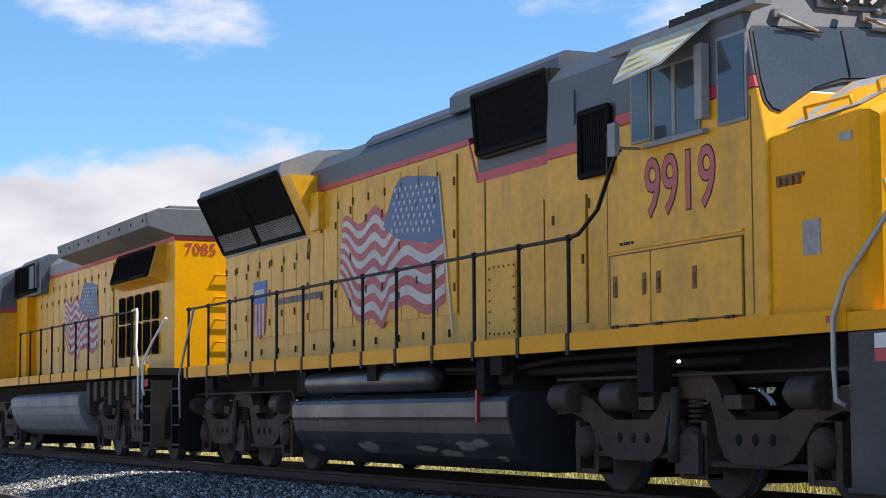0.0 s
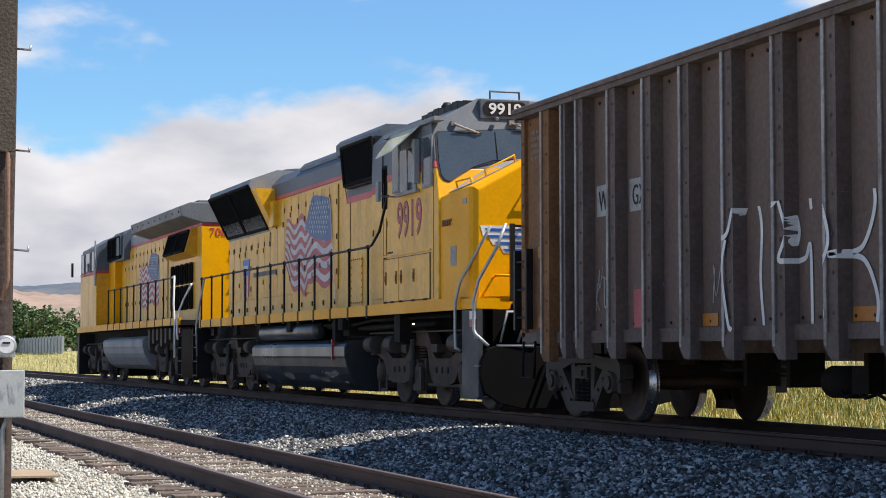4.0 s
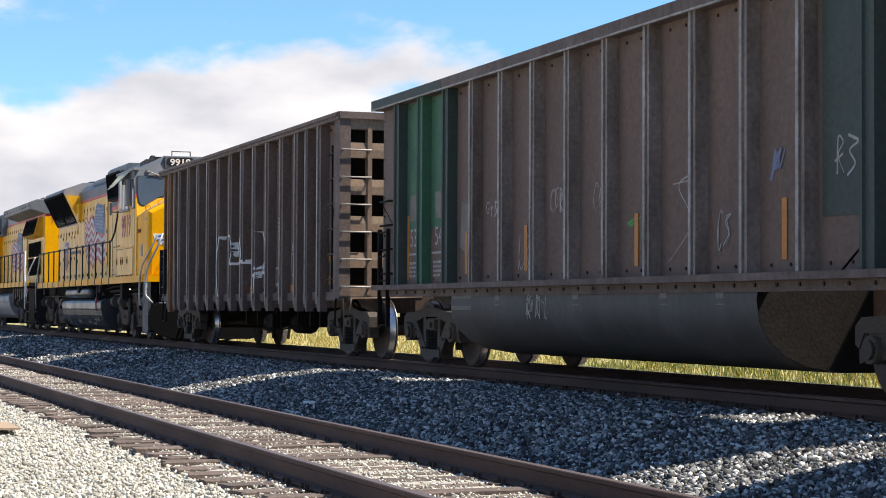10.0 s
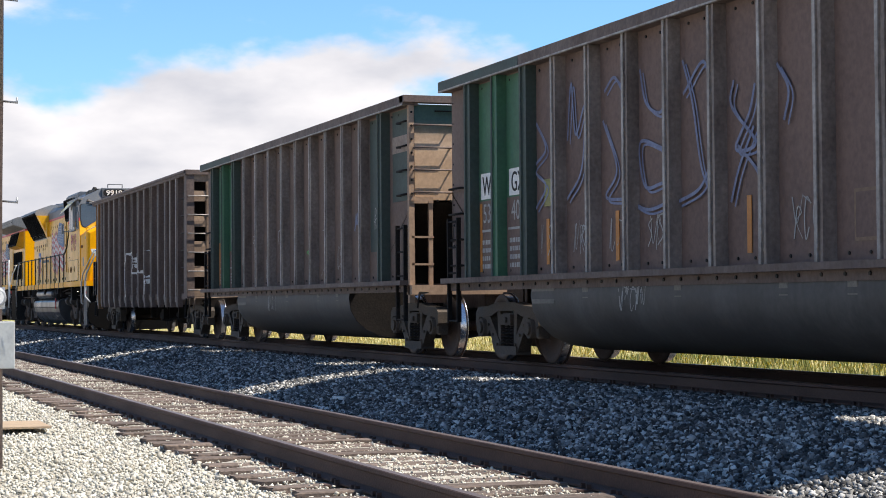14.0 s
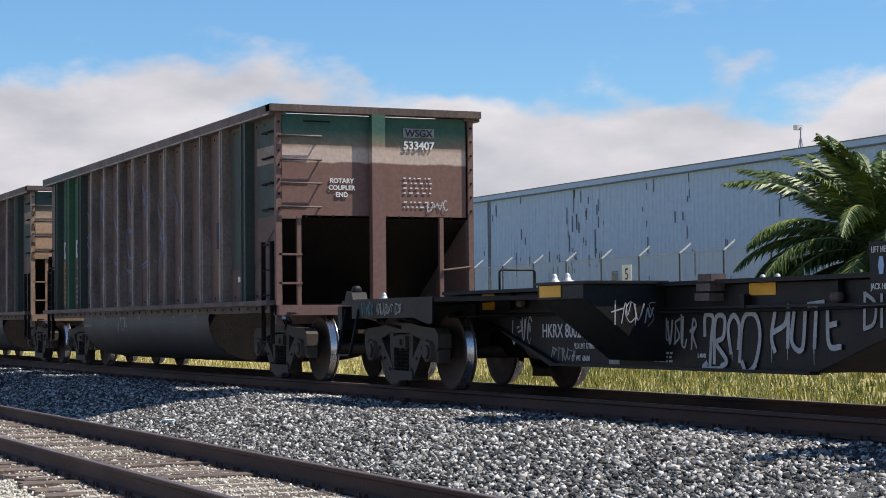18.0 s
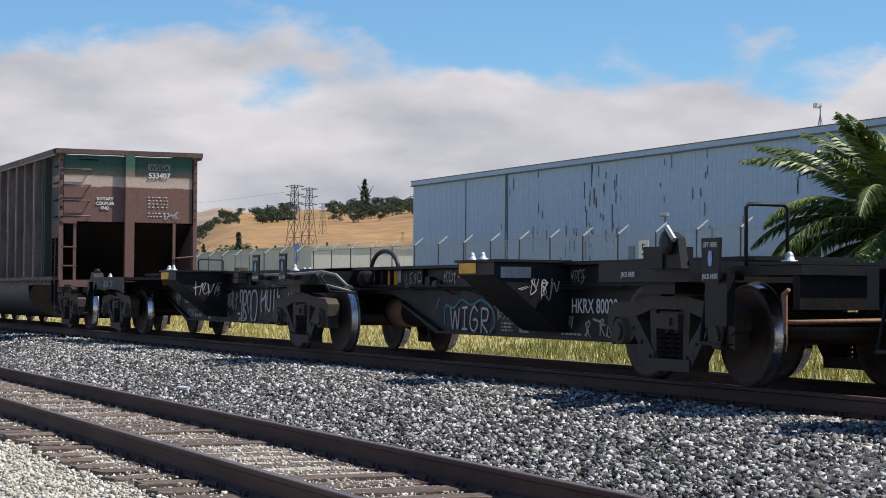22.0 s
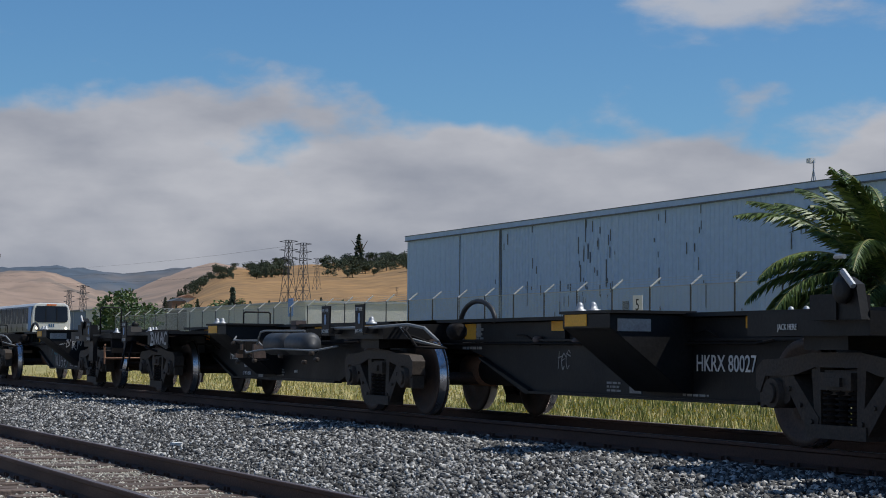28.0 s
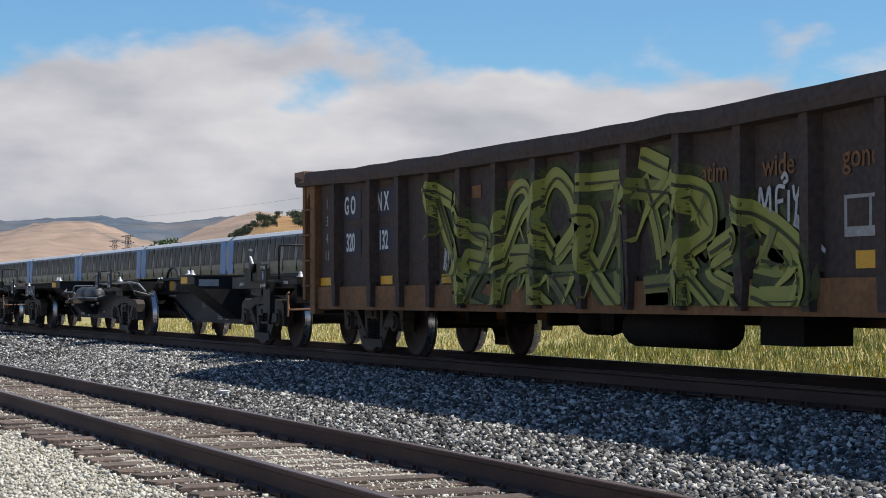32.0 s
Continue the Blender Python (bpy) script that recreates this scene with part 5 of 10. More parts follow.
    # slope sheets and end frames
    for xe, w in ((x0, -1), (x1, 1)):
        bm = B()
        inner = xe - w * 1.9
        v = [bm.verts.new(p) for p in ((xe, -yi, 2.28), (xe, yi, 2.28), (inner, yi, 1.1), (inner, -yi, 1.1))]
        bm.faces.new(v)
        r = bmesh.ops.extrude_face_region(bm, geom=bm.faces[:])
        bmesh.ops.translate(bm, verts=[q for q in r["geom"] if isinstance(q, bmesh.types.BMVert)], vec=(0, 0, 0.03))
        # slope sheet darkened by colour, as it lies in shadow
        piece("slope_sheet", bm, M_UNDER, g)
        m = M_BROWN if w > 0 else M_TAN
        bm = B()
        box(bm, *sorted((xe, xe - w * 0.03)), -yi, yi, 2.28, 3.72)
        piece("end_sheet", bm, M_ENDPAINT if seed == 2 else M_ENDTAN, g)
        if w > 0:
            bm = B()
            box(bm, xe, xe + 0.12, -0.1, 0.1, 1.0, 3.74)
            piece("centre_post", bm, M_ENDPAINT if seed == 2 else M_ENDTAN, g)
            bm = B()
            for s in (-1, 1):
                box(bm, *sorted((xe - 0.04, xe + 0.04)), min(s * 1.42, s * 1.5), max(s * 1.42, s * 1.5), 0.8, 3.72)
            box(bm, xe - 0.06, xe + 0.02, -1.46, -1.12, 2.26, 2.36)
            for y in (-1.16, 1.0):
                box(bm, xe - 0.03, xe + 0.03, y - 0.03, y + 0.03, 1.0, 2.3)
            box(bm, xe - 0.1, xe + 0.15, -1.5, 1.5, 0.92, 1.06)
            for y, z in ((-1.3, 1.35), (-1.3, 1.75)):
                box(bm, xe + 0.0, xe + 0.04, -1.46, -1.12, z, z + 0.03)
            rod(bm, (xe + 0.05, 1.0, 1.55), (xe + 0.05, 1.45, 1.6), 0.014, 6)
            piece("end_frame", bm, M_ENDFRAME if seed == 2 else M_ENDFRAMET, g)
            end_ladder(g, xe, -1.42, -0.85, [2.42 + 0.33 * k for k in range(4)], M_RIB, 1, stand=0.085)
            bm = B()
            for k in range(12):
                rod(bm, (xe, -1.05 + 0.2 * k, 2.3), (xe + 0.02, -1.05 + 0.2 * k, 2.3), 0.018, 5)
            for s in (-1, 1):
                for k in range(7):
                    rod(bm, (xe + 0.03, s * 1.46, 2.4 + 0.2 * k), (xe + 0.055, s * 1.46, 2.4 + 0.2 * k), 0.018, 5)
            rod(bm, (xe + 0.05, -1.1, 3.62), (xe + 0.05, -0.7, 3.62), 0.012, 6)
            piece("end_bolt_row", bm, M_UNDER, g)
            if seed == 2:
                bm = B()
                box(bm, xe + 0.008, xe + 0.014, 0.42, 0.9, 3.44, 3.57)
                piece("mark_panel", bm, M_DIM, g, "pale reporting mark panel")
                letters(g, "WSGX", xe + 0.022, 0.66, 3.455, 0.145, M_DIMNAVY, (90, 0, 90), bold=0.02)
                letters(g, num, xe + 0.02, 0.66, 3.275, 0.16, M_WHITE, (90, 0, 90), bold=0.03)
                for i, tx in enumerate(("ROTARY", "COUPLER", "END")):
                    letters(g, tx, xe + 0.014, -0.52, 2.77 - 0.098 * i, 0.092, M_WHITE, (90, 0, 90), bold=0.03)
                rng2 = random.Random(9)
                bm = B()
                for r in range(6):
                    y = 0.42
                    while y < 0.85:
                        q = rng2.uniform(0.03, 0.1)
                        box(bm, xe + 0.008, xe + 0.013, y, min(0.88, y + q * 0.6), 2.85 - 0.07 * r - (0.06 if r > 3 else 0), 2.868 - 0.07 * r - (0.06 if r > 3 else 0))
                        y += q + 0.02
                piece("data_lettering", bm, M_WHITE, g)
                scrawl(g, 0.75, 1.1, 2.38, 2.55, xe + 0.012, M_SPRAY, 0.018, 90, 4, axis="x")
        # side grab irons at the ends
        for z in ([2.4 + 0.36 * k for k in range(4)] if w > 0 else [1.3, 1.65, 2.0, 2.35]):
            bm = B()
            xa, xb = sorted((xe - w * 0.1, xe - w * 0.55))
            pipe(bm, [(xa, -yi, z), (xa, -yi - 0.08, z), (xb, -yi - 0.08, z), (xb, -yi, z)], 0.012, 6)
            piece("grab_iron", bm, M_UNDER, g)
        bm = B()   # low ladder and stirrup
        xa, xb = sorted((xe - w * 0.12, xe - w * 0.5))
        for z in (0.55, 1.2, 1.55, 1.9):
            rod(bm, (xa, -1.52, z), (xb, -1.52, z), 0.014, 6)
        for x in (xa, xb):
            box(bm, x - 0.02, x + 0.02, -1.54, -1.48, 0.53, 1.95)
        piece("side_ladder", bm, M_UNDER, g)
        panel("end_side_panel", g, *sorted((xe - w * 0.03, xe - w * 0.98)), 2.32, 3.68, -yi - 0.003, M_GREYBR if w < 0 else M_DGREEN)
        if w > 0:
            panel("pale_band", g, xe - 0.97, xe - 0.04, 3.05, 3.3, -yi - 0.010, M_PALEBAND)
        coupler(g, xe + 0.05 * w, w)
    cut_lever(g, x1 + 0.12, M_UNDER)
    brake_gear(g, x0 + 12.0, x0 + 14.0, 3)
    for x in (x0 + 1.2, x0 + 13.5):
        freight_truck(g, x)
    return g


build_tub_gondola(6.24, "533541", 1, "brown coal gondola with green panels and a round-bellied tub", 0)
build_tub_gondola(22.50, "533407", 2, "brown coal gondola with blue sprayed letters and round-bellied tub", 0)


# ---------------------------------------------------------------- articulated black platform cars
def pedestal(parent, x, y=-1.3, z=1.16):
    bm = B()
    lathe(bm, [(-0.03, 0.07), (0.015, 0.07), (0.02, 0.045), (0.055, 0.034), (0.075, 0.028), (0.09, 0.01)], x, y, z, "z", 12)
    piece("container_pedestal", bm, M_FENCE, parent, "pale pressed-steel container pedestal")


def jack_plate(parent, x, y=-1.57, z=1.18):
    bm = B()
    prism(bm, [(x - 0.13, z - 0.2), (x + 0.13, z - 0.2), (x + 0.15, z + 0.18), (x - 0.15, z + 0.18)], y - 0.012, y + 0.012)
    box(bm, x - 0.12, x + 0.12, y, y + 0.25, z - 0.18, z - 0.1)
    piece("lift_plate", bm, M_BLACK, parent)
    bm = B()
    prism(bm, [(x - 0.02, z - 0.06), (x + 0.02, z - 0.06), (x + 0.035, z + 0.0), (x + 0.02, z + 0.07), (x - 0.02, z + 0.07), (x - 0.035, z + 0.0)], y - 0.018, y - 0.013)
    piece("lift_slot", bm, M_SHED, parent)
    letters(parent, "LIFT HERE", x, y - 0.016, z + 0.10, 0.065, M_WHITE, squash=0.8)
    letters(parent, "JACK HERE", x, y - 0.016, z - 0.17, 0.065, M_WHITE, squash=0.8)


SPINE = 0.42   # half width of the deep centre sill


def outrigger(g, x, seed, tag=True):
    """Tapered bracket that carries a container corner out from the sill, with a reflector on its tip."""
    for s in (-1, 1):
        bm = B()
        prism(bm, [(s * SPINE, 0.40), (s * (SPINE + 0.10), 0.40), (s * 1.30, 1.0), (s * 1.34, 1.02), (s * 1.34, 1.16), (s * SPINE, 1.16)], x - 0.06, x + 0.92, "x")
        piece("outrigger", bm, M_BLACK, g, "", 0.006)
        bm = B()
        box(bm, x - 0.10, x + 0.98, *sorted((s * SPINE, s * 1.36)), 1.162, 1.19)
        piece("outrigger_plate", bm, M_BLACK, g)
        pedestal(g, x + 0.12, s * 1.24, 1.19)
        pedestal(g, x + 0.40, s * 1.24, 1.19)
    panel("reflector", g, x, x + 0.46, 1.04, 1.155, -1.343, M_AMBER)
    if tag:
        scrawl(g, -1.05, -0.55, 0.74, 1.0, x + 0.924, M_SPRAY, 0.015, seed, 4, axis="x")


def build_platform(g, c, first, num, seed):
    """One spine platform: a deep narrow sill from the last truck to the truck at c, with outriggers."""
    L = 10.9
    y = SPINE
    q0, q1 = (-8.05, -3.2) if first else (-6.82, -2.08)
    lip = q0 - 1.3
    bm = B()   # deep fish-bellied box sill
    prism(bm, [(c - L, 0.86), (c + lip - 0.45, 0.80), (c + lip, 0.72), (c + q0, 0.33), (c + q1, 0.33), (c + q1 + 0.95, 0.62), (c, 0.74), (c, 1.13), (c - L, 1.13)], -y, y)
    piece("centre_sill", bm, M_BLACK, g, "deep black centre sill", 0.008)
    for s in (-1, 1):
        bm = B()
        w0, w1 = sorted((s * (y - 0.05), s * (y + 0.07)))
        prism(bm, [(c + q0 - 0.02, 0.315), (c + q1, 0.315), (c + q1, 0.345), (c + q0, 0.345)], w0, w1)
        prism(bm, [(c + lip - 0.03, 0.72), (c + lip, 0.69), (c + q0 - 0.02, 0.30), (c + q0 + 0.02, 0.35)], w0, w1)
        box(bm, c - L + 1.0, c - 0.9, w0, w1, 0.905, 0.93)
        piece("sill_flange", bm, M_BLACK, g)
    bm = B()
    box(bm, c - L, c + 0.6, -y - 0.12, y + 0.12, 1.135, 1.175)
    piece("top_flange", bm, M_BLACK, g)
    bm = B()   # bolster over the truck, with stub arms
    box(bm, c - 0.95, c + 0.75, -1.32, 1.32, 0.93, 1.12)
    box(bm, c - 0.3, c + 0.3, -1.2, 1.2, 0.82, 0.95)
    piece("bolster_frame", bm, M_BLACK, g)
    tip = c + (-6.64 if first else -4.23)
    outrigger(g, tip, seed * 7 + 2, num.endswith("9"))
    amb = ((-9.97, 0.94, 1.14), (-4.22, 1.02, 1.13)) if first else ((-8.69, 0.93, 1.12), (-6.34, 1.02, 1.13), (-2.37, 1.02, 1.13))
    for q, z0, z1 in amb:
        panel("reflector", g, c + q, c + q + (0.33 if z1 - z0 > 0.15 else 0.43), z0, z1, -y - 0.002, M_AMBER)
    yt = -y - 0.008
    if first:
        letters(g, num, c - 7.90, yt, 0.625, 0.215, M_WHITE, squash=0.86, bold=0.005)
        letters(g, "*LD LMT 177000", c - 7.42, yt, 0.505, 0.085, M_WHITE, squash=0.76)
        letters(g, "LT WT  68600" if num.endswith("9") else "LT WT  68500", c - 7.50, yt, 0.375, 0.085, M_WHITE, squash=0.8)
        letters(g, "L-40-02", c - 5.05, yt, 0.44, 0.06, M_WHITE, squash=0.8)
        bars("data_lettering", g, c - 5.95, c - 5.6, 0.38, 0.50, 3, -y - 0.003, M_DIM, seed + 3)
        panel("small_plate", g, c - 6.88, c - 6.66, 0.35, 0.46, -y - 0.002, M_DIM)
        jack_plate(g, c - 0.80, -1.5)
        jack_plate(g, c + 0.42, -1.5)
        panel("reflector", g, c - 0.1, c + 0.4, 1.0, 1.1, -1.322, M_AMBER)
        pedestal(g, c + 0.05, -1.2, 1.13)
        bm = B()   # bright pipe past the lift plates
        pipe(bm, [(c - 1.0, -1.42, 1.07), (c + 0.6, -1.42, 1.07), (c + 1.5, -1.30, 1.10), (c + 1.75, -1.2, 1.06), (c + 1.95, -1.1, 0.9)], 0.02, 6)
        piece("brake_pipe", bm, M_LGREY, g)
        bm = B()   # looped hose at the articulation
        pipe(bm, [(c + 1.25 + 0.5 * (1 - math.cos(q)), -0.5, 1.12 + 0.27 * math.sin(q)) for q in [math.pi * k / 10 for k in range(11)]], 0.03, 8)
        piece("air_hose", bm, M_HOSE, g)
        for k in range(4):
            bm = B()
            pipe(bm, [(c + 0.5 + 0.1 * k, -1.0, 1.1), (c + 1.0 + 0.1 * k, -1.25, 1.12 - 0.03 * k), (c + 1.35 + 0.1 * k, -1.25, 0.98 - 0.05 * k), (c + 1.75, -0.9, 0.82)], 0.015, 5)
            piece("air_line", bm, M_LGREY if k == 1 else M_UNDER, g)
        bm = B()
        lathe(bm, [(-0.14, 0.04), (-0.10, 0.10), (0.08, 0.10), (0.11, 0.06)], c + 1.7, -0.75, 1.02, "x", 14)
        piece("brake_cylinder", bm, M_UNDER, g)
        bm = B()   # black valve stack standing on the sill
        for k in range(3):
            box(bm, c - 4.92 + 0.03 * k, c - 4.66 + 0.02 * k, -y - 0.16, -y, 0.98 + 0.09 * k, 1.05 + 0.09 * k)
        piece("retainer_valve", bm, M_RIB, g)
    else:
        panel("paper_label", g, c - 8.34, c - 8.22, 0.96, 1.12, -y - 0.003, M_DIM)
        bm = B()   # pale plate on the outrigger's end wall
        box(bm, tip + 0.92, tip + 0.932, -1.26, -0.90, 0.99, 1.11)
        piece("plate", bm, M_DIM, g, "pale metal data plate")
        letters(g, num, c - 2.72, yt, 0.615, 0.225, M_WHITE, squash=0.86, bold=0.005)
        bars("data_lettering", g, c - 5.05, c - 4.75, 0.37, 0.49, 3, -y - 0.003, M_DIM, seed + 3)
        bars("data_lettering", g, c - 3.5, c - 3.02, 0.36, 0.40, 1, -y - 0.003, M_DIM, seed + 4)
        panel("small_plate", g, c - 4.56, c - 4.32, 0.37, 0.48, -y - 0.002, M_DIM)
        letters(g, "JACK HERE", c - 0.35, -1.33, 0.98, 0.07, M_WHITE, squash=0.8)
        # handbrake stand over the trailing truck
        bm = B()
        box(bm, c + 0.1, c + 0.45, -1.42, -1.1, 1.05, 1.25)
        prism(bm, [(c + 0.35, 1.05), (c + 0.75, 1.05), (c + 0.68, 1.32), (c + 0.55, 1.38), (c + 0.44, 1.3)], -1.4, -1.32)
        lathe(bm, [(-0.03, 0.05), (-0.02, 0.11), (0.02, 0.11), (0.03, 0.05)], c + 0.55, -1.43, 1.28, "y", 14)
        rod(bm, (c + 0.5, -1.42, 1.4), (c + 0.7, -1.42, 1.3), 0.02, 6)
        piece("handbrake", bm, M_BLACK, g)
        bm = B()
        rod(bm, (c + 0.62, -1.48, 1.42), (c + 0.76, -1.48, 1.30), 0.025, 6)
        rod(bm, (c + 0.5, -1.46, 1.53), (c + 0.62, -1.46, 1.53), 0.02, 6)
        piece("brake_lever", bm, M_FENCE, g)
        jack_plate(g, c + 1.42, -1.5, 1.12)
        bm = B()   # hung gear under the trailing end
        box(bm, c + 1.0, c + 2.5, -1.32, 1.32, 0.98, 1.06)
        piece("end_platform", bm, M_BLACK, g)
        bm = B()
        box(bm, c + 1.25, c + 1.60, -1.46, -1.38, 0.55, 1.0)
        piece("hanger_plate", bm, M_BLACK, g)
        bm = B()
        box(bm, c + 1.72, c + 2.5, -1.35, 1.35, 1.064, 1.09)
        piece("crossover_plate", bm, M_BLACK, g)
        bm = B()
        box(bm, c + 2.35, c + 2.45, -1.3, 1.3, 0.7, 0.976)
        piece("end_sill", bm, M_UNDER, g)
        bm = B()
        pipe(bm, [(c + 1.74, -1.36, 1.06), (c + 1.74, -1.36, 1.55), (c + 1.74, -1.33, 1.58), (c + 1.74, -0.98, 1.58), (c + 1.74, -0.95, 1.55), (c + 1.74, -0.95, 1.06)], 0.016, 6)
        piece("hoop_rail", bm, M_BLACK, g)
        pedestal(g, c + 2.0, -1.1, 1.09)
        bm = B()
        pipe(bm, [(c + 1.15, -1.36, 0.98), (c + 1.15, -1.44, 0.40), (c + 1.52, -1.44, 0.40), (c + 1.52, -1.36, 0.98)], 0.018, 6)
        box(bm, c + 1.15, c + 1.52, -1.47, -1.34, 0.385, 0.40)
        piece("end_step", bm, M_BLACK, g)
        bm = B()
        pipe(bm, [(c + 2.5, -0.3, 0.62), (c + 2.5, -1.35, 0.60), (c + 2.42, -1.42, 0.60), (c + 2.42, -1.44, 0.82), (c + 2.5, -1.44, 0.86)], 0.017, 6)
        rod(bm, (c + 2.45, -1.44, 0.5), (c + 2.45, -1.44, 0.82), 0.02, 6)
        piece("uncoupling_lever", bm, M_RUSTY, g, "orange-rusted uncoupling lever")
        coupler(g, c + 2.5, 1, 0.8)
    # round tube with a rusty sleeve under the shallow part of the sill
    bm = B()
    lathe(bm, [(0, 0.1), (0.02, 0.19), (2.6, 0.19), (2.62, 0.1)], c - L + 0.6, 0, 0.56, "x", 18)
    piece("centre_tube", bm, M_UNDER, g)
    bm = B()
    lathe(bm, [(0, 0.12), (0.01, 0.205), (0.55, 0.205), (0.56, 0.12)], c - L + 1.55, 0, 0.56, "x", 18)
    piece("rusty_sleeve", bm, M_RUSTY, g, "rusty tube sleeve")
    bm = B()
    pipe(bm, [(c - L + 1.0, -0.9, 0.86), (c + lip, -y - 0.09, 0.88), (c + q1, -y - 0.09, 0.88), (c - 1.2, -0.9, 0.9)], 0.014, 6)
    piece("train_line", bm, M_UNDER, g)
    # brackets, rods and valves along the sill
    rq = random.Random(seed * 13 + 5)
    for k in range(16):
        x = rq.uniform(c - L + 0.6, c - 0.6)
        zz = rq.uniform(0.84, 1.02)
        bm = B()
        kind = k % 4
        if kind == 0:
            box(bm, x, x + rq.uniform(0.06, 0.16), -y - 0.08, -y, zz, zz + rq.uniform(0.06, 0.14))
        elif kind == 1:
            w = rq.uniform(0.3, 0.9)
            pipe(bm, [(x, -y - 0.05, zz), (x + w * 0.5, -y - 0.08, zz + rq.uniform(-0.05, 0.05)), (x + w, -y - 0.05, zz - rq.uniform(0, 0.12))], 0.011, 5)
        elif kind == 2:
            lathe(bm, [(-0.06, 0.02), (-0.05, 0.045), (0.05, 0.045), (0.06, 0.02)], x, -y - 0.05, zz, "x", 10)
        else:
            box(bm, x, x + 0.02, -y - 0.06, -y, 0.9, 1.13)
        piece(("bracket", "brake_rod", "valve", "stake")[kind], bm, (M_BLACK, M_UNDER, M_RIB, M_BLACK)[kind], g)


def build_platform_car(cs, num, seed, extras):
    x0 = cs[0] - 1.9
    g = car("articulated_platform_car", "empty black articulated spine car for containers with spray tags", "freight car", x0, "platform cars")
    for x in cs:
        freight_truck(g, x)
    c0, c1, c2 = cs
    bm = B()   # leading end
    box(bm, c0 - 1.5, c0 + 0.8, -0.45, 0.45, 0.72, 1.02)
    box(bm, c0 - 1.5, c0 + 1.2, -1.28, 1.28, 1.03, 1.09)
    box(bm, c0 - 1.6, c0 - 1.45, -1.3, 1.3, 0.72, 1.02)
    piece("end_frame", bm, M_BLACK, g)
    skirt = -1.1 if num.endswith("9") else 0.12
    for s in (-1, 1):
        bm = B()
        prism(bm, [(c0 + skirt, 0.86), (c0 + 0.9, 0.86), (c0 + 1.35, 0.78), (c0 + 1.45, 0.80), (c0 + 1.45, 1.10), (c0 + skirt, 1.10)], *sorted((s * 1.285, s * 1.30)))
        piece("end_sheet", bm, M_BLACK, g)
    for q, z in ((-1.35, 0.92), (-0.75, 0.84), (-0.2, 0.9)):   # crossing brake rods and stays
        bm = B()
        pipe(bm, [(c0 + q, -1.1, z), (c0 + q + 0.35, -1.2, z - 0.03), (c0 + q + 0.8, -1.1, z - 0.1)], 0.02, 6)
        piece("brake_rod", bm, M_RUSTY if q < -1 else M_UNDER, g)
    bm = B()
    for s in (-1, 1):   # deck narrowing back to the sill
        prism(bm, [(c0 + 1.2, s * SPINE), (c0 + 1.2, s * 1.28), (c0 + 1.5, s * 1.28), (c0 + 3.0, s * (SPINE + 0.1)), (c0 + 3.0, s * SPINE)], 1.04, 1.09, "z")
    piece("tapered_deck", bm, M_BLACK, g)
    bm = B()
    prism(bm, [(c0 - 1.35, 1.09), (c0 - 1.05, 1.09), (c0 - 1.1, 1.19), (c0 - 1.28, 1.21)], -1.3, -1.1)
    lathe(bm, [(-0.05, 0.02), (-0.04, 0.06), (0.04, 0.06), (0.05, 0.02)], c0 - 1.18, -1.2, 1.22, "x", 10)
    piece("lock_stand", bm, M_BLACK, g)
    bm = B()
    pipe(bm, [(c0 - 0.86, -1.3, 0.98), (c0 - 0.86, -1.42, 0.40), (c0 - 1.3, -1.42, 0.40), (c0 - 1.3, -1.3, 0.98)], 0.016, 6)
    box(bm, c0 - 1.3, c0 - 0.86, -1.45, -1.32, 0.385, 0.40)
    piece("end_step", bm, M_BLACK, g)
    pedestal(g, c0 - 0.5, -1.1, 1.09)
    bm = B()   # hoop at the far corner
    pipe(bm, [(c0 - 1.55, 1.0, 0.98), (c0 - 1.55, 1.0, 1.47), (c0 - 1.55, 1.03, 1.5), (c0 - 1.55, 1.5, 1.5), (c0 - 1.55, 1.53, 1.47), (c0 - 1.55, 1.53, 0.98), (c0 - 1.55, 1.25, 0.95)], 0.016, 6)
    piece("hoop_rail", bm, M_BLACK, g)
    coupler(g, c0 - 1.55, -1, 0.8)
    build_platform(g, c1, True, num, seed)
    build_platform(g, c2, False, num, seed + 1)
    extras(g, c0, c1, c2)
    return g


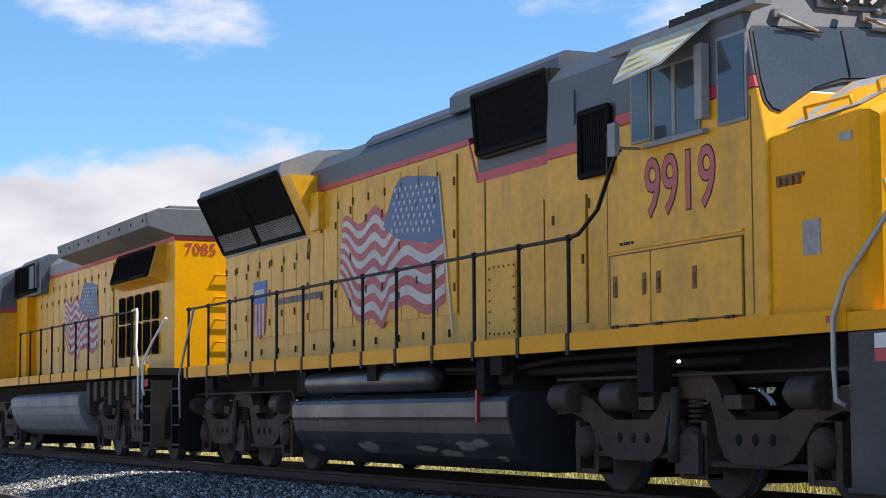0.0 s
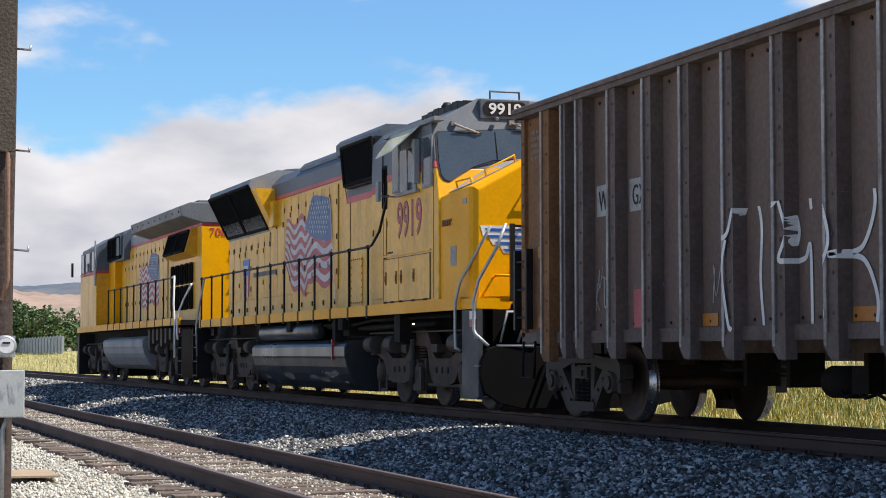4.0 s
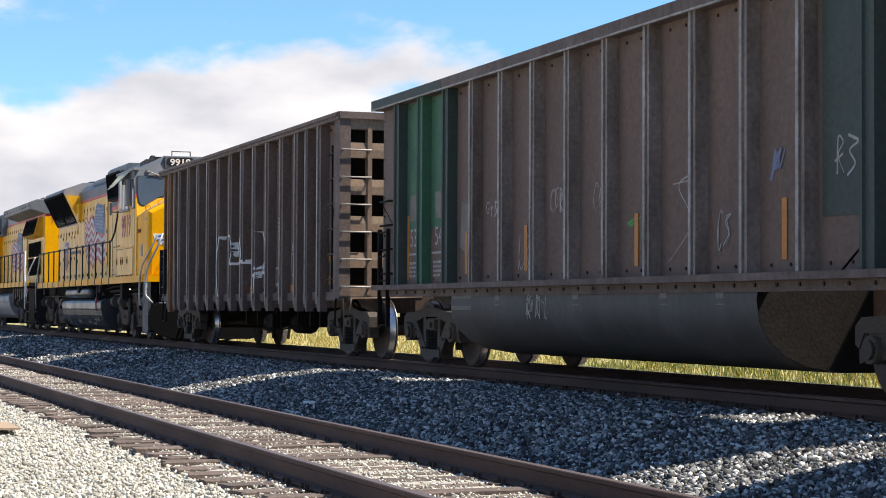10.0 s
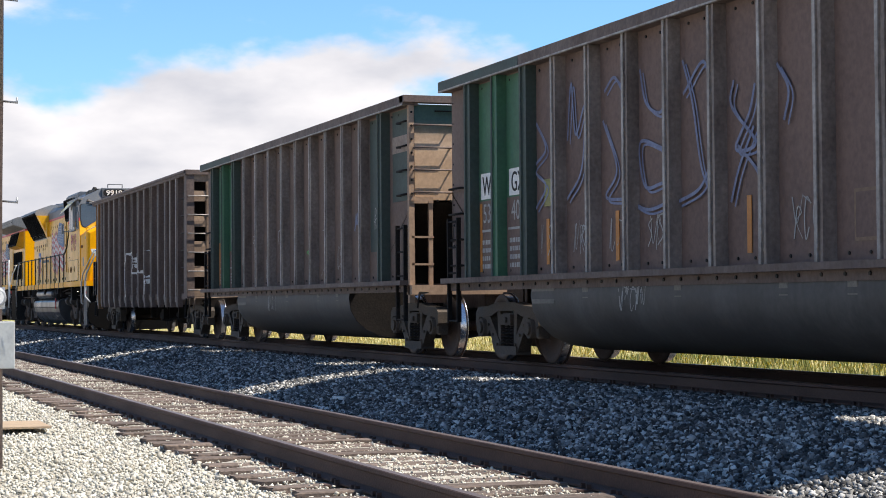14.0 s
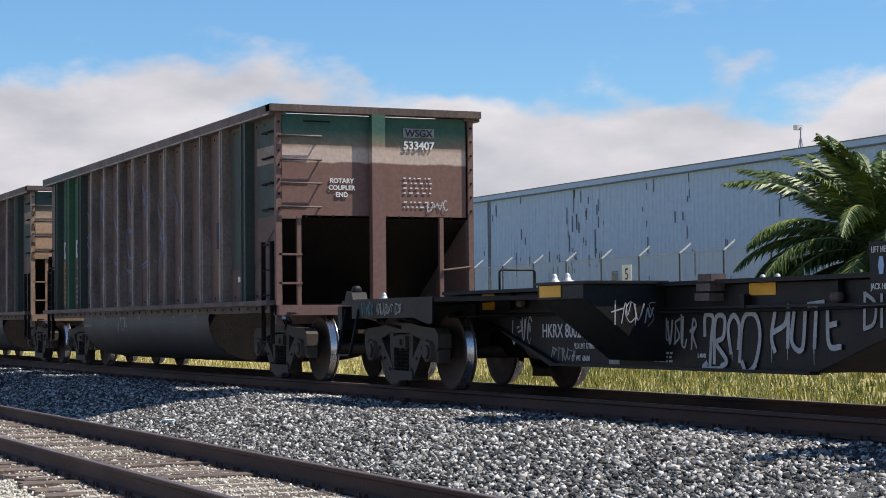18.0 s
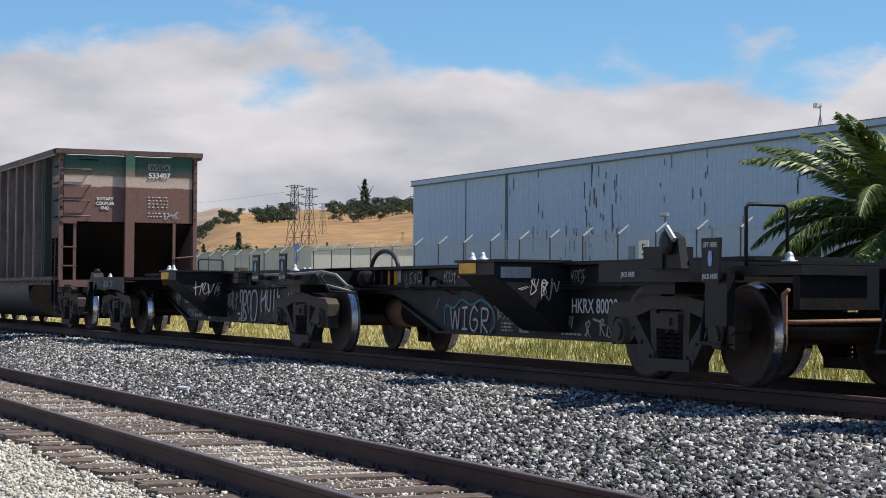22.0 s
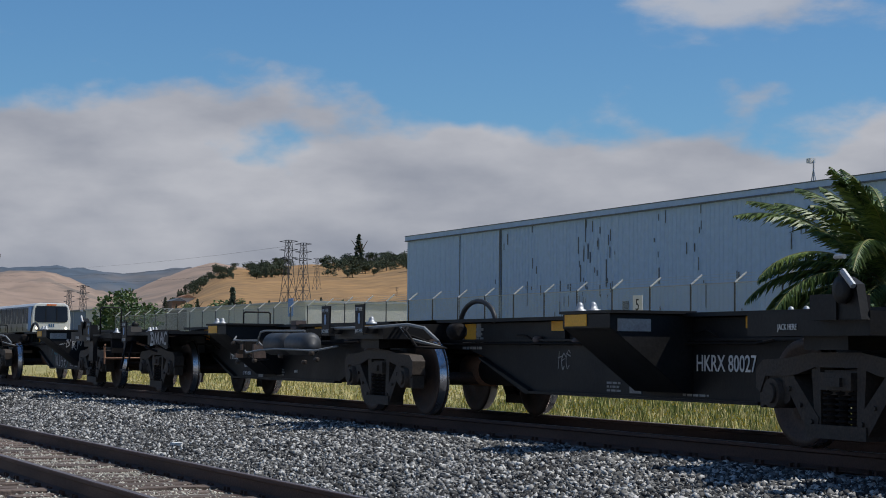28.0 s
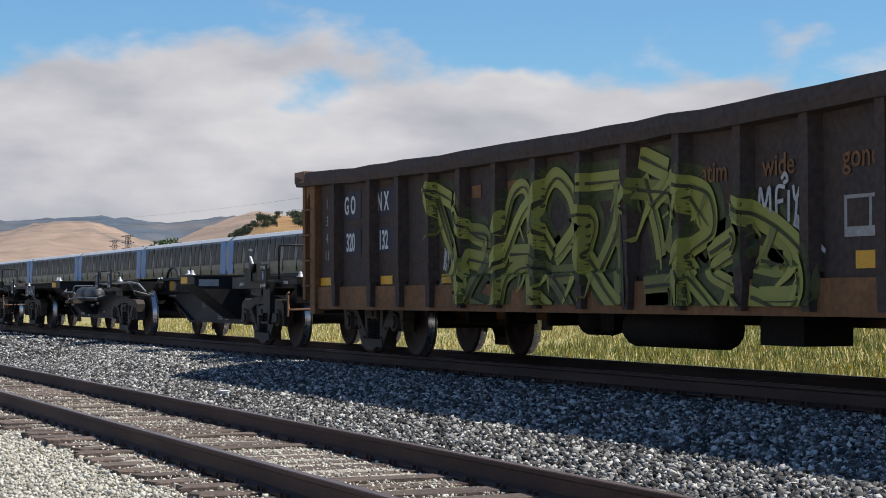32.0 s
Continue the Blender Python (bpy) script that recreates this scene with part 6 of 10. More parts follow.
def extras_a(g, c0, c1, c2):
    y = -SPINE - 0.004
    scrawl(g, c0 - 0.75, c0 - 0.35, 0.9, 1.06, -1.304, M_TEAL, 0.022, 100, 5)
    scrawl(g, c0 - 0.25, c0 + 0.55, 0.9, 1.04, -1.304, M_DIM, 0.022, 104, 7)
    scrawl(g, c1 - 9.2, c1 - 8.68, 0.55, 0.86, y, M_SPRAY, 0.026, 101, 4)
    scrawl(g, c1 - 8.2, c1 - 7.6, 0.36, 0.52, y, M_DIM, 0.018, 105, 5)
    scrawl(g, c1 - 5.9, c1 - 5.15, 0.52, 0.85, y, M_DIM, 0.03, 103, 5)
    # sprayed capitals with drips
    caps = ([(0.0, 0.66), (0.02, 0.86), (0.16, 0.84), (0.13, 0.64), (0.1, 0.36)], [(0.16, 0.40), (0.2, 0.82), (0.36, 0.84), (0.34, 0.66), (0.22, 0.6), (0.4, 0.44), (0.3, 0.38)],
            [(0.46, 0.5), (0.42, 0.74), (0.52, 0.86), (0.62, 0.76), (0.6, 0.54)], [(0.6, 0.42), (0.68, 0.82), (0.88, 0.86), (0.96, 0.68), (0.88, 0.42), (0.74, 0.34), (0.66, 0.44)],
            [(1.2, 0.9), (1.14, 0.66), (1.2, 0.52)], [(1.16, 0.7), (1.36, 0.78), (1.42, 0.94), (1.4, 0.56)], [(1.5, 0.9), (1.46, 0.62), (1.62, 0.56), (1.68, 0.9)],
            [(1.7, 0.94), (1.96, 0.96)], [(1.84, 0.95), (1.8, 0.56)], [(2.0, 0.92), (2.02, 0.6), (2.2, 0.58)], [(2.0, 0.76), (2.14, 0.78)], [(0.06, 0.42), (0.0, 0.36), (0.3, 0.36)])
    bm = B()
    for k, c in enumerate(caps):
        ribbon(bm, curve([(c1 - 5.0 + p, q - 0.02) for p, q in c], 7), 0.05, y - 0.0012 * k)
    piece("painted_scrawl", bm, M_SPRAY, g, "white spray-painted capitals")
    bm = B()
    for p, q, l in ((0.12, 0.5, 0.1), (0.5, 0.5, 0.08), (0.9, 0.42, 0.06), (1.15, 0.55, 0.14), (1.4, 0.56, 0.12), (1.8, 0.56, 0.16)):
        ribbon(bm, [(c1 - 5.0 + p, q), (c1 - 5.0 + p, q - l)], 0.014, y - 0.016, taper=True)
    piece("paint_drip", bm, M_SPRAY, g)["kind"] = "stuff"
    bm = B()   # four capitals on the rising part of the sill
    for k, c in enumerate(([(0, 0.72), (0.02, 1.04)], [(0.02, 1.03), (0.16, 0.94), (0.14, 0.78), (0, 0.73)], [(0.24, 0.74), (0.25, 1.04)], [(0.34, 0.74), (0.35, 1.02), (0.48, 0.76), (0.5, 1.06)], [(0.6, 1.06), (0.58, 0.78), (0.72, 0.77)], [(0.6, 0.92), (0.7, 0.94)])):
        ribbon(bm, curve([(c1 - 2.5 + p, q - 0.02) for p, q in c], 6), 0.035, y - 0.0012 * k)
    piece("painted_scrawl", bm, M_SPRAY, g, "white spray-painted capitals")
    bm = B()
    ribbon(bm, curve([(c2 - 6.75, 0.42), (c2 - 6.72, 0.66), (c2 - 6.45, 0.64), (c2 - 6.2, 0.74), (c2 - 5.9, 0.68), (c2 - 5.6, 0.74), (c2 - 5.3, 0.64), (c2 - 5.22, 0.46), (c2 - 5.35, 0.35)], 7), 0.035, y)
    ribbon(bm, curve([(c2 - 7.0, 0.62), (c2 - 6.95, 0.72), (c2 - 6.88, 0.76)], 6), 0.035, y - 0.001)
    piece("painted_scrawl", bm, M_TEAL, g, "teal sprayed outline")
    bm = B()   # WIGR in round strokes
    for k, c in enumerate(([(0.0, 0.66), (0.08, 0.38), (0.16, 0.6), (0.24, 0.38), (0.3, 0.64)], [(0.36, 0.64), (0.54, 0.65)], [(0.45, 0.64), (0.44, 0.38)], [(0.36, 0.38), (0.54, 0.38)],
            [(0.84, 0.6), (0.74, 0.66), (0.64, 0.56), (0.64, 0.42), (0.76, 0.36), (0.86, 0.44), (0.84, 0.5), (0.74, 0.5)], [(0.94, 0.34), (0.96, 0.64)], [(0.96, 0.64), (1.14, 0.62), (1.12, 0.5), (0.98, 0.48), (1.16, 0.34)])):
        ribbon(bm, curve([(c2 - 6.56 + p, q) for p, q in c], 7), 0.03, y - 0.004 - 0.0012 * k)
    piece("painted_scrawl", bm, M_SPRAY, g, "white sprayed letters WIGR")
    scrawl(g, c2 - 8.1, c2 - 7.4, 0.9, 1.1, y, M_DIM, 0.016, 107, 5)
    scrawl(g, c2 - 6.8, c2 - 6.4, 0.94, 1.1, y, M_DIM, 0.016, 111, 5)
    scrawl(g, c2 - 5.3, c2 - 4.8, 0.5, 0.7, y, M_DIM, 0.016, 112, 5)
    scrawl(g, c2 - 3.3, c2 - 2.95, 0.92, 1.1, y, M_DIM, 0.016, 108, 5)
    scrawl(g, c2 - 3.5, c2 - 3.22, 0.44, 0.58, y, M_DIM, 0.016, 113, 4)
    scrawl(g, c2 - 2.95, c2 - 1.97, 0.35, 0.57, y, M_DIM, 0.032, 109, 6)
    scrawl(g, c2 - 1.9, c2 - 1.55, 0.52, 0.74, y, M_TEAL, 0.022, 110, 4)


def extras_b(g, c0, c1, c2):
    bm = B()   # BMAC in thick brush strokes
    for k, c in enumerate(([(0.06, 0.86), (0.10, 1.06)], [(0.02, 1.05), (0.2, 1.06), (0.22, 0.99), (0.1, 0.96)], [(0.1, 0.96), (0.25, 0.94), (0.24, 0.87), (0.04, 0.86)],
            [(0.32, 0.86), (0.38, 1.05), (0.47, 0.9), (0.58, 1.06), (0.6, 0.87)], [(0.66, 0.86), (0.8, 1.06), (0.86, 0.88)], [(0.68, 0.95), (0.88, 0.96)], [(1.12, 1.04), (1.02, 1.06), (0.95, 0.96), (0.98, 0.88), (1.12, 0.88)])):
        ribbon(bm, curve([(c0 + 0.30 + p, q) for p, q in c], 7), 0.045, -1.304 - 0.0012 * k)
    piece("painted_scrawl", bm, M_SPRAY, g, "white spray-painted letters BMAC")
    jack_plate(g, c0 - 0.95, -1.45, 1.1)
    bm = B()   # air reservoirs
    for x in (c1 - 3.68, c1 - 2.72):
        bm = B()
        lathe(bm, [(-0.44, 0.0), (-0.43, 0.09), (-0.39, 0.14), (-0.33, 0.16), (0.33, 0.16), (0.39, 0.14), (0.43, 0.09), (0.44, 0.0)], x, -1.15, 0.87, "x", 26)
        piece("air_tank", bm, M_DGREY, g, "dull dark grey air reservoir")
    def ln(name, pts, r, m):
        bm = B()
        pipe(bm, [(c1 + a, -b, z) for a, b, z in pts], r, 6)
        piece(name, bm, m, g)
    ln("air_line", [(-6.0, 1.0, 1.12), (-5.6, 1.25, 0.93), (-5.0, 1.3, 0.92), (-4.3, 1.3, 0.92), (-4.2, 1.25, 0.84)], 0.014, M_LGREY)
    ln("air_line", [(-5.2, 1.2, 0.78), (-4.6, 1.36, 0.74), (-4.0, 1.36, 0.78), (-3.2, 1.36, 0.80), (-1.6, 1.36, 0.78), (-0.9, 1.3, 0.84)], 0.014, M_LGREY)
    ln("air_line", [(-4.15, 1.35, 0.86), (-3.95, 1.36, 1.04), (-3.8, 1.34, 1.06), (-2.2, 1.3, 1.05)], 0.014, M_LGREY)
    ln("air_line", [(-5.1, 1.2, 0.66), (-4.7, 1.3, 0.70), (-4.4, 1.28, 0.62), (-4.0, 1.2, 0.64)], 0.012, M_UNDER)
    for k in range(7):
        bm = B()
        box(bm, c1 - 5.6 + 0.15 * k, c1 - 5.53 + 0.15 * k, -1.24, -1.05, 0.66 + 0.06 * (k % 3), 0.73 + 0.07 * (k % 4))
        piece("valve_block", bm, M_UNDER if k % 2 else M_RIB, g)
    for q, z in ((-5.45, 0.88), (-5.2, 0.6), (-4.75, 0.74), (-4.4, 0.62), (-3.2, 0.7), (-1.9, 0.74), (-1.7, 0.66), (-2.2, 0.62)):
        bm = B()
        lathe(bm, [(-0.06, 0.012), (-0.05, 0.032), (0.02, 0.032), (0.03, 0.018), (0.06, 0.018)], c1 + q, -1.3, z, "x", 10)
        piece("valve", bm, M_TRUCK, g)
    for q in (-3.95, -3.4, -3.0, -2.45):   # straps that carry the reservoirs
        bm = B()
        box(bm, c1 + q - 0.02, c1 + q + 0.02, -1.18, -SPINE, 0.99, 1.08)
        piece("tank_strap", bm, M_BLACK, g)
    letters(g, "SPECIAL", c2 + 2.0, -1.33, 0.99, 0.07, M_WHITE, squash=0.9)
    bars("data_lettering", g, c1 + 1.15, c1 + 1.75, 0.80, 1.08, 5, -SPINE - 0.003, M_DIM, 77)
    scrawl(g, c2 - 6.2, c2 - 5.9, 0.6, 0.8, -SPINE - 0.004, M_DIM, 0.02, 121, 4)


build_platform_car((40.5, 51.42, 61.8), "HKRX 80029", 5, extras_a)
build_platform_car((66.75, 77.4, 87.3), "HKRX 80027", 8, extras_b)


# ---------------------------------------------------------------- the dark gondola with olive lettering
def build_gondola_c():
    g = car("mill_gondola", "dark rusty mill gondola covered in olive green graffiti", "freight car", 90.6)
    x0, x1 = 90.62, 108.3
    zt, zb = 2.40, 0.68
    yi, yo = 1.42, 1.55
    rng = random.Random(17)
    bm = B()
    for s in (-1, 1):
        box(bm, x0 + 0.5, x1 - 0.3, min(s * yi, s * (yi - 0.02)), max(s * yi, s * (yi - 0.02)), zb, zt)
    box(bm, x0 + 0.55, x0 + 0.6, -yi, yi, zb, zt)
    box(bm, x1 - 0.4, x1 - 0.35, -yi, yi, zb, zt)
    box(bm, x0 + 0.6, x1 - 0.4, -yi + 0.03, yi - 0.03, zb + 0.15, zb + 0.19)
    piece("body_sheet", bm, M_CAR3, g)
    # battered top chord that bows along its length
    for s in (-1, 1):
        bm = B()
        prev = None
        for k in range(30):
            x = x0 + (x1 - x0) * k / 29
            q = (x - x0) / (x1 - x0)
            z = 2.56 - 0.42 * q * (1 - q) - 0.03 * q + rng.uniform(-0.012, 0.012)
            yy = s * (1.58 + rng.uniform(-0.02, 0.02))
            ring = [bm.verts.new(p) for p in ((x, yy, z), (x, s * 1.36, z), (x, s * 1.36, z - 0.2), (x, yy, z - 0.19), (x, yy + s * 0.02, z - 0.1))]
            if prev:
                for i in range(5):
                    bm.faces.new((prev[i], prev[(i + 1) % 5], ring[(i + 1) % 5], ring[i]))
            else:
                bm.faces.new(ring)
            prev = ring
        bm.faces.new(prev)
        piece("top_chord", bm, M_CAR3, g, "battered dark top chord")
    bm = B()
    for s in (-1, 1):
        box(bm, x0 + 0.45, x1 - 0.3, min(s * 1.40, s * 1.47), max(s * 1.40, s * 1.47), zb - 0.06, zb + 0.25)
    box(bm, x0 + 0.2, x1 - 0.2, -0.22, 0.22, 0.5, 0.95)
    piece("side_sill", bm, M_OCHRE, g, "orange-brown rusty lower sill")
    xs = [92.0, 93.41, 94.46, 95.47, 96.44, 97.46, 98.49, 99.55, 100.55, 101.56, 102.62, 103.66, 104.7, 105.75, 106.8]
    for i, x in enumerate(xs):
        for s in (-1, 1):
            bm = B()
            ya, yb = sorted((s * (yi - 0.01), s * yo))
            prism(bm, [(x, s * (yi - 0.01)), (x + 0.03, s * yo), (x + 0.16, s * yo), (x + 0.19, s * (yi - 0.01))], zb + 0.3, 2.40, "z")
            prism(bm, [(x + 0.02, zb + 0.3), (x + 0.17, zb + 0.3), (x + 0.15, zb - 0.02), (x + 0.04, zb - 0.02)], *sorted((s * (yo - 0.01), s * 1.44)))
            piece("side_post", bm, M_CAR3, g)
    # leading end with ladder, ochre
    bm = B()
    for s in (-1, 1):
        box(bm, x0 + 0.42, x0 + 0.62, min(s * 1.38, s * 1.52), max(s * 1.38, s * 1.52), 0.55, 2.4)
        box(bm, x0 + 0.02, x0 + 0.14, min(s * 1.3, s * 1.5), max(s * 1.3, s * 1.5), 0.75, 2.4)
    box(bm, x0 + 0.02, x0 + 0.12, -1.4, 1.4, 0.72, 1.0)
    prism(bm, [(x0 + 0.02, 2.4), (x0 + 0.42, 2.4), (x0 + 0.2, 2.2), (x0 + 0.02, 1.9)], -1.48, -1.42)
    box(bm, x0 + 0.1, x0 + 0.5, -1.40, -1.36, 0.8, 2.42)
    piece("end_frame", bm, M_OCHRE, g, "rusty ochre end frame")
    bm = B()
    box(bm, x0 - 0.05, x0 + 0.4, -1.6, 1.6, 2.42, 2.58)
    piece("end_cap", bm, M_RUSTY, g)
    bm = B()
    for k in range(5):
        rod(bm, (x0 + 0.12, -1.54, 0.95 + 0.36 * k), (x0 + 0.5, -1.54, 0.95 + 0.36 * k), 0.014, 6)
        rod(bm, (x0 + 0.12, -1.54, 0.95 + 0.36 * k), (x0 + 0.12, -1.46, 0.95 + 0.36 * k), 0.014, 6)
    piece("ladder", bm, M_OCHRE, g)
    panel("corner_sheet", g, x0 + 0.64, x0 + 1.3, 1.0, 2.36, -yi - 0.003, M_CAR3)
    for xa, xb in ((91.1, 91.85), (93.68, 94.1), (95.76, 96.2)):
        panel("reflector", g, xa, xb, 0.95, 1.06, -yi - 0.004, M_AMBER)
    for x, p, q in ((92.5, "G O", "320"), (93.77, "N X", "132")):
        panel("mark_panel", g, x - 0.28, x + 0.42, 1.84, 2.2, -yi - 0.003, M_DIMNAVY)
        panel("mark_panel", g, x - 0.28, x + 0.42, 1.36, 1.7, -yi - 0.003, M_DIMNAVY)
        letters(g, p, x, -yi - 0.014, 1.91, 0.34, M_WHITE, squash=0.72, bold=0.02)
        letters(g, q, x + 0.02, -yi - 0.014, 1.41, 0.34, M_WHITE, squash=0.68, bold=0.02)
    for k, tx in enumerate(("1", "3", "4", "11")):
        letters(g, tx, x0 + 0.92, -yi - 0.012, 2.02 - 0.24 * k, 0.2, M_DIM, name="chalk_mark")
    scrawl(g, 95.8, 96.15, 1.08, 1.38, -yi - 0.006, M_SPRAY, 0.03, 131, 4)
    # faint orange words along the top
    for x, w in ((96.7, 0.25), (97.7, 0.5), (98.75, 0.4)):
        panel("faded_letter_patch", g, x, x + w, 1.92, 2.06, -yi - 0.005, M_OCHRE)
    for tx, x in (("atim", 102.15), ("wide", 103.2), ("gondola", 104.55)):
        letters(g, tx, x, -yi - 0.012, 1.8, 0.26, M_OCHRE, squash=1.0, bold=0.012, label="faded orange lettering")
    # olive lettering over sheet, posts and sill alike
    rr = random.Random(44)
    def skin(x, z):
        d = yi if z > zb + 0.35 else 1.47
        for q in xs:
            if q - 0.004 < x < q + 0.194:
                if z > zb + 0.3:
                    d = max(d, yi + (yo - yi) * max(0.0, min(1.0, (x - q) / 0.03, (q + 0.19 - x) / 0.03)))
                elif q + 0.02 < x < q + 0.17:
                    d = yo
        return -d
    wild = (
        [[(95.51, 2.11), (95.85, 1.63), (96.17, 1.28)], [(95.56, 2.08), (96.11, 1.92)], [(95.68, 1.98), (96.27, 1.21), (96.42, 0.83)]],
        [[(96.22, 2.01), (96.65, 1.55), (97.29, 1.41)], [(96.17, 1.88), (96.46, 1.31), (96.61, 0.80)], [(96.65, 1.54), (97.14, 1.46), (96.99, 1.11)], [(96.61, 1.23), (97.36, 1.15)], [(96.48, 0.64), (96.92, 0.99), (97.44, 1.34)], [(96.76, 0.68), (97.39, 0.57)]],
        [[(97.58, 1.49), (97.87, 1.92), (98.23, 1.92), (98.34, 1.32)], [(97.51, 1.10), (98.00, 1.61), (98.27, 1.79)], [(97.76, 1.26), (98.36, 1.26)], [(97.57, 0.61), (97.79, 1.02), (98.33, 1.08), (98.41, 0.58)]],
        [[(98.88, 1.24), (98.57, 1.54), (98.67, 1.87), (98.94, 2.03), (99.29, 1.84), (99.41, 1.51), (99.13, 1.30), (98.91, 1.19)], [(98.47, 1.14), (98.98, 0.97), (99.46, 0.59)], [(98.85, 1.01), (99.46, 1.02)], [(98.53, 0.80), (98.91, 0.63)]],
        [[(99.65, 1.93), (100.36, 1.93)], [(99.53, 1.61), (99.70, 1.61), (99.82, 1.49), (99.68, 1.18), (100.04, 0.96)], [(99.93, 1.06), (100.27, 1.42), (100.38, 1.73)], [(100.34, 1.89), (100.43, 1.27), (100.47, 0.61)], [(99.70, 1.17), (100.15, 0.84), (100.54, 0.60)]],
        [[(100.78, 2.12), (101.33, 1.95)], [(100.86, 1.92), (101.11, 1.45), (101.20, 1.15)], [(100.70, 1.82), (101.50, 1.68), (101.35, 1.19)], [(100.95, 0.89), (101.49, 0.89), (101.49, 0.65), (100.94, 0.61)], [(100.99, 1.65), (101.45, 1.87)]],
        [[(101.60, 1.82), (102.04, 1.69), (102.10, 1.37), (101.70, 1.18), (101.87, 0.94)], [(101.69, 1.70), (102.04, 1.42)], [(101.64, 1.04), (101.77, 0.70)]],
        [[(102.05, 1.18), (102.58, 1.34), (102.62, 1.21), (102.16, 1.03), (102.53, 0.88)], [(101.73, 0.98), (102.33, 0.61)]],
        [[(102.63, 1.55), (103.15, 1.37), (103.58, 1.10), (103.61, 0.79), (102.99, 0.75)], [(102.82, 0.79), (103.38, 0.69), (103.69, 0.95)], [(102.91, 1.10), (103.31, 1.06), (103.07, 1.24)]],
    )
    for letter in wild:
        bm = B()   # dark ground under the letter
        lift = 0.004
        for st in letter:
            daub(bm, curve(st, 22), 0.40, skin, lift)
            lift += 0.0008
        piece("letter_ground", bm, M_DEEPGREEN, g)["kind"] = "stuff"
        bm = B()
        lift = 0.024
        tone = rr.uniform(0.15, 0.21)
        for st in letter:
            c = curve(st, 22)
            daub(bm, c, tone * rr.uniform(0.85, 1.25), skin, lift)
            lift += 0.0016
        x, z = letter[0][0]
        for k in range(7):   # spikes trailing off under the letter
            px, pz = rr.choice(rr.choice(letter))
            e = rr.uniform(-0.35, 0.35)
            daub(bm, curve([(px, pz), (px + e * 0.4, max(0.64, pz - rr.uniform(0.05, 0.15))), (px + e, max(0.63, pz - rr.uniform(0.15, 0.4)))], 14), rr.uniform(0.05, 0.14), skin, lift, True)
            lift += 0.0012
        piece("graffiti_letter", bm, M_LIME, g, "olive green wild-style sprayed letter")["kind"] = "stuff"
        bm = B()
        lift += 0.001
        for st in letter:
            c = curve(st, 22)
            daub(bm, [(x + 0.05, z - 0.015) for x, z in c], 0.035, skin, lift, True)
            lift += 0.0012
        piece("letter_shading", bm, M_LIME2, g)["kind"] = "stuff"
    bm = B()
    for k, c in enumerate(([(0.0, 1.46), (0.03, 1.70), (0.10, 1.54), (0.18, 1.70), (0.2, 1.48)], [(0.28, 1.42), (0.29, 1.68), (0.42, 1.69)], [(0.28, 1.57), (0.39, 1.58)], [(0.47, 1.66), (0.47, 1.40)], [(0.36, 1.76), (0.42, 1.80), (0.46, 1.75), (0.4, 1.72)], [(0.54, 1.70), (0.58, 1.58), (0.66, 1.70)], [(0.6, 1.60), (0.57, 1.36)])):
        ribbon(bm, curve([(102.9 + a, b) for a, b in c], 6), 0.035, -yi - 0.02 - 0.001 * k)
    ribbon(bm, [(103.45, 1.42), (103.6, 1.34), (103.9, 1.14)], 0.12, -yi - 0.021, taper=True)
    piece("painted_scrawl", bm, M_SPRAY, g, "dripping white sprayed tag")
    panel("wheel_panel", g, 104.15, 104.85, 1.25, 1.58, -yi - 0.004, M_DIM)
    panel("wheel_panel", g, 104.2, 104.48, 1.33, 1.55, -yi - 0.012, M_CAR3)
    panel("wheel_panel", g, 104.53, 104.8, 1.33, 1.55, -yi - 0.012, M_CAR3)
    panel("reflector", g, 104.3, 104.9, 1.0, 1.14, -yi - 0.004, M_AMBER)
    brake_gear(g, 94.5, 103.5, 12)
    bm = B()
    lathe(bm, [(-0.9, 0.1), (-0.85, 0.2), (0.85, 0.2), (0.9, 0.1)], 100.6, -0.9, 0.48, "x", 14)
    box(bm, 102.2, 102.9, -1.0, -0.5, 0.35, 0.65)
    piece("brake_reservoir", bm, M_UNDER, g)
    for x in (92.45, 106.3):
        freight_truck(g, x)
    coupler(g, x0 + 0.05, -1, 0.8)
    coupler(g, x1 - 0.2, 1, 0.8)


build_gondola_c()

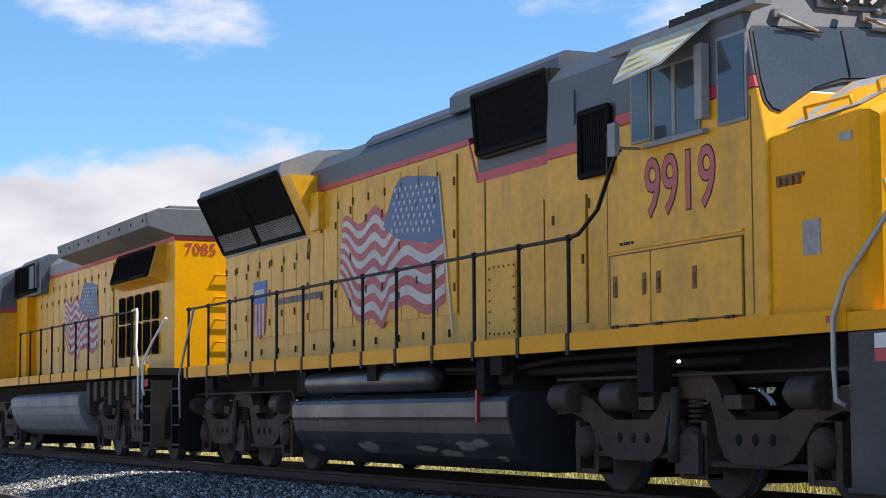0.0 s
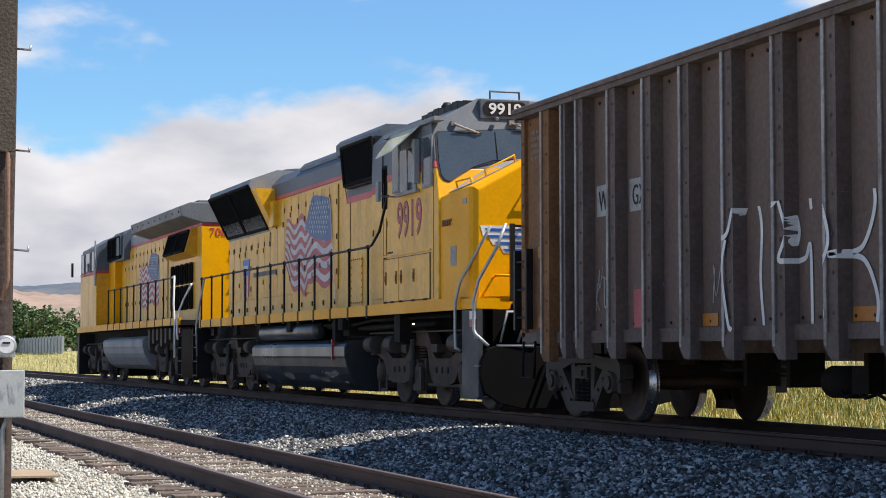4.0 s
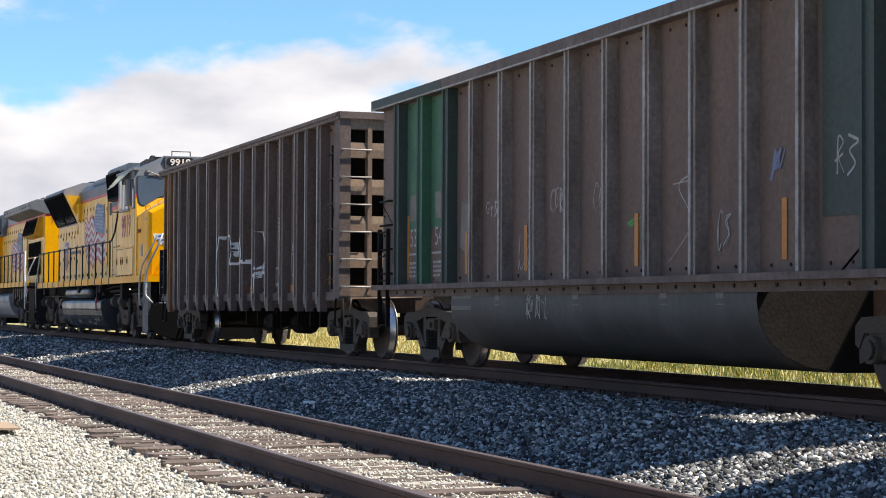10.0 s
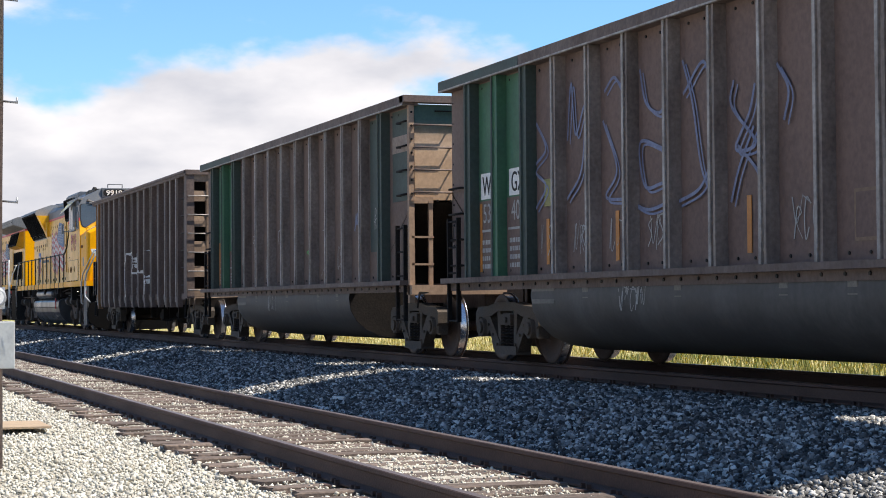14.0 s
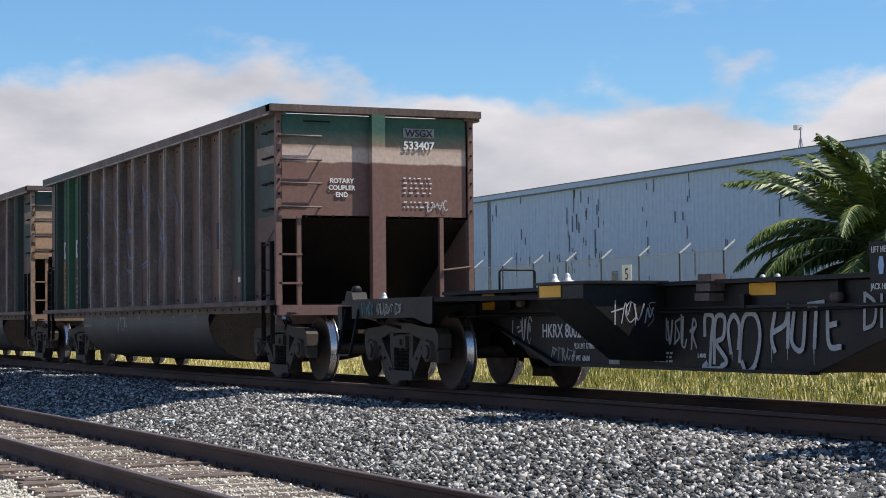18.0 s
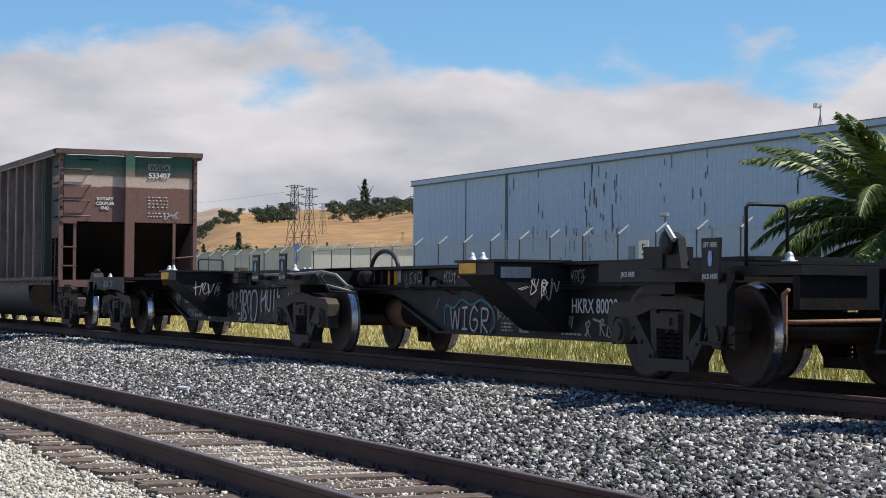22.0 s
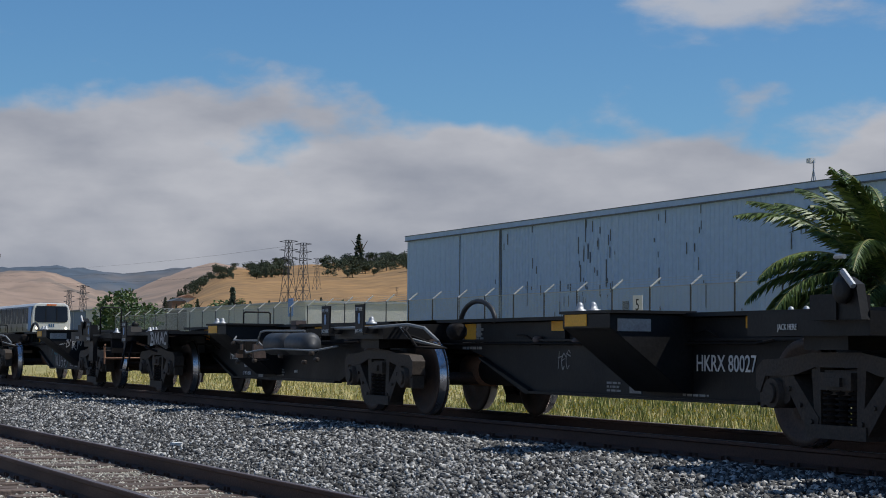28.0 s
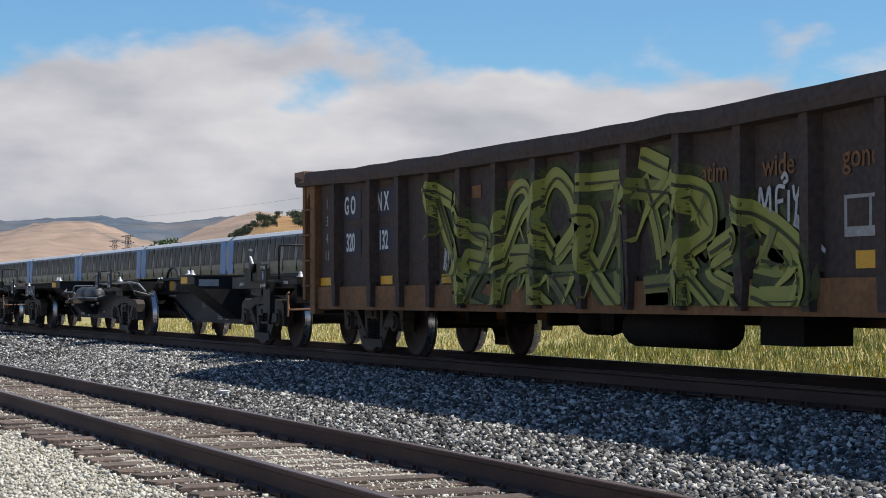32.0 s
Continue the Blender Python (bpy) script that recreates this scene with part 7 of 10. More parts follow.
# ---------------------------------------------------------------- locomotives
def loco_truck_meshes():
    out = {}
    ax = (-2.02, 0.0, 2.02)
    bm = B()
    box(bm, -2.4, 2.4, -0.55, 0.55, 0.55, 0.85)
    for x in (-1.0, 1.0):
        box(bm, x - 0.25, x + 0.25, -1.1, 1.1, 0.6, 0.8)
    for x in ax:   # traction motors
        prism(bm, [(x - 0.62, 0.2), (x - 0.2, 0.14), (x + 0.2, 0.16), (x + 0.2, 0.62), (x - 0.5, 0.7), (x - 0.62, 0.6)], -0.62, 0.62)
    out["truck"] = done(bm, M_UNDER, "truck")
    bm = B()   # cast frame, near side: deep drops between the axles
    y0, y1 = -1.2, -1.02
    side = [(2.62, 0.78), (2.30, 0.80), (1.92, 0.70), (1.72, 0.50), (1.60, 0.40), (1.42, 0.35), (0.72, 0.35), (0.56, 0.40), (0.46, 0.54), (0.40, 0.74), (0.34, 0.88), (0.24, 0.92)]
    over = [(0.20, 1.16), (0.34, 1.13), (0.46, 1.02), (0.58, 0.84), (0.76, 0.73), (1.40, 0.73), (1.62, 0.80), (1.86, 0.93), (2.12, 0.99), (2.62, 0.98)]
    ring = side + [(-x, z) for x, z in reversed(side)] + [(-x, z) for x, z in reversed(over)] + over
    prism(bm, ring, y0, y1)
    for x in ax:
        box(bm, x - 0.24, x - 0.15, y0 + 0.02, y1, 0.22, 0.72)
        box(bm, x + 0.15, x + 0.24, y0 + 0.02, y1, 0.22, 0.72)
        box(bm, x - 0.24, x + 0.24, y0 + 0.03, y1, 0.20, 0.25)
        lathe(bm, [(0, 0.05), (0.02, 0.14), (0.08, 0.17), (0.12, 0.17)], x, y0 - 0.06, 0.508, "y", 16)
        for k in range(5):
            lathe(bm, [(0, 0.04), (0.01, 0.085), (0.025, 0.085), (0.035, 0.04)], x + 0.0, y0 + 0.08, 0.70 + 0.045 * k, "z", 10)
    out["side_frame"] = done(bm, M_LTRUCK, "side_frame")
    bm = B()
    for x in (-1.05, 1.05):
        for k in (-0.26, 0, 0.26):
            lathe(bm, [(0, 0.0), (0, 0.05), (0.012, 0.055)], x + k, y0 - 0.006, 0.56, "y", 10)
    out["frame_opening"] = done(bm, M_UNDER, "frame_opening")
    bm = B()   # brake cylinders, rods, dampers
    for x in (-2.35, -1.25, 1.9):
        lathe(bm, [(-0.3, 0.04), (-0.29, 0.06), (-0.18, 0.07), (-0.16, 0.135), (0.2, 0.135), (0.22, 0.15), (0.25, 0.15), (0.255, 0.12), (0.26, 0.0)], x, y0 - 0.04, 0.95, "x", 18)
    for x in (-0.75, 0.75):
        box(bm, x - 0.14, x + 0.14, y0 - 0.03, y0 + 0.1, 0.82, 0.94)
    pipe(bm, [(-2.5, y0 - 0.05, 1.13), (2.45, y0 - 0.05, 1.13), (2.55, y0 - 0.05, 1.05), (2.55, y0 - 0.05, 0.95)], 0.016, 6)
    rod(bm, (-0.18, y0 - 0.07, 0.35), (-0.14, y0 - 0.07, 1.02), 0.045, 10)
    rod(bm, (-0.18, y0 - 0.07, 0.35), (-0.16, y0 - 0.07, 0.7), 0.06, 10)
    rod(bm, (-1.9, y0 + 0.05, 0.40), (-0.3, y0 + 0.05, 0.40), 0.03, 6)
    rod(bm, (0.3, y0 + 0.05, 0.34), (1.9, y0 + 0.05, 0.34), 0.03, 6)
    box(bm, -0.2, 0.2, y0 - 0.05, y0, 0.25, 0.6)
    out["brake_rigging"] = done(bm, M_TRUCK, "brake_rigging")
    return out


LT = loco_truck_meshes()


def loco_truck(parent, x):
    tr = share("truck", LT["truck"], parent, (x - SHIFT[0], 0, 0))
    for rz in (0, math.pi):
        share("side_frame", LT["side_frame"], tr, (0, 0, 0), (0, 0, rz))
        share("brake_rigging", LT["brake_rigging"], tr, (0, 0, 0), (0, 0, rz))
        share("frame_opening", LT["frame_opening"], tr, (0, 0, 0), (0, 0, rz))["kind"] = "stuff"
    for a in (-2.02, 0.0, 2.02):
        w = share("wheelset", LWHEEL, tr, (a, 0, 0.508))
        SPIN.append((w, (a, 0, 0.508), 0.508))


def latch_mesh():
    bm = B()
    prism(bm, [(-0.014, -0.05), (0.014, -0.05), (0.014, 0.05), (-0.014, 0.05)], -0.016, 0.0)
    return done(bm, M_LATCH, "latch")


LATCH = latch_mesh()


def hood_door(parent, x0, x1, z0, z1, y, m, latches=2):
    bm = B()
    box(bm, x0 + 0.012, x1 - 0.012, y - 0.022, y, z0, z1)
    d = piece("hood_door", bm, m, parent)
    for k in range(latches):
        z = z0 + (z1 - z0) * (k + 0.5) / latches
        share("latch", LATCH, d, (x1 - 0.06 - SHIFT[0], y - 0.022, z))
    share("latch", LATCH, d, (x0 + 0.03 - SHIFT[0], y - 0.022, z1 - 0.2))
    panel("door_seam", parent, x1 - 0.007, x1 + 0.007, z0, z1, y - 0.001, M_LATCH, 0.004)
    return d


def bmesh_shift(ob):
    ob.data.transform(Matrix.Translation((-SHIFT[0], 0, 0)))


def handrail(parent, xs, y, z0, z1, m, top=True):
    for x in xs:
        bm = B()
        rod(bm, (x, y, z0 - 0.12), (x, y, z1), 0.022, 6)
        box(bm, x - 0.035, x + 0.035, y - 0.03, y + 0.03, z0 - 0.16, z0 + 0.05)
        lathe(bm, [(-0.04, 0.02), (-0.03, 0.035), (0.03, 0.035), (0.04, 0.02)], x, y, z1, "x", 8)
        piece("handrail_post", bm, m, parent)
    if top:
        bm = B()
        rod(bm, (xs[0], y, z1), (xs[-1], y, z1), 0.019, 6)
        piece("handrail", bm, m, parent)


def grille(parent, x0, x1, z0, z1, y, lean=0.0, m=M_MESH, name="radiator_grille", cols=18):
    """A dark screen of close vertical slats in a frame; lean: how far the top stands out."""
    bm = B()
    def at(x, z, d):
        return (x, y - lean * (z - z0) / (z1 - z0) - d, z)
    v = [bm.verts.new(at(x, z, 0.01)) for x, z in ((x0, z0), (x1, z0), (x1, z1), (x0, z1))]
    bm.faces.new(v)
    r = bmesh.ops.extrude_face_region(bm, geom=bm.faces[:])
    bmesh.ops.translate(bm, verts=[q for q in r["geom"] if isinstance(q, bmesh.types.BMVert)], vec=(0, 0.05, 0))
    g = piece(name, bm, m, parent)
    bm = B()
    n = int((x1 - x0) / 0.05)
    for k in range(n + 1):
        x = x0 + (x1 - x0) * k / n
        rod(bm, at(x, z0 + 0.03, 0.014), at(x, z1 - 0.03, 0.014), 0.005, 4)
    for z in (z0, z1):
        rod(bm, at(x0, z, 0.02), at(x1, z, 0.02), 0.035, 6)
    for x in (x0, x1):
        rod(bm, at(x, z0, 0.02), at(x, z1, 0.02), 0.035, 6)
    ob = part("slats", bm, m, g)
    bmesh_shift(ob)
    return g


def flag(parent, x0, x1, z0, z1, y, faded=1.0):
    """A draped, waving flag painted on the hood doors: starred field by the staff, stripes hanging in two folds."""
    L, D = x1 - x0, z1 - z0
    def edge(u):
        """Upper edge and depth of the stripes at u along the flag."""
        top = np.interp(u, [0, 0.12, 0.45, 0.5, 0.62, 1.0], [0.80, 0.80, 0.84, 0.86, 0.98, 0.92])
        low = np.interp(u, [0, 0.15, 0.42, 0.5, 0.75, 1.0], [0.34, 0.16, 0.03, 0.20, 0.10, 0.12])
        return top, low
    def dip(u):
        return 0.05 * math.sin(u * 19 + 0.9) * (1.0 - 0.5 * u) - 0.05 * math.exp(-((u - 0.45) / 0.06) ** 2)
    n = 28
    for i in range(13):
        bm = B()
        a, b = [], []
        for k in range(n + 1):
            u = k / n
            top, low = edge(u)
            x = x0 + L * u + 0.10 * L * (i / 13) * (u - 0.5) + 0.02 * math.sin(i * 2.1) * (1 - u)
            q0, q1 = top + (low - top) * i / 13, top + (low - top) * (i + 1) / 13
            a.append(bm.verts.new((x, y, z0 + D * (q0 + dip(u)))))
            b.append(bm.verts.new((x, y, z0 + D * (q1 + dip(u)))))
        for k in range(n):
            bm.faces.new((a[k], a[k + 1], b[k + 1], b[k]))
        piece("flag_stripe", bm, M_PINK if i % 2 == 0 else M_LGREYW, parent)
    c0 = x0 + L * 0.55
    ring = [(c0 - 0.10 * L, z0 + D * 0.70), (c0 + 0.05 * L, z0 + D * 0.60), (x1 - 0.10 * L, z0 + D * 0.53), (x1 + 0.03 * L, z0 + D * 0.55), (x1 - 0.01 * L, z0 + D * 0.93), (x1 - 0.16 * L, z0 + D * 0.97), (c0 + 0.08 * L, z0 + D), (c0 + 0.01 * L, z0 + D * 0.94)]
    bm = B()
    prism(bm, ring, y - 0.008, y - 0.003)
    piece("flag_canton", bm, M_NAVY, parent)
    bm = B()
    for r in range(7):
        for k in range(8):
            v, w = (k + 0.5 + 0.5 * (r % 2)) / 8.5, (r + 0.5) / 7
            x = c0 + 0.0 * L + (x1 - c0) * v - 0.04 * L * (1 - w)
            z = z0 + D * (0.585 + 0.365 * w - 0.03 * v * w + 0.06 * (1 - v) * (1 - w))
            star = []
            for q in range(10):
                t = math.pi * (0.5 + q / 5)
                e = (0.052 if q % 2 == 0 else 0.022) * L / 3.8
                star.append((x + e * math.cos(t), z + e * math.sin(t)))
            prism(bm, star, y - 0.012, y - 0.009)
    piece("star_field", bm, M_LGREYW, parent)
    bm = B()
    ribbon(bm, [(x1 - 0.02, z1 - 0.12), (x1 + 0.11 * L, z0 - 0.1)], 0.04, y - 0.014)
    piece("flag_staff", bm, M_LGREYW, parent)


M_LGREYW = mat("faded_white_decal", (0.60, 0.58, 0.55), (0.47, 0.45, 0.43), 0.5, scale=3, grain=0.12, bump=0.0)


def roof_slab(bm, x0, x1, w, z0, z1, ch):
    """Upper hood with chamfered shoulders."""
    prism(bm, [(-w, z0), (w, z0), (w, z1 - ch), (w - ch, z1), (-w + ch, z1), (-w, z1 - ch)], x0, x1, "x")


def fuel_tank(parent, x0, x1, z0, z1, m):
    """Flat upper shoulder, a ledge, a straight flank and a rounded belly that slopes under."""
    bm = B()
    half = [(-1.30, z1 + 0.04), (-1.46, z1 - 0.03), (-1.5, z1 - 0.08), (-1.5, z1 - 0.24), (-1.485, z1 - 0.28), (-1.455, z1 - 0.42), (-1.40, z1 - 0.54), (-1.28, z0 + 0.14), (-1.12, z0 + 0.04), (-0.95, z0)]
    prism(bm, half + [(-y, z) for y, z in reversed(half)], x0, x1, "x")
    piece("fuel_tank", bm, m, parent, "grimy grey fuel tank with worn lower edge", 0.02)


def steps(parent, x0, x1, zs, m):
    bm = B()
    for z in zs:
        box(bm, x0, x1, -1.52, -1.15, z, z + 0.03)
    box(bm, x0 - 0.02, x0, -1.53, -1.1, zs[0] - 0.05, 1.4)
    box(bm, x1, x1 + 0.02, -1.53, -1.1, zs[0] - 0.05, 1.4)
    piece("steps", bm, m, parent)


def build_loco_a():
    g = car("locomotive", "yellow and grey diesel locomotive with painted flag, cab trailing", "locomotive", -30.9, "locomotives")
    H = 0.87
    bm = B()
    box(bm, -30.9, -11.4, -0.9, 0.9, 1.05, 1.42)
    box(bm, -30.3, -11.9, -1.50, 1.50, 1.44, 1.52)
    for x in (-24.9, -21.8, -18.4):
        box(bm, x, x + 0.35, -1.4, 1.4, 1.1, 1.44)
    piece("underframe", bm, M_UNDER, g)
    for s in (-1, 1):
        bm = B()
        box(bm, -30.1, -11.95, min(s * 1.54, s * 1.48), max(s * 1.54, s * 1.48), 1.40, 1.57)
        piece("sill_stripe", bm, M_YELB, g, "bright yellow side sill")
    # lower hood
    bm = B()
    box(bm, -30.0, -17.9, -H, H, 1.52, 3.95)
    piece("hood", bm, M_YEL, g, "dusty yellow engine hood", 0.015)
    bm = B()
    roof_slab(bm, -25.85, -17.9, H, 4.02, 4.50, 0.22)
    roof_slab(bm, -23.9, -20.3, H - 0.1, 4.4, 4.56, 0.1)
    roof_slab(bm, -20.9, -18.0, H - 0.02, 4.4, 4.68, 0.08)
    piece("hood_roof", bm, M_GREY, g, "grey hood roof")
    bm = B()
    box(bm, -25.85, -20.3, -H - 0.004, H + 0.004, 3.95, 4.02)
    prism(bm, [(-20.3, 3.95), (-20.3, 4.02), (-20.05, 3.55), (-20.05, 3.47)], -H - 0.01, H + 0.01)
    box(bm, -20.05, -17.9, -H - 0.006, H + 0.006, 3.47, 3.58)
    piece("red_stripe", bm, M_RED, g)
    bm = B()
    box(bm, -20.05, -17.9, -H - 0.004, H + 0.004, 3.58, 4.3)
    piece("grey_band", bm, M_GREY, g)
    # flared radiators
    bm = B()
    prism(bm, [(-H, 3.35), (H, 3.35), (1.34, 4.30), (1.30, 4.42), (0.75, 4.62), (-0.75, 4.62), (-1.30, 4.42), (-1.34, 4.30)], -30.0, -25.9, "x")
    piece("radiator_housing", bm, M_LGREY, g, "grey flared radiator housing")
    bm = B()
    prism(bm, [(-H - 0.01, 3.35), (H + 0.01, 3.35), (1.30, 4.2), (-1.30, 4.2)], -25.95, -25.55, "x")
    prism(bm, [(-25.56, 3.4), (-25.2, 3.4), (-25.2, 3.93), (-25.56, 3.93)], -H - 0.12, -H)
    piece("flare_panel", bm, M_YEL, g)
    for a, b in ((-29.95, -28.1), (-28.0, -26.0)):
        grille(g, a, b, 3.42, 4.28, -H - 0.02, 0.44)
    bm = B()
    for x in (-29.2, -27.6, -26.6):
        lathe(bm, [(0, 0.5), (0.06, 0.52), (0.1, 0.45)], x, 0, 4.6, "z", 18)
    piece("roof_fans", bm, M_GREY, g)
    # hood doors
    xs = [-29.9 + 0.58 * k for k in range(17)]
    for i in range(16):
        if -20.2 < xs[i] or xs[i + 1] > -20.1:
            continue
        top = 3.30 if xs[i + 1] < -25.8 else 3.88
        hood_door(g, xs[i], xs[i + 1], 1.98, top, -H, M_YEL, 2 if i % 3 else 3)
    bm = B()
    for i in range(12):
        x = -29.7 + 0.8 * i
        box(bm, x, x + 0.03, -H - 0.02, -H, 1.71, 1.80)
    piece("door_catch", bm, M_BLACK, g)
    flag(g, -24.45, -21.1, 1.85, 3.8, -H - 0.026)
    # painted shield and slogan
    bm = B()
    prism(bm, [(-28.35, 2.1), (-28.1, 1.95), (-27.85, 2.1), (-27.8, 2.5), (-28.4, 2.5)], -H - 0.034, -H - 0.026)
    piece("shield_decal", bm, M_PINK, g, "faded striped shield emblem")
    bm = B()
    for k in range(3):
        box(bm, -28.3 + 0.17 * k, -28.22 + 0.17 * k, -H - 0.04, -H - 0.035, 2.02, 2.5)
    piece("shield_bars", bm, M_LGREYW, g)
    panel("shield_decal", g, -28.42, -27.78, 2.5, 2.85, -H - 0.026, M_BLUE)
    panel("shield_bars", g, -28.33, -27.87, 2.62, 2.72, -H - 0.034, M_LGREYW)
    bars("data_lettering", g, -27.4, -25.3, 2.40, 2.58, 1, -H - 0.024, M_GREY, 3)
    letters(g, "0", -25.85, -H - 0.03, 3.02, 0.45, M_BLACK, squash=0.6)
    # air intakes and cabinet section
    grille(g, -19.75, -17.9, 3.76, 4.42, -H - 0.12, 0.06)
    bm = B()
    box(bm, -19.8, -17.92, -H - 0.12, -H, 3.71, 4.46)
    piece("intake_box", bm, M_BLACK, g)
    W = 1.05
    bm = B()
    box(bm, -17.9, -15.6, -W, W, 1.52, 3.46)
    piece("cabinet_section", bm, M_YEL, g, "dusty yellow equipment section", 0.015)
    bm = B()
    box(bm, -17.9, -15.6, -W - 0.004, W + 0.004, 3.46, 3.57)
    piece("red_stripe", bm, M_RED, g)
    bm = B()
    roof_slab(bm, -17.9, -15.6, W, 3.57, 4.52, 0.25)
    box(bm, -17.3, -17.24, -W - 0.02, -W, 3.75, 4.1)
    piece("cabinet_roof", bm, M_GREY, g)
    grille(g, -17.05, -16.45, 3.18, 3.82, -W - 0.03)
    for a, b, za, zb in ((-19.86, -19.84, 1.6, 3.5), (-17.94, -17.92, 1.55, 3.45), (-18.34, -18.325, 1.65, 3.1)):
        panel("door_seam", g, a, b, za, zb, -H - 0.002, M_LATCH, 0.006)
    for a, b, za, zb in ((-19.75, -19.05, 1.66, 2.48),):
        panel("bolted_cover", g, a, b, za, zb, -H - 0.001, M_YEL, 0.012)
        bm = B()
        for k in range(7):
            for x in (a + 0.03, b - 0.03):
                rod(bm, (x, -H - 0.022, za + 0.04 + 0.124 * k), (x, -H - 0.01, za + 0.04 + 0.124 * k), 0.014, 6)
        for k in range(4):
            for z in (za + 0.03, zb - 0.03):
                rod(bm, (a + 0.15 + 0.13 * k, -H - 0.022, z), (a + 0.15 + 0.13 * k, -H - 0.01, z), 0.014, 6)
        piece("cover_bolts", bm, M_LATCH, g)["kind"] = "stuff"
    bm = B()
    rod(bm, (-17.99, -H - 0.03, 2.25), (-17.99, -H - 0.03, 3.25), 0.035, 8)
    piece("hinge_post", bm, M_OCHRE, g)
    hood_door(g, -17.75, -17.0, 1.7, 3.0, -W, M_YEL, 1)
    hood_door(g, -16.95, -16.1, 1.55, 3.1, -W, M_YEL, 2)
    # cab, its front leaning back
    C = 1.48
    def fx(z, d=0.0):
        return -13.07 - 0.28 * max(0.0, z - 2.95) + d
    bm = B()
    prism(bm, [(-15.6, 1.46), (-13.07, 1.46), (-13.07, 2.95), (fx(3.47), 3.47), (-15.6, 3.47)], -C, C)
    piece("cab", bm, M_YEL, g, "dusty yellow cab side", 0.02)
    bm = B()
    prism(bm, [(-15.6, 3.47), (fx(3.47, -0.01), 3.47), (fx(3.57, -0.01), 3.57), (-15.6, 3.57)], -C + 0.004, C - 0.004)
    piece("cab_waist", bm, M_GREY, g)
    for s in (-1, 1):
        bm = B()
        prism(bm, [(-15.6, 3.47), (fx(3.47, 0.004), 3.47), (fx(3.57, 0.004), 3.57), (-15.6, 3.57)], *sorted((s * (C + 0.004), s * (C - 0.05))))
        piece("red_stripe", bm, M_RED, g)
    bm = B()   # upper cab, leaning front, sloped shoulders
    v = {}
    for s in (-1, 1):
        pts = [(-15.6, s * C, 3.57), (fx(3.57), s * C, 3.57), (fx(4.13), s * C, 4.13), (-15.6, s * C, 4.13), (-15.6, s * 0.72, 4.50), (fx(4.54), s * 0.72, 4.54)]
        v[s] = [bm.verts.new(p) for p in pts]
        bm.faces.new((v[s][0], v[s][1], v[s][2], v[s][3]))
        bm.faces.new((v[s][3], v[s][2], v[s][5], v[s][4]))
    a, b = v[-1], v[1]
    bm.faces.new((a[0], a[3], a[4], b[4], b[3], b[0]))
    bm.faces.new((a[4], a[5], b[5], b[4]))
    bm.faces.new((a[1], b[1], b[2], b[5], a[5], a[2]))
    bm.faces.new((a[0], b[0], b[1], a[1]))
    piece("upper_cab", bm, M_GREY, g, "grey upper cab", 0.015)
    screen = [(-1.37, 4.0), (-1.41, 3.96), (-1.42, 3.55), (-1.40, 3.36), (-1.35, 3.29), (-1.27, 3.27), (-1.1, 3.38), (-0.9, 3.5), (-0.6, 3.6), (0.15, 3.66), (0.22, 3.72), (0.21, 4.06), (0.15, 4.1)]
    cy, cz = -0.6, 3.72
    for s in (1, -1):
        for nm, d, m, q in (("windscreen_frame", 0.008, M_BLACK, 0.035), ("windscreen", 0.016, M_GLASSD, 0.0)):
            bm = B()
            outer = []
            for y, z in screen:
                e = Vector((y - cy, z - cz)).normalized()
                y, z = y + e.x * q, z + e.y * q
                outer.append((y if s > 0 else 1.45 - 0.7 * (y + 1.45) , z))
            bm.faces.new([bm.verts.new((fx(z, d), y, z)) for y, z in outer])
            r = bmesh.ops.extrude_face_region(bm, geom=bm.faces[:])
            bmesh.ops.translate(bm, verts=[k for k in r["geom"] if isinstance(k, bmesh.types.BMVert)], vec=(-0.02, 0, 0))
            piece(nm, bm, m, g)
    bm = B()
    rod(bm, (fx(4.05, 0.022), -0.52, 4.03), (fx(3.62, 0.022), -0.52, 3.62), 0.008, 5)
    piece("windscreen_seam", bm, M_UNDER, g)
    for ya, za, yb, zb in ((-1.15, 4.12, -0.78, 4.0), (-0.25, 4.16, 0.16, 4.05)):
        bm = B()
        pipe(bm, [(fx(za, 0.0), ya, za + 0.02), (fx(za, 0.06), ya, za), (fx(zb, 0.05), yb, zb)], 0.014, 6)
        box(bm, fx(za, -0.01), fx(za, 0.05), ya - 0.04, ya + 0.04, za - 0.02, za + 0.05)
        piece("wiper", bm, M_RIBEDGE, g)
        bm = B()
        rod(bm, (fx(zb, 0.035), yb - 0.4, zb + 0.01), (fx(zb, 0.035), yb + 0.05, zb - 0.005), 0.009, 5)
        piece("wiper_blade", bm, M_BLACK, g)
    for s in (-1, 1):
        yc = -0.345 if s < 0 else 1.0
        bm = B()
        prism(bm, [(yc - 0.385, 4.23), (yc + 0.385, 4.23), (yc + 0.385, 4.52), (yc - 0.385, 4.52)], fx(4.38, -0.06), fx(4.38, 0.07), "x")
        piece("number_board", bm, M_GREY, g, "", 0.01)
        bm = B()
        w, h = 0.345, 0.095
        pts = []
        for k in range(20):
            t = 2 * math.pi * k / 20
            pts.append((yc + (w - h) * (1 if math.cos(t) > 0 else -1) + h * math.cos(t), 4.378 + h * 1.15 * math.sin(t)))
        prism(bm, pts, fx(4.38, 0.068), fx(4.38, 0.078), "x")
        piece("number_plate_glass", bm, M_BLACK, g)
        letters(g, "9919", fx(4.38, 0.084), yc, 4.30, 0.225, M_WHITE, (90, 0, 90), squash=1.15, bold=0.022)
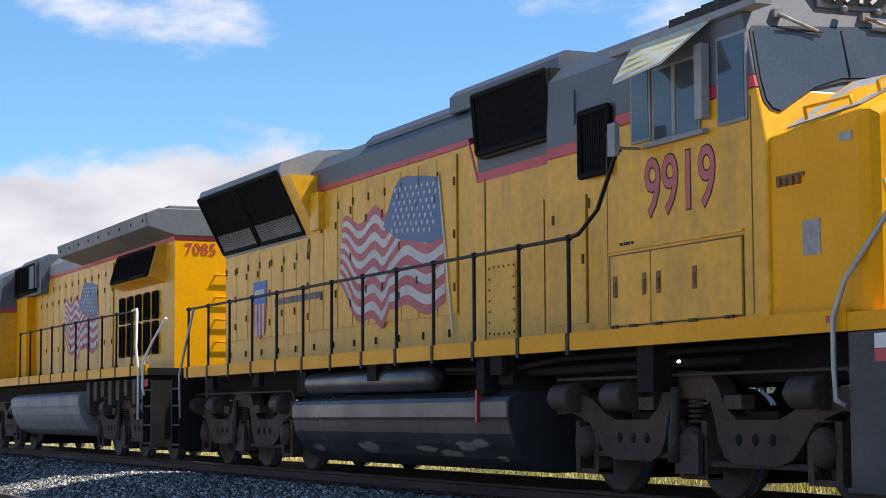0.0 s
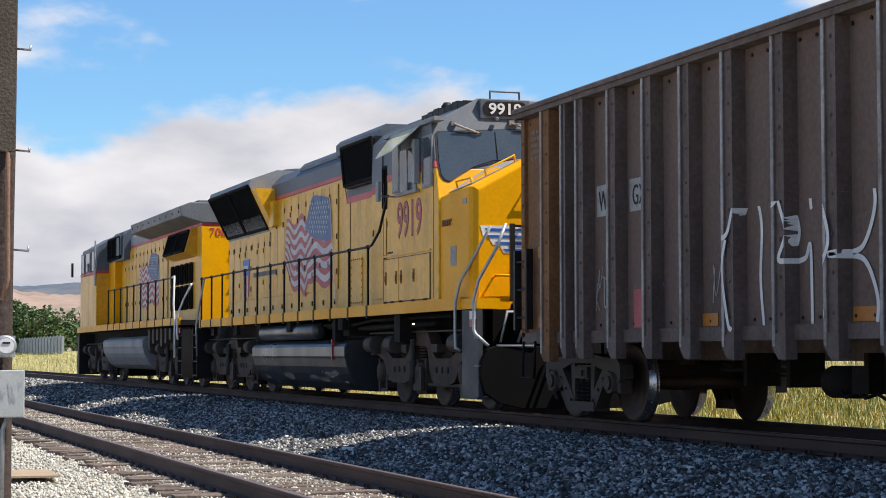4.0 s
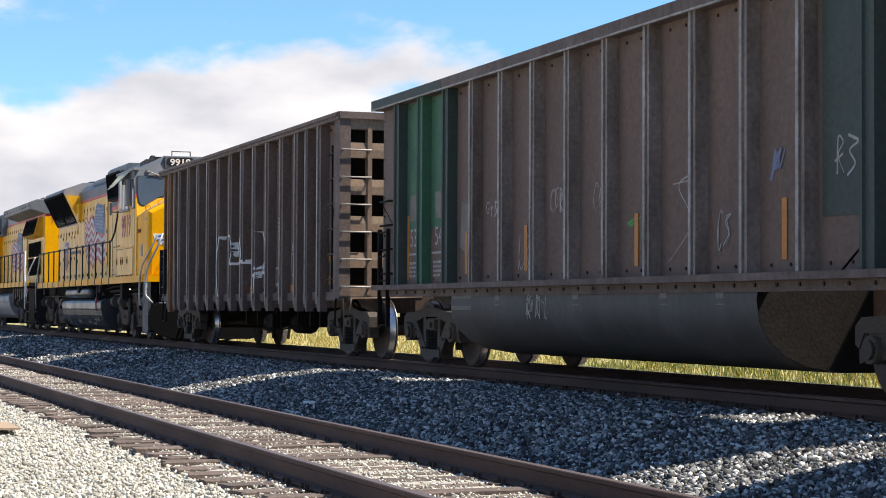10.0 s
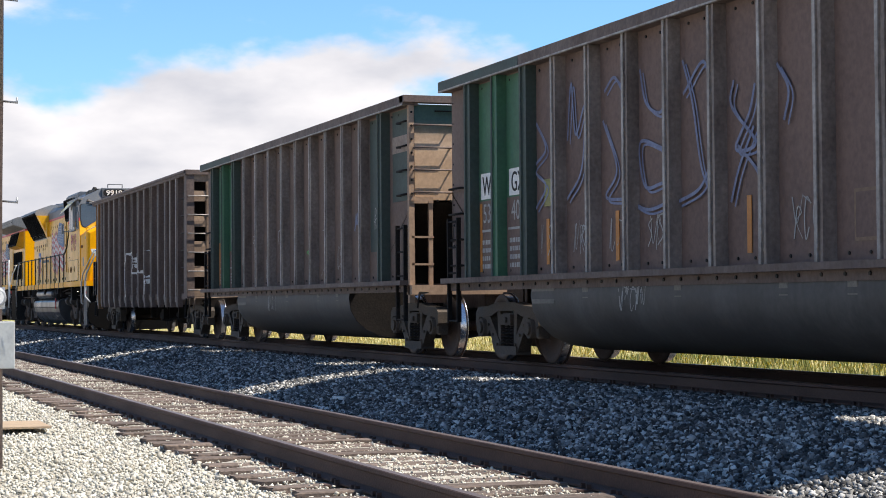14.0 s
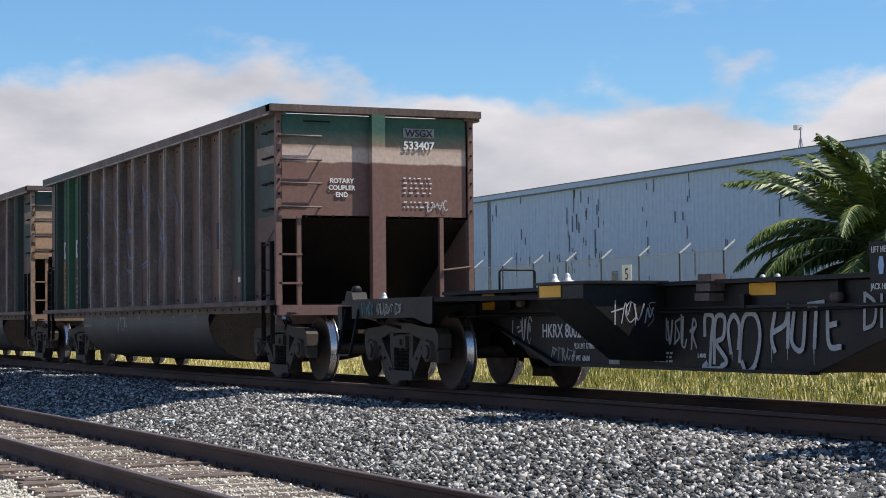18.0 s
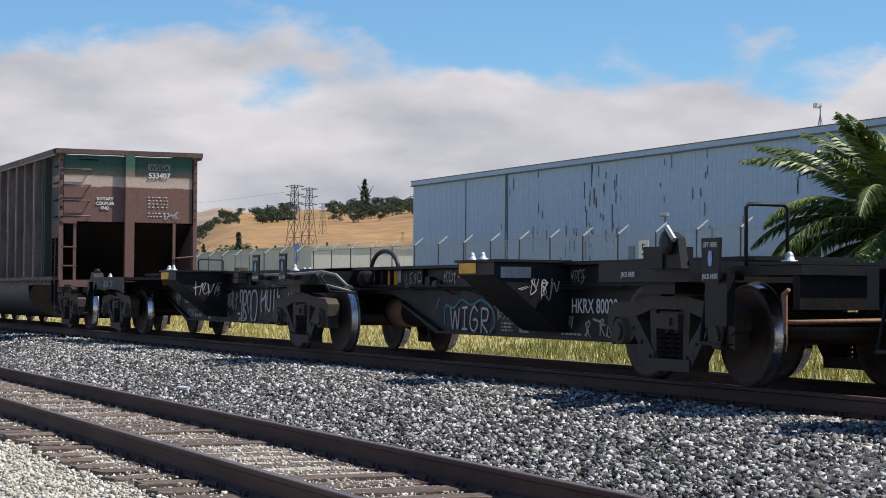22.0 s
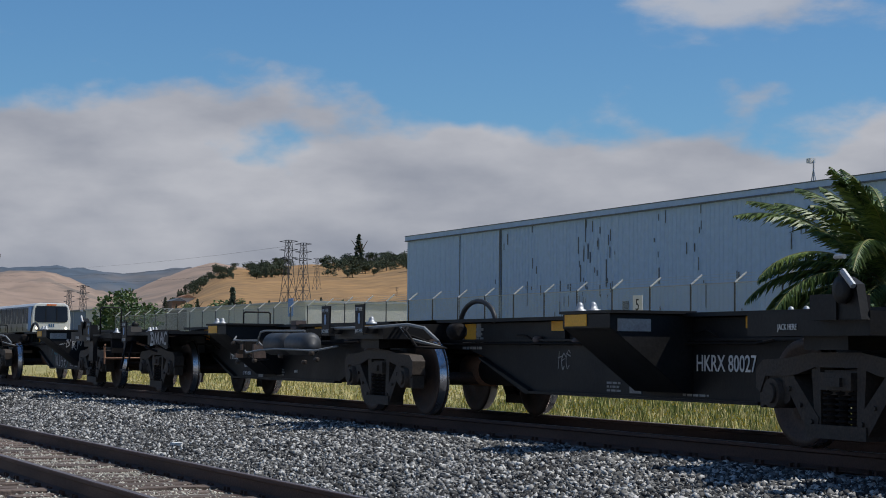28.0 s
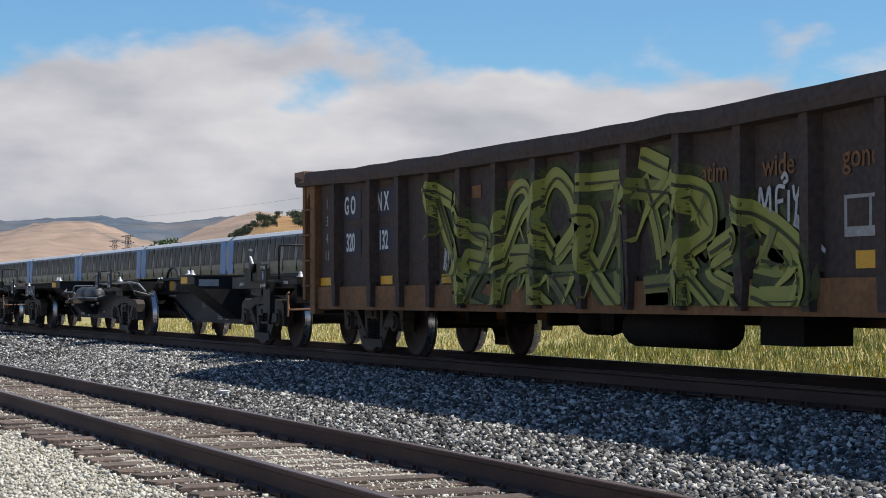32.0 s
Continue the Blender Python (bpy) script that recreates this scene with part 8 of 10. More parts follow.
        for y in (yc - 0.15, yc + 0.2):
            bm = B()
            lathe(bm, [(0, 0.035), (0.05, 0.035), (0.06, 0.02)], fx(4.22, 0.05), y, 4.215, "x", 8)
            piece("marker_lamp", bm, M_GREY, g)
    bm = B()
    pipe(bm, [(fx(4.54, -0.02), -0.53, 4.52), (fx(4.54, -0.02), -0.53, 4.65), (fx(4.54, -0.02), -0.07, 4.65), (fx(4.54, -0.02), -0.07, 4.52)], 0.014, 6)
    piece("roof_grab", bm, M_GREY, g)
    # side windows with awning
    y = -C - 0.002
    for a, b, za, zb in ((-15.25, -14.95, 3.28, 3.98), (-14.85, -14.1, 3.24, 3.86), (-13.75, -13.35, 3.24, 3.94)):
        panel("window_frame", g, a - 0.03, b + 0.03, za - 0.03, zb + 0.03, y, M_LGREY, 0.02)
        panel("cab_window", g, a, b, za, zb, y - 0.012, M_GLASSD, 0.014)
    panel("window_post", g, -14.52, -14.46, 3.24, 3.86, y - 0.02, M_LGREY, 0.012)
    panel("window_ledge", g, -15.0, -13.95, 3.18, 3.22, y, M_LGREY, 0.06)
    bm = B()
    v = [bm.verts.new(p) for p in ((-15.2, -C - 0.03, 4.14), (-13.85, -C - 0.03, 4.14), (-14.1, -C - 0.38, 3.78), (-14.95, -C - 0.38, 3.74))]
    bm.faces.new(v)
    r = bmesh.ops.extrude_face_region(bm, geom=bm.faces[:])
    bmesh.ops.translate(bm, verts=[k for k in r["geom"] if isinstance(k, bmesh.types.BMVert)], vec=(0, -0.005, 0.02))
    piece("window_awning", bm, M_AWNING, g, "pale canvas sun awning with faint yellow stripes")
    for k in range(4):
        q = 0.2 + 0.2 * k
        bm = B()
        xa, xb, yy, zz = -15.2 + 0.25 * q + 0.08, -13.85 - 0.25 * q - 0.08, -C - 0.03 - 0.35 * q - 0.012, 4.14 - 0.375 * q + 0.024
        v = [bm.verts.new(p) for p in ((xa, yy, zz - 0.008), (xb, yy, zz), (xb, yy - 0.025, zz - 0.026), (xa, yy - 0.025, zz - 0.036))]
        bm.faces.new(v)
        piece("awning_stripe", bm, M_AWNSTRIPE, g)
    bm = B()
    box(bm, -14.02, -13.9, -C - 0.10, -C - 0.02, 3.3, 3.95)
    piece("wind_wing", bm, M_LGREY, g)
    bm = B()
    box(bm, -15.22, -15.08, -C - 0.3, -C - 0.25, 3.12, 3.42)
    rod(bm, (-15.15, -C, 3.2), (-15.15, -C - 0.27, 3.2), 0.015, 6)
    piece("mirror", bm, M_LGREY, g)
    bm = B()
    prism(bm, [(-15.6, 4.12), (-15.6, 4.18), (-13.1, 4.2), (-13.1, 4.14)], -C - 0.06, -C + 0.1)
    piece("roof_eave", bm, M_LGREY, g)
    bm = B()
    for k in range(7):
        x = -15.5 + 0.29 * k
        box(bm, x, x + 0.25, -0.95, -0.35, 4.3, 4.50 + 0.015 * (k % 3))
    lathe(bm, [(0, 0.09), (0.08, 0.09), (0.14, 0.05)], -14.85, -0.75, 4.5, "z", 10)
    piece("roof_gear", bm, M_BLACK, g)
    letters(g, "9919", -14.46, -C - 0.003, 2.57, 0.74, M_BLACK, squash=0.84, bold=0.024, label="black outline of the road number", thick=0.001)
    letters(g, "9919", -14.46, -C - 0.005, 2.57, 0.74, M_PINK, squash=0.84, bold=0.006, label="faded red painted road number", thick=0.001)
    # access doors under the cab
    bm = B()
    for a, b in ((-15.72, -14.98), (-14.96, -13.46)):
        bm = B()
        box(bm, a, b, -C - 0.014, -C, 1.60, 2.25)
        piece("equipment_door", bm, M_YEL, g, "", 0.004)
    for a, b, za, zb in ((-15.75, -13.43, 2.252, 2.262), (-15.75, -15.735, 1.585, 2.252), (-14.976, -14.964, 1.60, 2.25), (-13.445, -13.43, 1.585, 2.252), (-15.75, -13.43, 1.585, 1.597)):
        panel("door_seam", g, a, b, za, zb, -C - 0.002, M_LATCH, 0.006)
    bm = B()
    box(bm, -15.75, -13.42, -C - 0.022, -C, 2.29, 2.315)
    piece("drip_rail", bm, M_YEL, g)
    for x in (-15.62, -15.08, -14.82, -14.2):
        bm = B()
        box(bm, x - 0.035, x + 0.035, -C - 0.02, -C - 0.01, 1.86, 2.06)
        box(bm, x - 0.02, x + 0.02, -C - 0.032, -C - 0.015, 1.90, 2.0)
        piece("door_catch", bm, M_OCHRE, g)
    for x in (-15.7, -15.35, -14.9, -14.3, -13.7):
        bm = B()
        box(bm, x, x + 0.12, -C - 0.03, -C - 0.01, 1.57, 1.605)
        rod(bm, (x + 0.06, -C - 0.04, 1.585), (x + 0.06, -C, 1.585), 0.014, 6)
        piece("door_hinge", bm, M_LATCH, g)
    panel("cab_seam", g, -15.79, -15.78, 1.62, 3.45, -C - 0.001, M_LATCH, 0.004)
    panel("cab_seam", g, -13.30, -13.288, 1.6, 3.4, -C - 0.001, M_OCHRE, 0.004)
    bars("small_lettering", g, -15.55, -15.25, 2.33, 2.38, 1, -C - 0.002, M_BLACK, 8)
    # nose: upright sides, a broad chamfer up to a flat top
    bm = B()
    rings = []
    for x, w, zs, zt in ((-13.1, 1.45, 3.02, 3.54), (-11.86, 1.45, 3.08, 3.50), (-11.76, 1.42, 3.07, 3.49), (-11.71, 1.36, 3.03, 3.44)):
        rings.append([bm.verts.new((x, p, z)) for p, z in ((-w, 1.46), (w, 1.46), (w, zs), (0.62, zt), (-0.62, zt), (-w, zs))])
    for p, q in zip(rings, rings[1:]):
        for i in range(6):
            bm.faces.new((p[i], p[(i + 1) % 6], q[(i + 1) % 6], q[i]))
    bm.faces.new(rings[0])
    bm.faces.new(list(reversed(rings[-1])))
    piece("nose", bm, M_YELB, g, "clean yellow nose", 0.02)
    bm = B()   # grip sheet on the chamfer
    bm.faces.new([bm.verts.new(p) for p in ((-12.95, -1.36, 3.086), (-11.95, -1.36, 3.136), (-11.95, -0.68, 3.478), (-12.95, -0.68, 3.512))])
    r = bmesh.ops.extrude_face_region(bm, geom=bm.faces[:])
    bmesh.ops.translate(bm, verts=[k for k in r["geom"] if isinstance(k, bmesh.types.BMVert)], vec=(0, -0.006, 0.008))
    piece("grip_sheet", bm, M_DIM, g, "pale grey anti-slip sheet")
    panel("notice", g, -12.62, -12.38, 2.02, 2.30, -1.451, M_DIM, 0.006)
    panel("notice", g, -12.1, -11.94, 2.86, 2.93, -1.451, M_DIM, 0.006)
    bm = B()
    for k in range(4):
        box(bm, -12.95 + 0.09 * k, -12.90 + 0.09 * k, -1.475, -1.44, 2.60, 2.67)
    box(bm, -12.97, -12.58, -1.462, -1.44, 2.66, 2.69)
    piece("jump_socket", bm, M_OCHRE, g)["kind"] = "stuff"
    # striped wing on the nose front, plain shapes
    for s in (-1, 1):
        bm = B()
        pts = [(0.3, 2.54), (1.34, 2.54), (1.30, 2.40), (1.22, 2.40), (1.16, 2.28), (1.06, 2.28), (1.0, 2.17), (0.3, 2.12)]
        prism(bm, [(s * y, z) for y, z in pts], -11.72, -11.704, "x")
        piece("wing_emblem", bm, M_WHITE, g)
        for k, far in enumerate((1.27, 1.24, 1.12, 1.0)):
            bm = B()
            z = 2.505 - 0.092 * k
            prism(bm, [(s * 0.3, z - 0.036), (s * (far - 0.03), z - 0.036), (s * far, z), (s * 0.3, z)], -11.706, -11.698, "x")
            piece("wing_stripe", bm, M_BLUE, g)
        bm = B()
        prism(bm, [(s * 0.02, 2.6), (s * 0.34, 2.56), (s * 0.32, 2.1), (s * 0.02, 1.92)], -11.706, -11.694, "x")
        piece("shield", bm, M_BLUE if s > 0 else M_PINK, g)
    for a in ((-12.75, -1.30, 3.12, 0.62, 0.0), (-11.98, -1.15, 3.22, 0.02, 0.42)):
        bm = B()
        x, y, z, dx, dy = a
        pipe(bm, [(x, y, z), (x, y - 0.02, z + 0.11), (x + dx, y + dy - 0.02, z + 0.11 + dy * 0.5), (x + dx, y + dy, z + dy * 0.5)], 0.014, 6)
        piece("nose_grab", bm, M_YELB, g)
    bm = B()
    pipe(bm, [(-11.95, -0.6, 3.5), (-11.95, -0.6, 3.6), (-11.95, 0.4, 3.6), (-11.95, 0.4, 3.5)], 0.014, 6)
    piece("nose_grab", bm, M_YELB, g)
    for z, y in ((3.03, -0.72), (2.60, -0.72), (2.24, -0.72), (1.86, -1.15), (1.82, -0.62)):
        bm = B()
        pipe(bm, [(-11.72, y, z - 0.03), (-11.62, y, z), (-11.62, y + 0.42, z), (-11.72, y + 0.42, z - 0.03)], 0.014, 6)
        piece("nose_grab", bm, M_YELB, g)
    # pilot, steps and curved handrails
    bm = B()
    box(bm, -11.98, -11.70, -1.53, -0.9, 1.40, 1.54)
    box(bm, -11.70, -11.3, -1.53, -1.2, 1.40, 1.54)
    box(bm, -11.70, -11.3, -0.85, 1.53, 1.40, 1.54)
    piece("front_platform", bm, M_YELB, g)
    bm = B()
    for s in (-1, 1):
        box(bm, -11.95, -11.28, *sorted((s * 1.52, s * 1.46)), 0.22, 1.39)
        box(bm, -11.97, -11.26, *sorted((s * 1.54, s * 1.2)), 0.19, 0.225)
        box(bm, -11.95, -11.9, *sorted((s * 1.46, s * 0.9)), 0.22, 1.39)
    piece("pilot", bm, M_DGREY, g, "grey step housing")
    bm = B()
    for z in (0.62, 1.0):
        box(bm, -11.42, -11.24, -1.535, -1.5, z, z + 0.03)
    piece("step_lip", bm, M_CONCR, g)
    bm = B()   # rounded black plow plate
    pts = [(-1.3, 0.9), (-1.42, 0.86), (-1.5, 0.7), (-1.52, 0.5), (-1.46, 0.28), (-1.25, 0.14), (-0.9, 0.06), (0.9, 0.06), (1.25, 0.14), (1.46, 0.28), (1.52, 0.5), (1.5, 0.7), (1.42, 0.86), (1.3, 0.9)]
    prism(bm, pts, -11.3, -11.2, "x")
    piece("plow", bm, M_PLOW, g, "black snow plow", 0.01)
    bm = B()
    box(bm, -11.88, -11.6, -1.2, 1.2, 0.3, 1.40)
    piece("pilot_plate", bm, M_PLOW, g)
    bm = B()
    pipe(bm, [(-11.22, -1.28, 0.9), (-11.2, -0.75, 0.9), (-11.2, -0.72, 1.02), (-11.2, -0.2, 1.03)], 0.02, 6)
    piece("plow_rail", bm, M_FENCE, g)
    bm = B()
    pipe(bm, [(-11.3, -1.2, 0.95), (-11.3, -1.1, 1.36), (-11.3, -0.8, 1.36), (-11.3, -0.95, 0.95)], 0.018, 6)
    piece("plow_rail", bm, M_FENCE, g)
    for y in (-0.55, -0.45):
        bm = B()
        pipe(bm, [(-11.15, y, 0.78), (-11.05, y, 0.6), (-11.0, y, 0.3), (-10.9, y, 0.2)], 0.022, 6)
        piece("air_hose", bm, M_HOSE, g)
    panel("white_notice", g, -11.62, -11.36, 1.26, 1.37, -1.521, M_WHITE, 0.006)
    panel("red_notice", g, -11.62, -11.36, 1.16, 1.255, -1.521, M_RED, 0.006)
    for x, up in ((-12.06, 0.52), (-11.30, 0.35)):
        bm = B()
        foot = [(x + 0.08, -1.53, 0.84), (x + 0.02, -1.58, 0.88)] if up > 0.4 else [(x + 0.22, -1.45, 0.90), (x + 0.04, -1.57, 1.06)]
        pipe(bm, foot + [(x, -1.58, 1.12), (x, -1.58, 1.5), (x + 0.12, -1.55, 1.78), (x + 0.36, -1.38, 2.2), (x + up, -1.25, 2.52)], 0.022, 8)
        piece("step_rail", bm, M_FENCE, g, "bright steel step rail")
    for y in (-1.0, 1.0):
        bm = B()
        box(bm, -11.4, -11.34, y - 0.03, y + 0.03, 1.5, 2.55)
        piece("railing_post", bm, M_BLACK, g)
    bm = B()
    pipe(bm, [(-11.37, -1.0, 2.52), (-11.37, 1.0, 2.52)], 0.018, 6)
    piece("front_railing", bm, M_BLACK, g)
    bars("small_lettering", g, -12.2, -12.1, 1.45, 1.55, 1, -1.545, M_RED, 5)
    # walkway rails
    xs = [-29.9 + 1.115 * k for k in range(13)]
    handrail(g, xs, -1.52, 1.52, 2.50, M_BLACK)
    handrail(g, xs, 1.52, 1.52, 2.50, M_BLACK)
    bm = B()
    pipe(bm, [(xs[-1], -1.52, 2.5), (-16.3, -1.52, 2.52), (-15.95, -1.5, 2.72), (-15.62, -1.48, 3.2), (-15.6, -1.48, 3.24), (-15.5, -1.48, 3.24)], 0.022, 6)
    piece("cab_handrail", bm, M_BLACK, g)
    bm = B()
    for k, x in enumerate((-28.9, -26.6, -22.0, -18.4)):
        box(bm, x, x + 0.3, -1.5, -1.42, 1.2, 1.4)
    pipe(bm, [(-20.0, -1.3, 1.3), (-18.2, -1.35, 1.26), (-17.0, -1.3, 1.34), (-13.0, -1.3, 1.34)], 0.03, 6)
    pipe(bm, [(-24.8, -1.2, 1.36), (-17.5, -1.2, 1.2)], 0.02, 6)
    pipe(bm, [(-17.9, -1.25, 1.22), (-13.8, -1.25, 1.24)], 0.045, 6)
    box(bm, -15.3, -15.0, -1.46, -1.2, 0.98, 1.4)
    box(bm, -18.75, -18.55, -1.5, -1.3, 1.0, 1.4)
    piece("piping", bm, M_UNDER, g)
    lamp = B()
    lathe(lamp, [(0, 0.006), (0.02, 0.014), (0.04, 0.014)], -14.85, -1.3, 1.25, "x", 10)
    piece("ground_lamp", lamp, M_LAMP, g)
    fuel_tank(g, -24.85, -18.0, 0.17, 1.0, M_TANK)
    def flank(z):
        """The near side of the tank at height z."""
        return float(np.interp(z, [0.21, 0.31, 0.46, 0.58], [-1.12, -1.28, -1.40, -1.455])) - 0.004
    rng = random.Random(3)
    for a, b, za, zb in ((-24.4, -23.9, 0.30, 0.42), (-22.7, -21.9, 0.32, 0.48), (-20.9, -20.1, 0.34, 0.45), (-20.2, -19.4, 0.30, 0.40), (-19.6, -18.9, 0.36, 0.52), (-19.1, -18.6, 0.40, 0.55), (-18.7, -18.35, 0.27, 0.36)):
        bm = B()
        rim = []
        for k in range(14):
            t = 2 * math.pi * k / 14
            e = rng.uniform(0.55, 1.0)
            rim.append(((a + b) / 2 + (b - a) / 2 * e * math.cos(t), (za + zb) / 2 + (zb - za) / 2 * rng.uniform(0.5, 1.0) * math.sin(t)))
        mid = bm.verts.new(((a + b) / 2, flank((za + zb) / 2) - 0.003, (za + zb) / 2))
        vs = [bm.verts.new((x, flank(z) - 0.003, z)) for x, z in rim]
        for k in range(14):
            bm.faces.new((mid, vs[k], vs[(k + 1) % 14]))
        piece("bare_patch", bm, M_CONCR, g, "pale scraped patch on the tank")
    bm = B()
    lathe(bm, [(0, 0.05), (0.04, 0.13), (0.1, 0.15), (4.2, 0.15), (4.26, 0.13), (4.3, 0.05)], -24.5, -1.32, 1.21, "x", 20)
    piece("air_reservoir", bm, M_TANK, g, "long grey air reservoir")
    bm = B()
    box(bm, -18.75, -18.7, -1.52, -1.46, 0.7, 1.05)
    piece("fuel_gauge", bm, M_RED, g)
    for x in (-14.8, -28.0):
        loco_truck(g, x)
    steps(g, -30.85, -30.4, [0.3, 0.62, 0.94, 1.22], M_BLACK)
    bm = B()
    pipe(bm, [(-30.25, -1.55, 0.75), (-30.25, -1.57, 1.45), (-29.95, -1.55, 1.95), (-29.6, -1.52, 2.5)], 0.022, 8)
    piece("step_rail", bm, M_FENCE, g)
    coupler(g, -11.35, 1)
    coupler(g, -30.95, -1)
    return g


def build_loco_b():
    g = car("locomotive", "yellow and grey diesel locomotive leading, cab forward", "locomotive", -51.3, "locomotives")
    H = 0.9
    bm = B()
    box(bm, -51.0, -32.0, -0.9, 0.9, 1.05, 1.5)
    box(bm, -50.5, -32.4, -1.5, 1.5, 1.5, 1.62)
    piece("underframe", bm, M_UNDER, g)
    for s in (-1, 1):
        bm = B()
        box(bm, -50.3, -32.5, min(s * 1.54, s * 1.48), max(s * 1.54, s * 1.48), 1.50, 1.68)
        piece("sill_stripe", bm, M_YELB, g)
    bm = B()
    box(bm, -45.2, -33.0, -H, H, 1.62, 3.92)
    piece("hood", bm, M_YEL, g, "dusty yellow engine hood", 0.015)
    bm = B()
    roof_slab(bm, -45.2, -40.2, H, 3.99, 4.42, 0.2)
    piece("hood_roof", bm, M_LGREY, g)
    bm = B()
    box(bm, -45.2, -33.0, -H - 0.004, H + 0.004, 3.92, 3.99)
    box(bm, -33.02, -32.985, -H - 0.01, H + 0.01, 3.92, 4.02)
    piece("red_stripe", bm, M_RED, g)
    # overhanging radiator wings
    bm = B()
    prism(bm, [(-H, 3.99), (H, 3.99), (1.42, 4.14), (1.45, 4.38), (1.2, 4.48), (-1.2, 4.48), (-1.45, 4.38), (-1.42, 4.14)], -40.3, -32.95, "x")
    prism(bm, [(-1.0, 4.44), (1.0, 4.44), (0.95, 4.56), (-0.95, 4.56)], -39.2, -33.2, "x")
    piece("radiator_wing", bm, M_MGREY, g, "grey overhanging radiator wing", 0.02)
    bm = B()
    for k in range(9):
        rod(bm, (-40.0 + 0.85 * k, -1.45, 4.26), (-40.0 + 0.85 * k, -1.43, 4.26), 0.03, 6)
    box(bm, -32.96, -32.93, 0.1, 1.2, 4.1, 4.4)
    piece("wing_bolt", bm, M_BLACK, g)
    # slanted intake box
    bm = B()
    prism(bm, [(-H, 3.2), (-H - 0.3, 3.3), (-H - 0.14, 3.88), (-H, 3.92)], -36.6, -33.6, "x")
    piece("intake_housing", bm, M_YEL, g)
    for a, b in ((-36.4, -35.15), (-35.0, -33.75)):
        grille(g, a, b, 3.34, 3.84, -H - 0.30, -0.14)
    for k in range(6):
        x = -36.8 + 0.62 * k
        for za, zb in ((1.95, 2.5), (2.6, 3.05)):
            if k < 5:
                grille(g, x, x + 0.26, za, zb, -H - 0.012)
    xs = [-44.9 + 0.62 * k for k in range(13)]
    for i in range(12):
        hood_door(g, xs[i], xs[i + 1], 1.75, 3.85, -H, M_YEL, 2)
    flag(g, -41.8, -38.8, 1.95, 3.6, -H - 0.026)
    for s in (-0.43, 0.55):
        letters(g, "7085", -32.97, s, 3.66, 0.3, M_RED, (90, 0, 90), squash=1.0)
    bm = B()
    for z in (2.1, 2.5, 2.9, 3.3):
        pipe(bm, [(-33.0, -0.15, z), (-32.92, -0.15, z), (-32.92, 0.35, z), (-33.0, 0.35, z)], 0.015, 6)
    piece("end_grabs", bm, M_YELB, g)
    bm = B()
    box(bm, -33.0, -32.98, -H, H, 1.62, 3.9)
    piece("hood_end", bm, M_YELB, g)
    # blower section and cab
    bm = B()
    box(bm, -46.4, -45.2, -1.1, 1.1, 1.62, 3.6)
    piece("cabinet_section", bm, M_YELB, g)
    bm = B()
    roof_slab(bm, -46.4, -43.6, 1.1, 3.6, 4.5, 0.18)
    box(bm, -44.9, -43.9, -1.16, 1.16, 3.75, 4.4)
    piece("blower_housing", bm, M_GREY, g)
    for k in range(3):
        grille(g, -46.3 + 0.8 * k, -45.65 + 0.8 * k, 3.68, 4.3, -1.13)
    bm = B()
    box(bm, -49.9, -46.4, -1.5, 1.5, 1.62, 3.3)
    prism(bm, [(-51.2, 1.62), (-49.9, 1.62), (-49.9, 3.1), (-50.6, 3.0), (-51.1, 2.6)], -1.2, 1.2)
    piece("cab", bm, M_YEL, g, "dusty yellow cab and nose", 0.03)
    bm = B()
    box(bm, -49.9, -46.4, -1.504, 1.504, 3.3, 3.38)
    piece("red_stripe", bm, M_RED, g)
    bm = B()
    prism(bm, [(-1.5, 3.38), (1.5, 3.38), (1.45, 4.12), (0.8, 4.5), (-0.8, 4.5), (-1.45, 4.12)], -49.8, -46.4, "x")
    piece("upper_cab", bm, M_GREY, g)
    for a, b in ((-49.5, -49.0), (-48.6, -47.7), (-47.3, -46.8)):
        panel("cab_window", g, a, b, 3.4, 3.98, -1.5, M_GLASSD, 0.02)
        panel("window_frame", g, a - 0.04, a, 3.36, 4.02, -1.5, M_LGREY, 0.03)
        panel("window_frame", g, b, b + 0.04, 3.36, 4.02, -1.5, M_LGREY, 0.03)
    panel("door_post", g, -46.5, -46.38, 2.9, 4.3, -1.52, M_DIM, 0.03)
    panel("mirror", g, -49.9, -49.75, 3.3, 3.75, -1.75, M_BLACK, 0.06)
    xs = [-43.75 + 1.13 * k for k in range(10)]
    handrail(g, xs, -1.52, 1.66, 2.66, M_BLACK)
    handrail(g, xs, 1.52, 1.66, 2.66, M_BLACK)
    for x, w in ((-32.9, 1), (-32.4, 1)):
        bm = B()
        pipe(bm, [(x + 0.0, -1.57, 0.72), (x, -1.57, 1.55), (x - 0.22, -1.56, 2.0), (x - 0.2, -1.55, 2.6), (x - 0.3, -1.53, 2.68), (x - 0.75, -1.52, 2.66)] if x < -32.6 else [(x - 0.1, -1.57, 1.15), (x - 0.2, -1.57, 1.3), (x - 0.2, -1.56, 1.75), (x + 0.25, -1.5, 2.1), (x + 0.7, -1.4, 2.45)], 0.024, 8)
        piece("step_rail", bm, M_WHITE, g, "white painted step rail")
    steps(g, -32.7, -32.2, [0.3, 0.62, 0.94, 1.22], M_BLACK)
    bm = B()
    for k in range(7):
        z = 0.45 + 0.14 * k
        box(bm, -32.85 + 0.05 * k, -32.4, -1.2, -0.9, z, z + 0.05)
    pipe(bm, [(-32.2, -0.6, 1.3), (-32.0, -0.7, 0.7), (-31.6, -0.6, 0.6), (-31.3, -0.6, 1.2)], 0.03, 7)
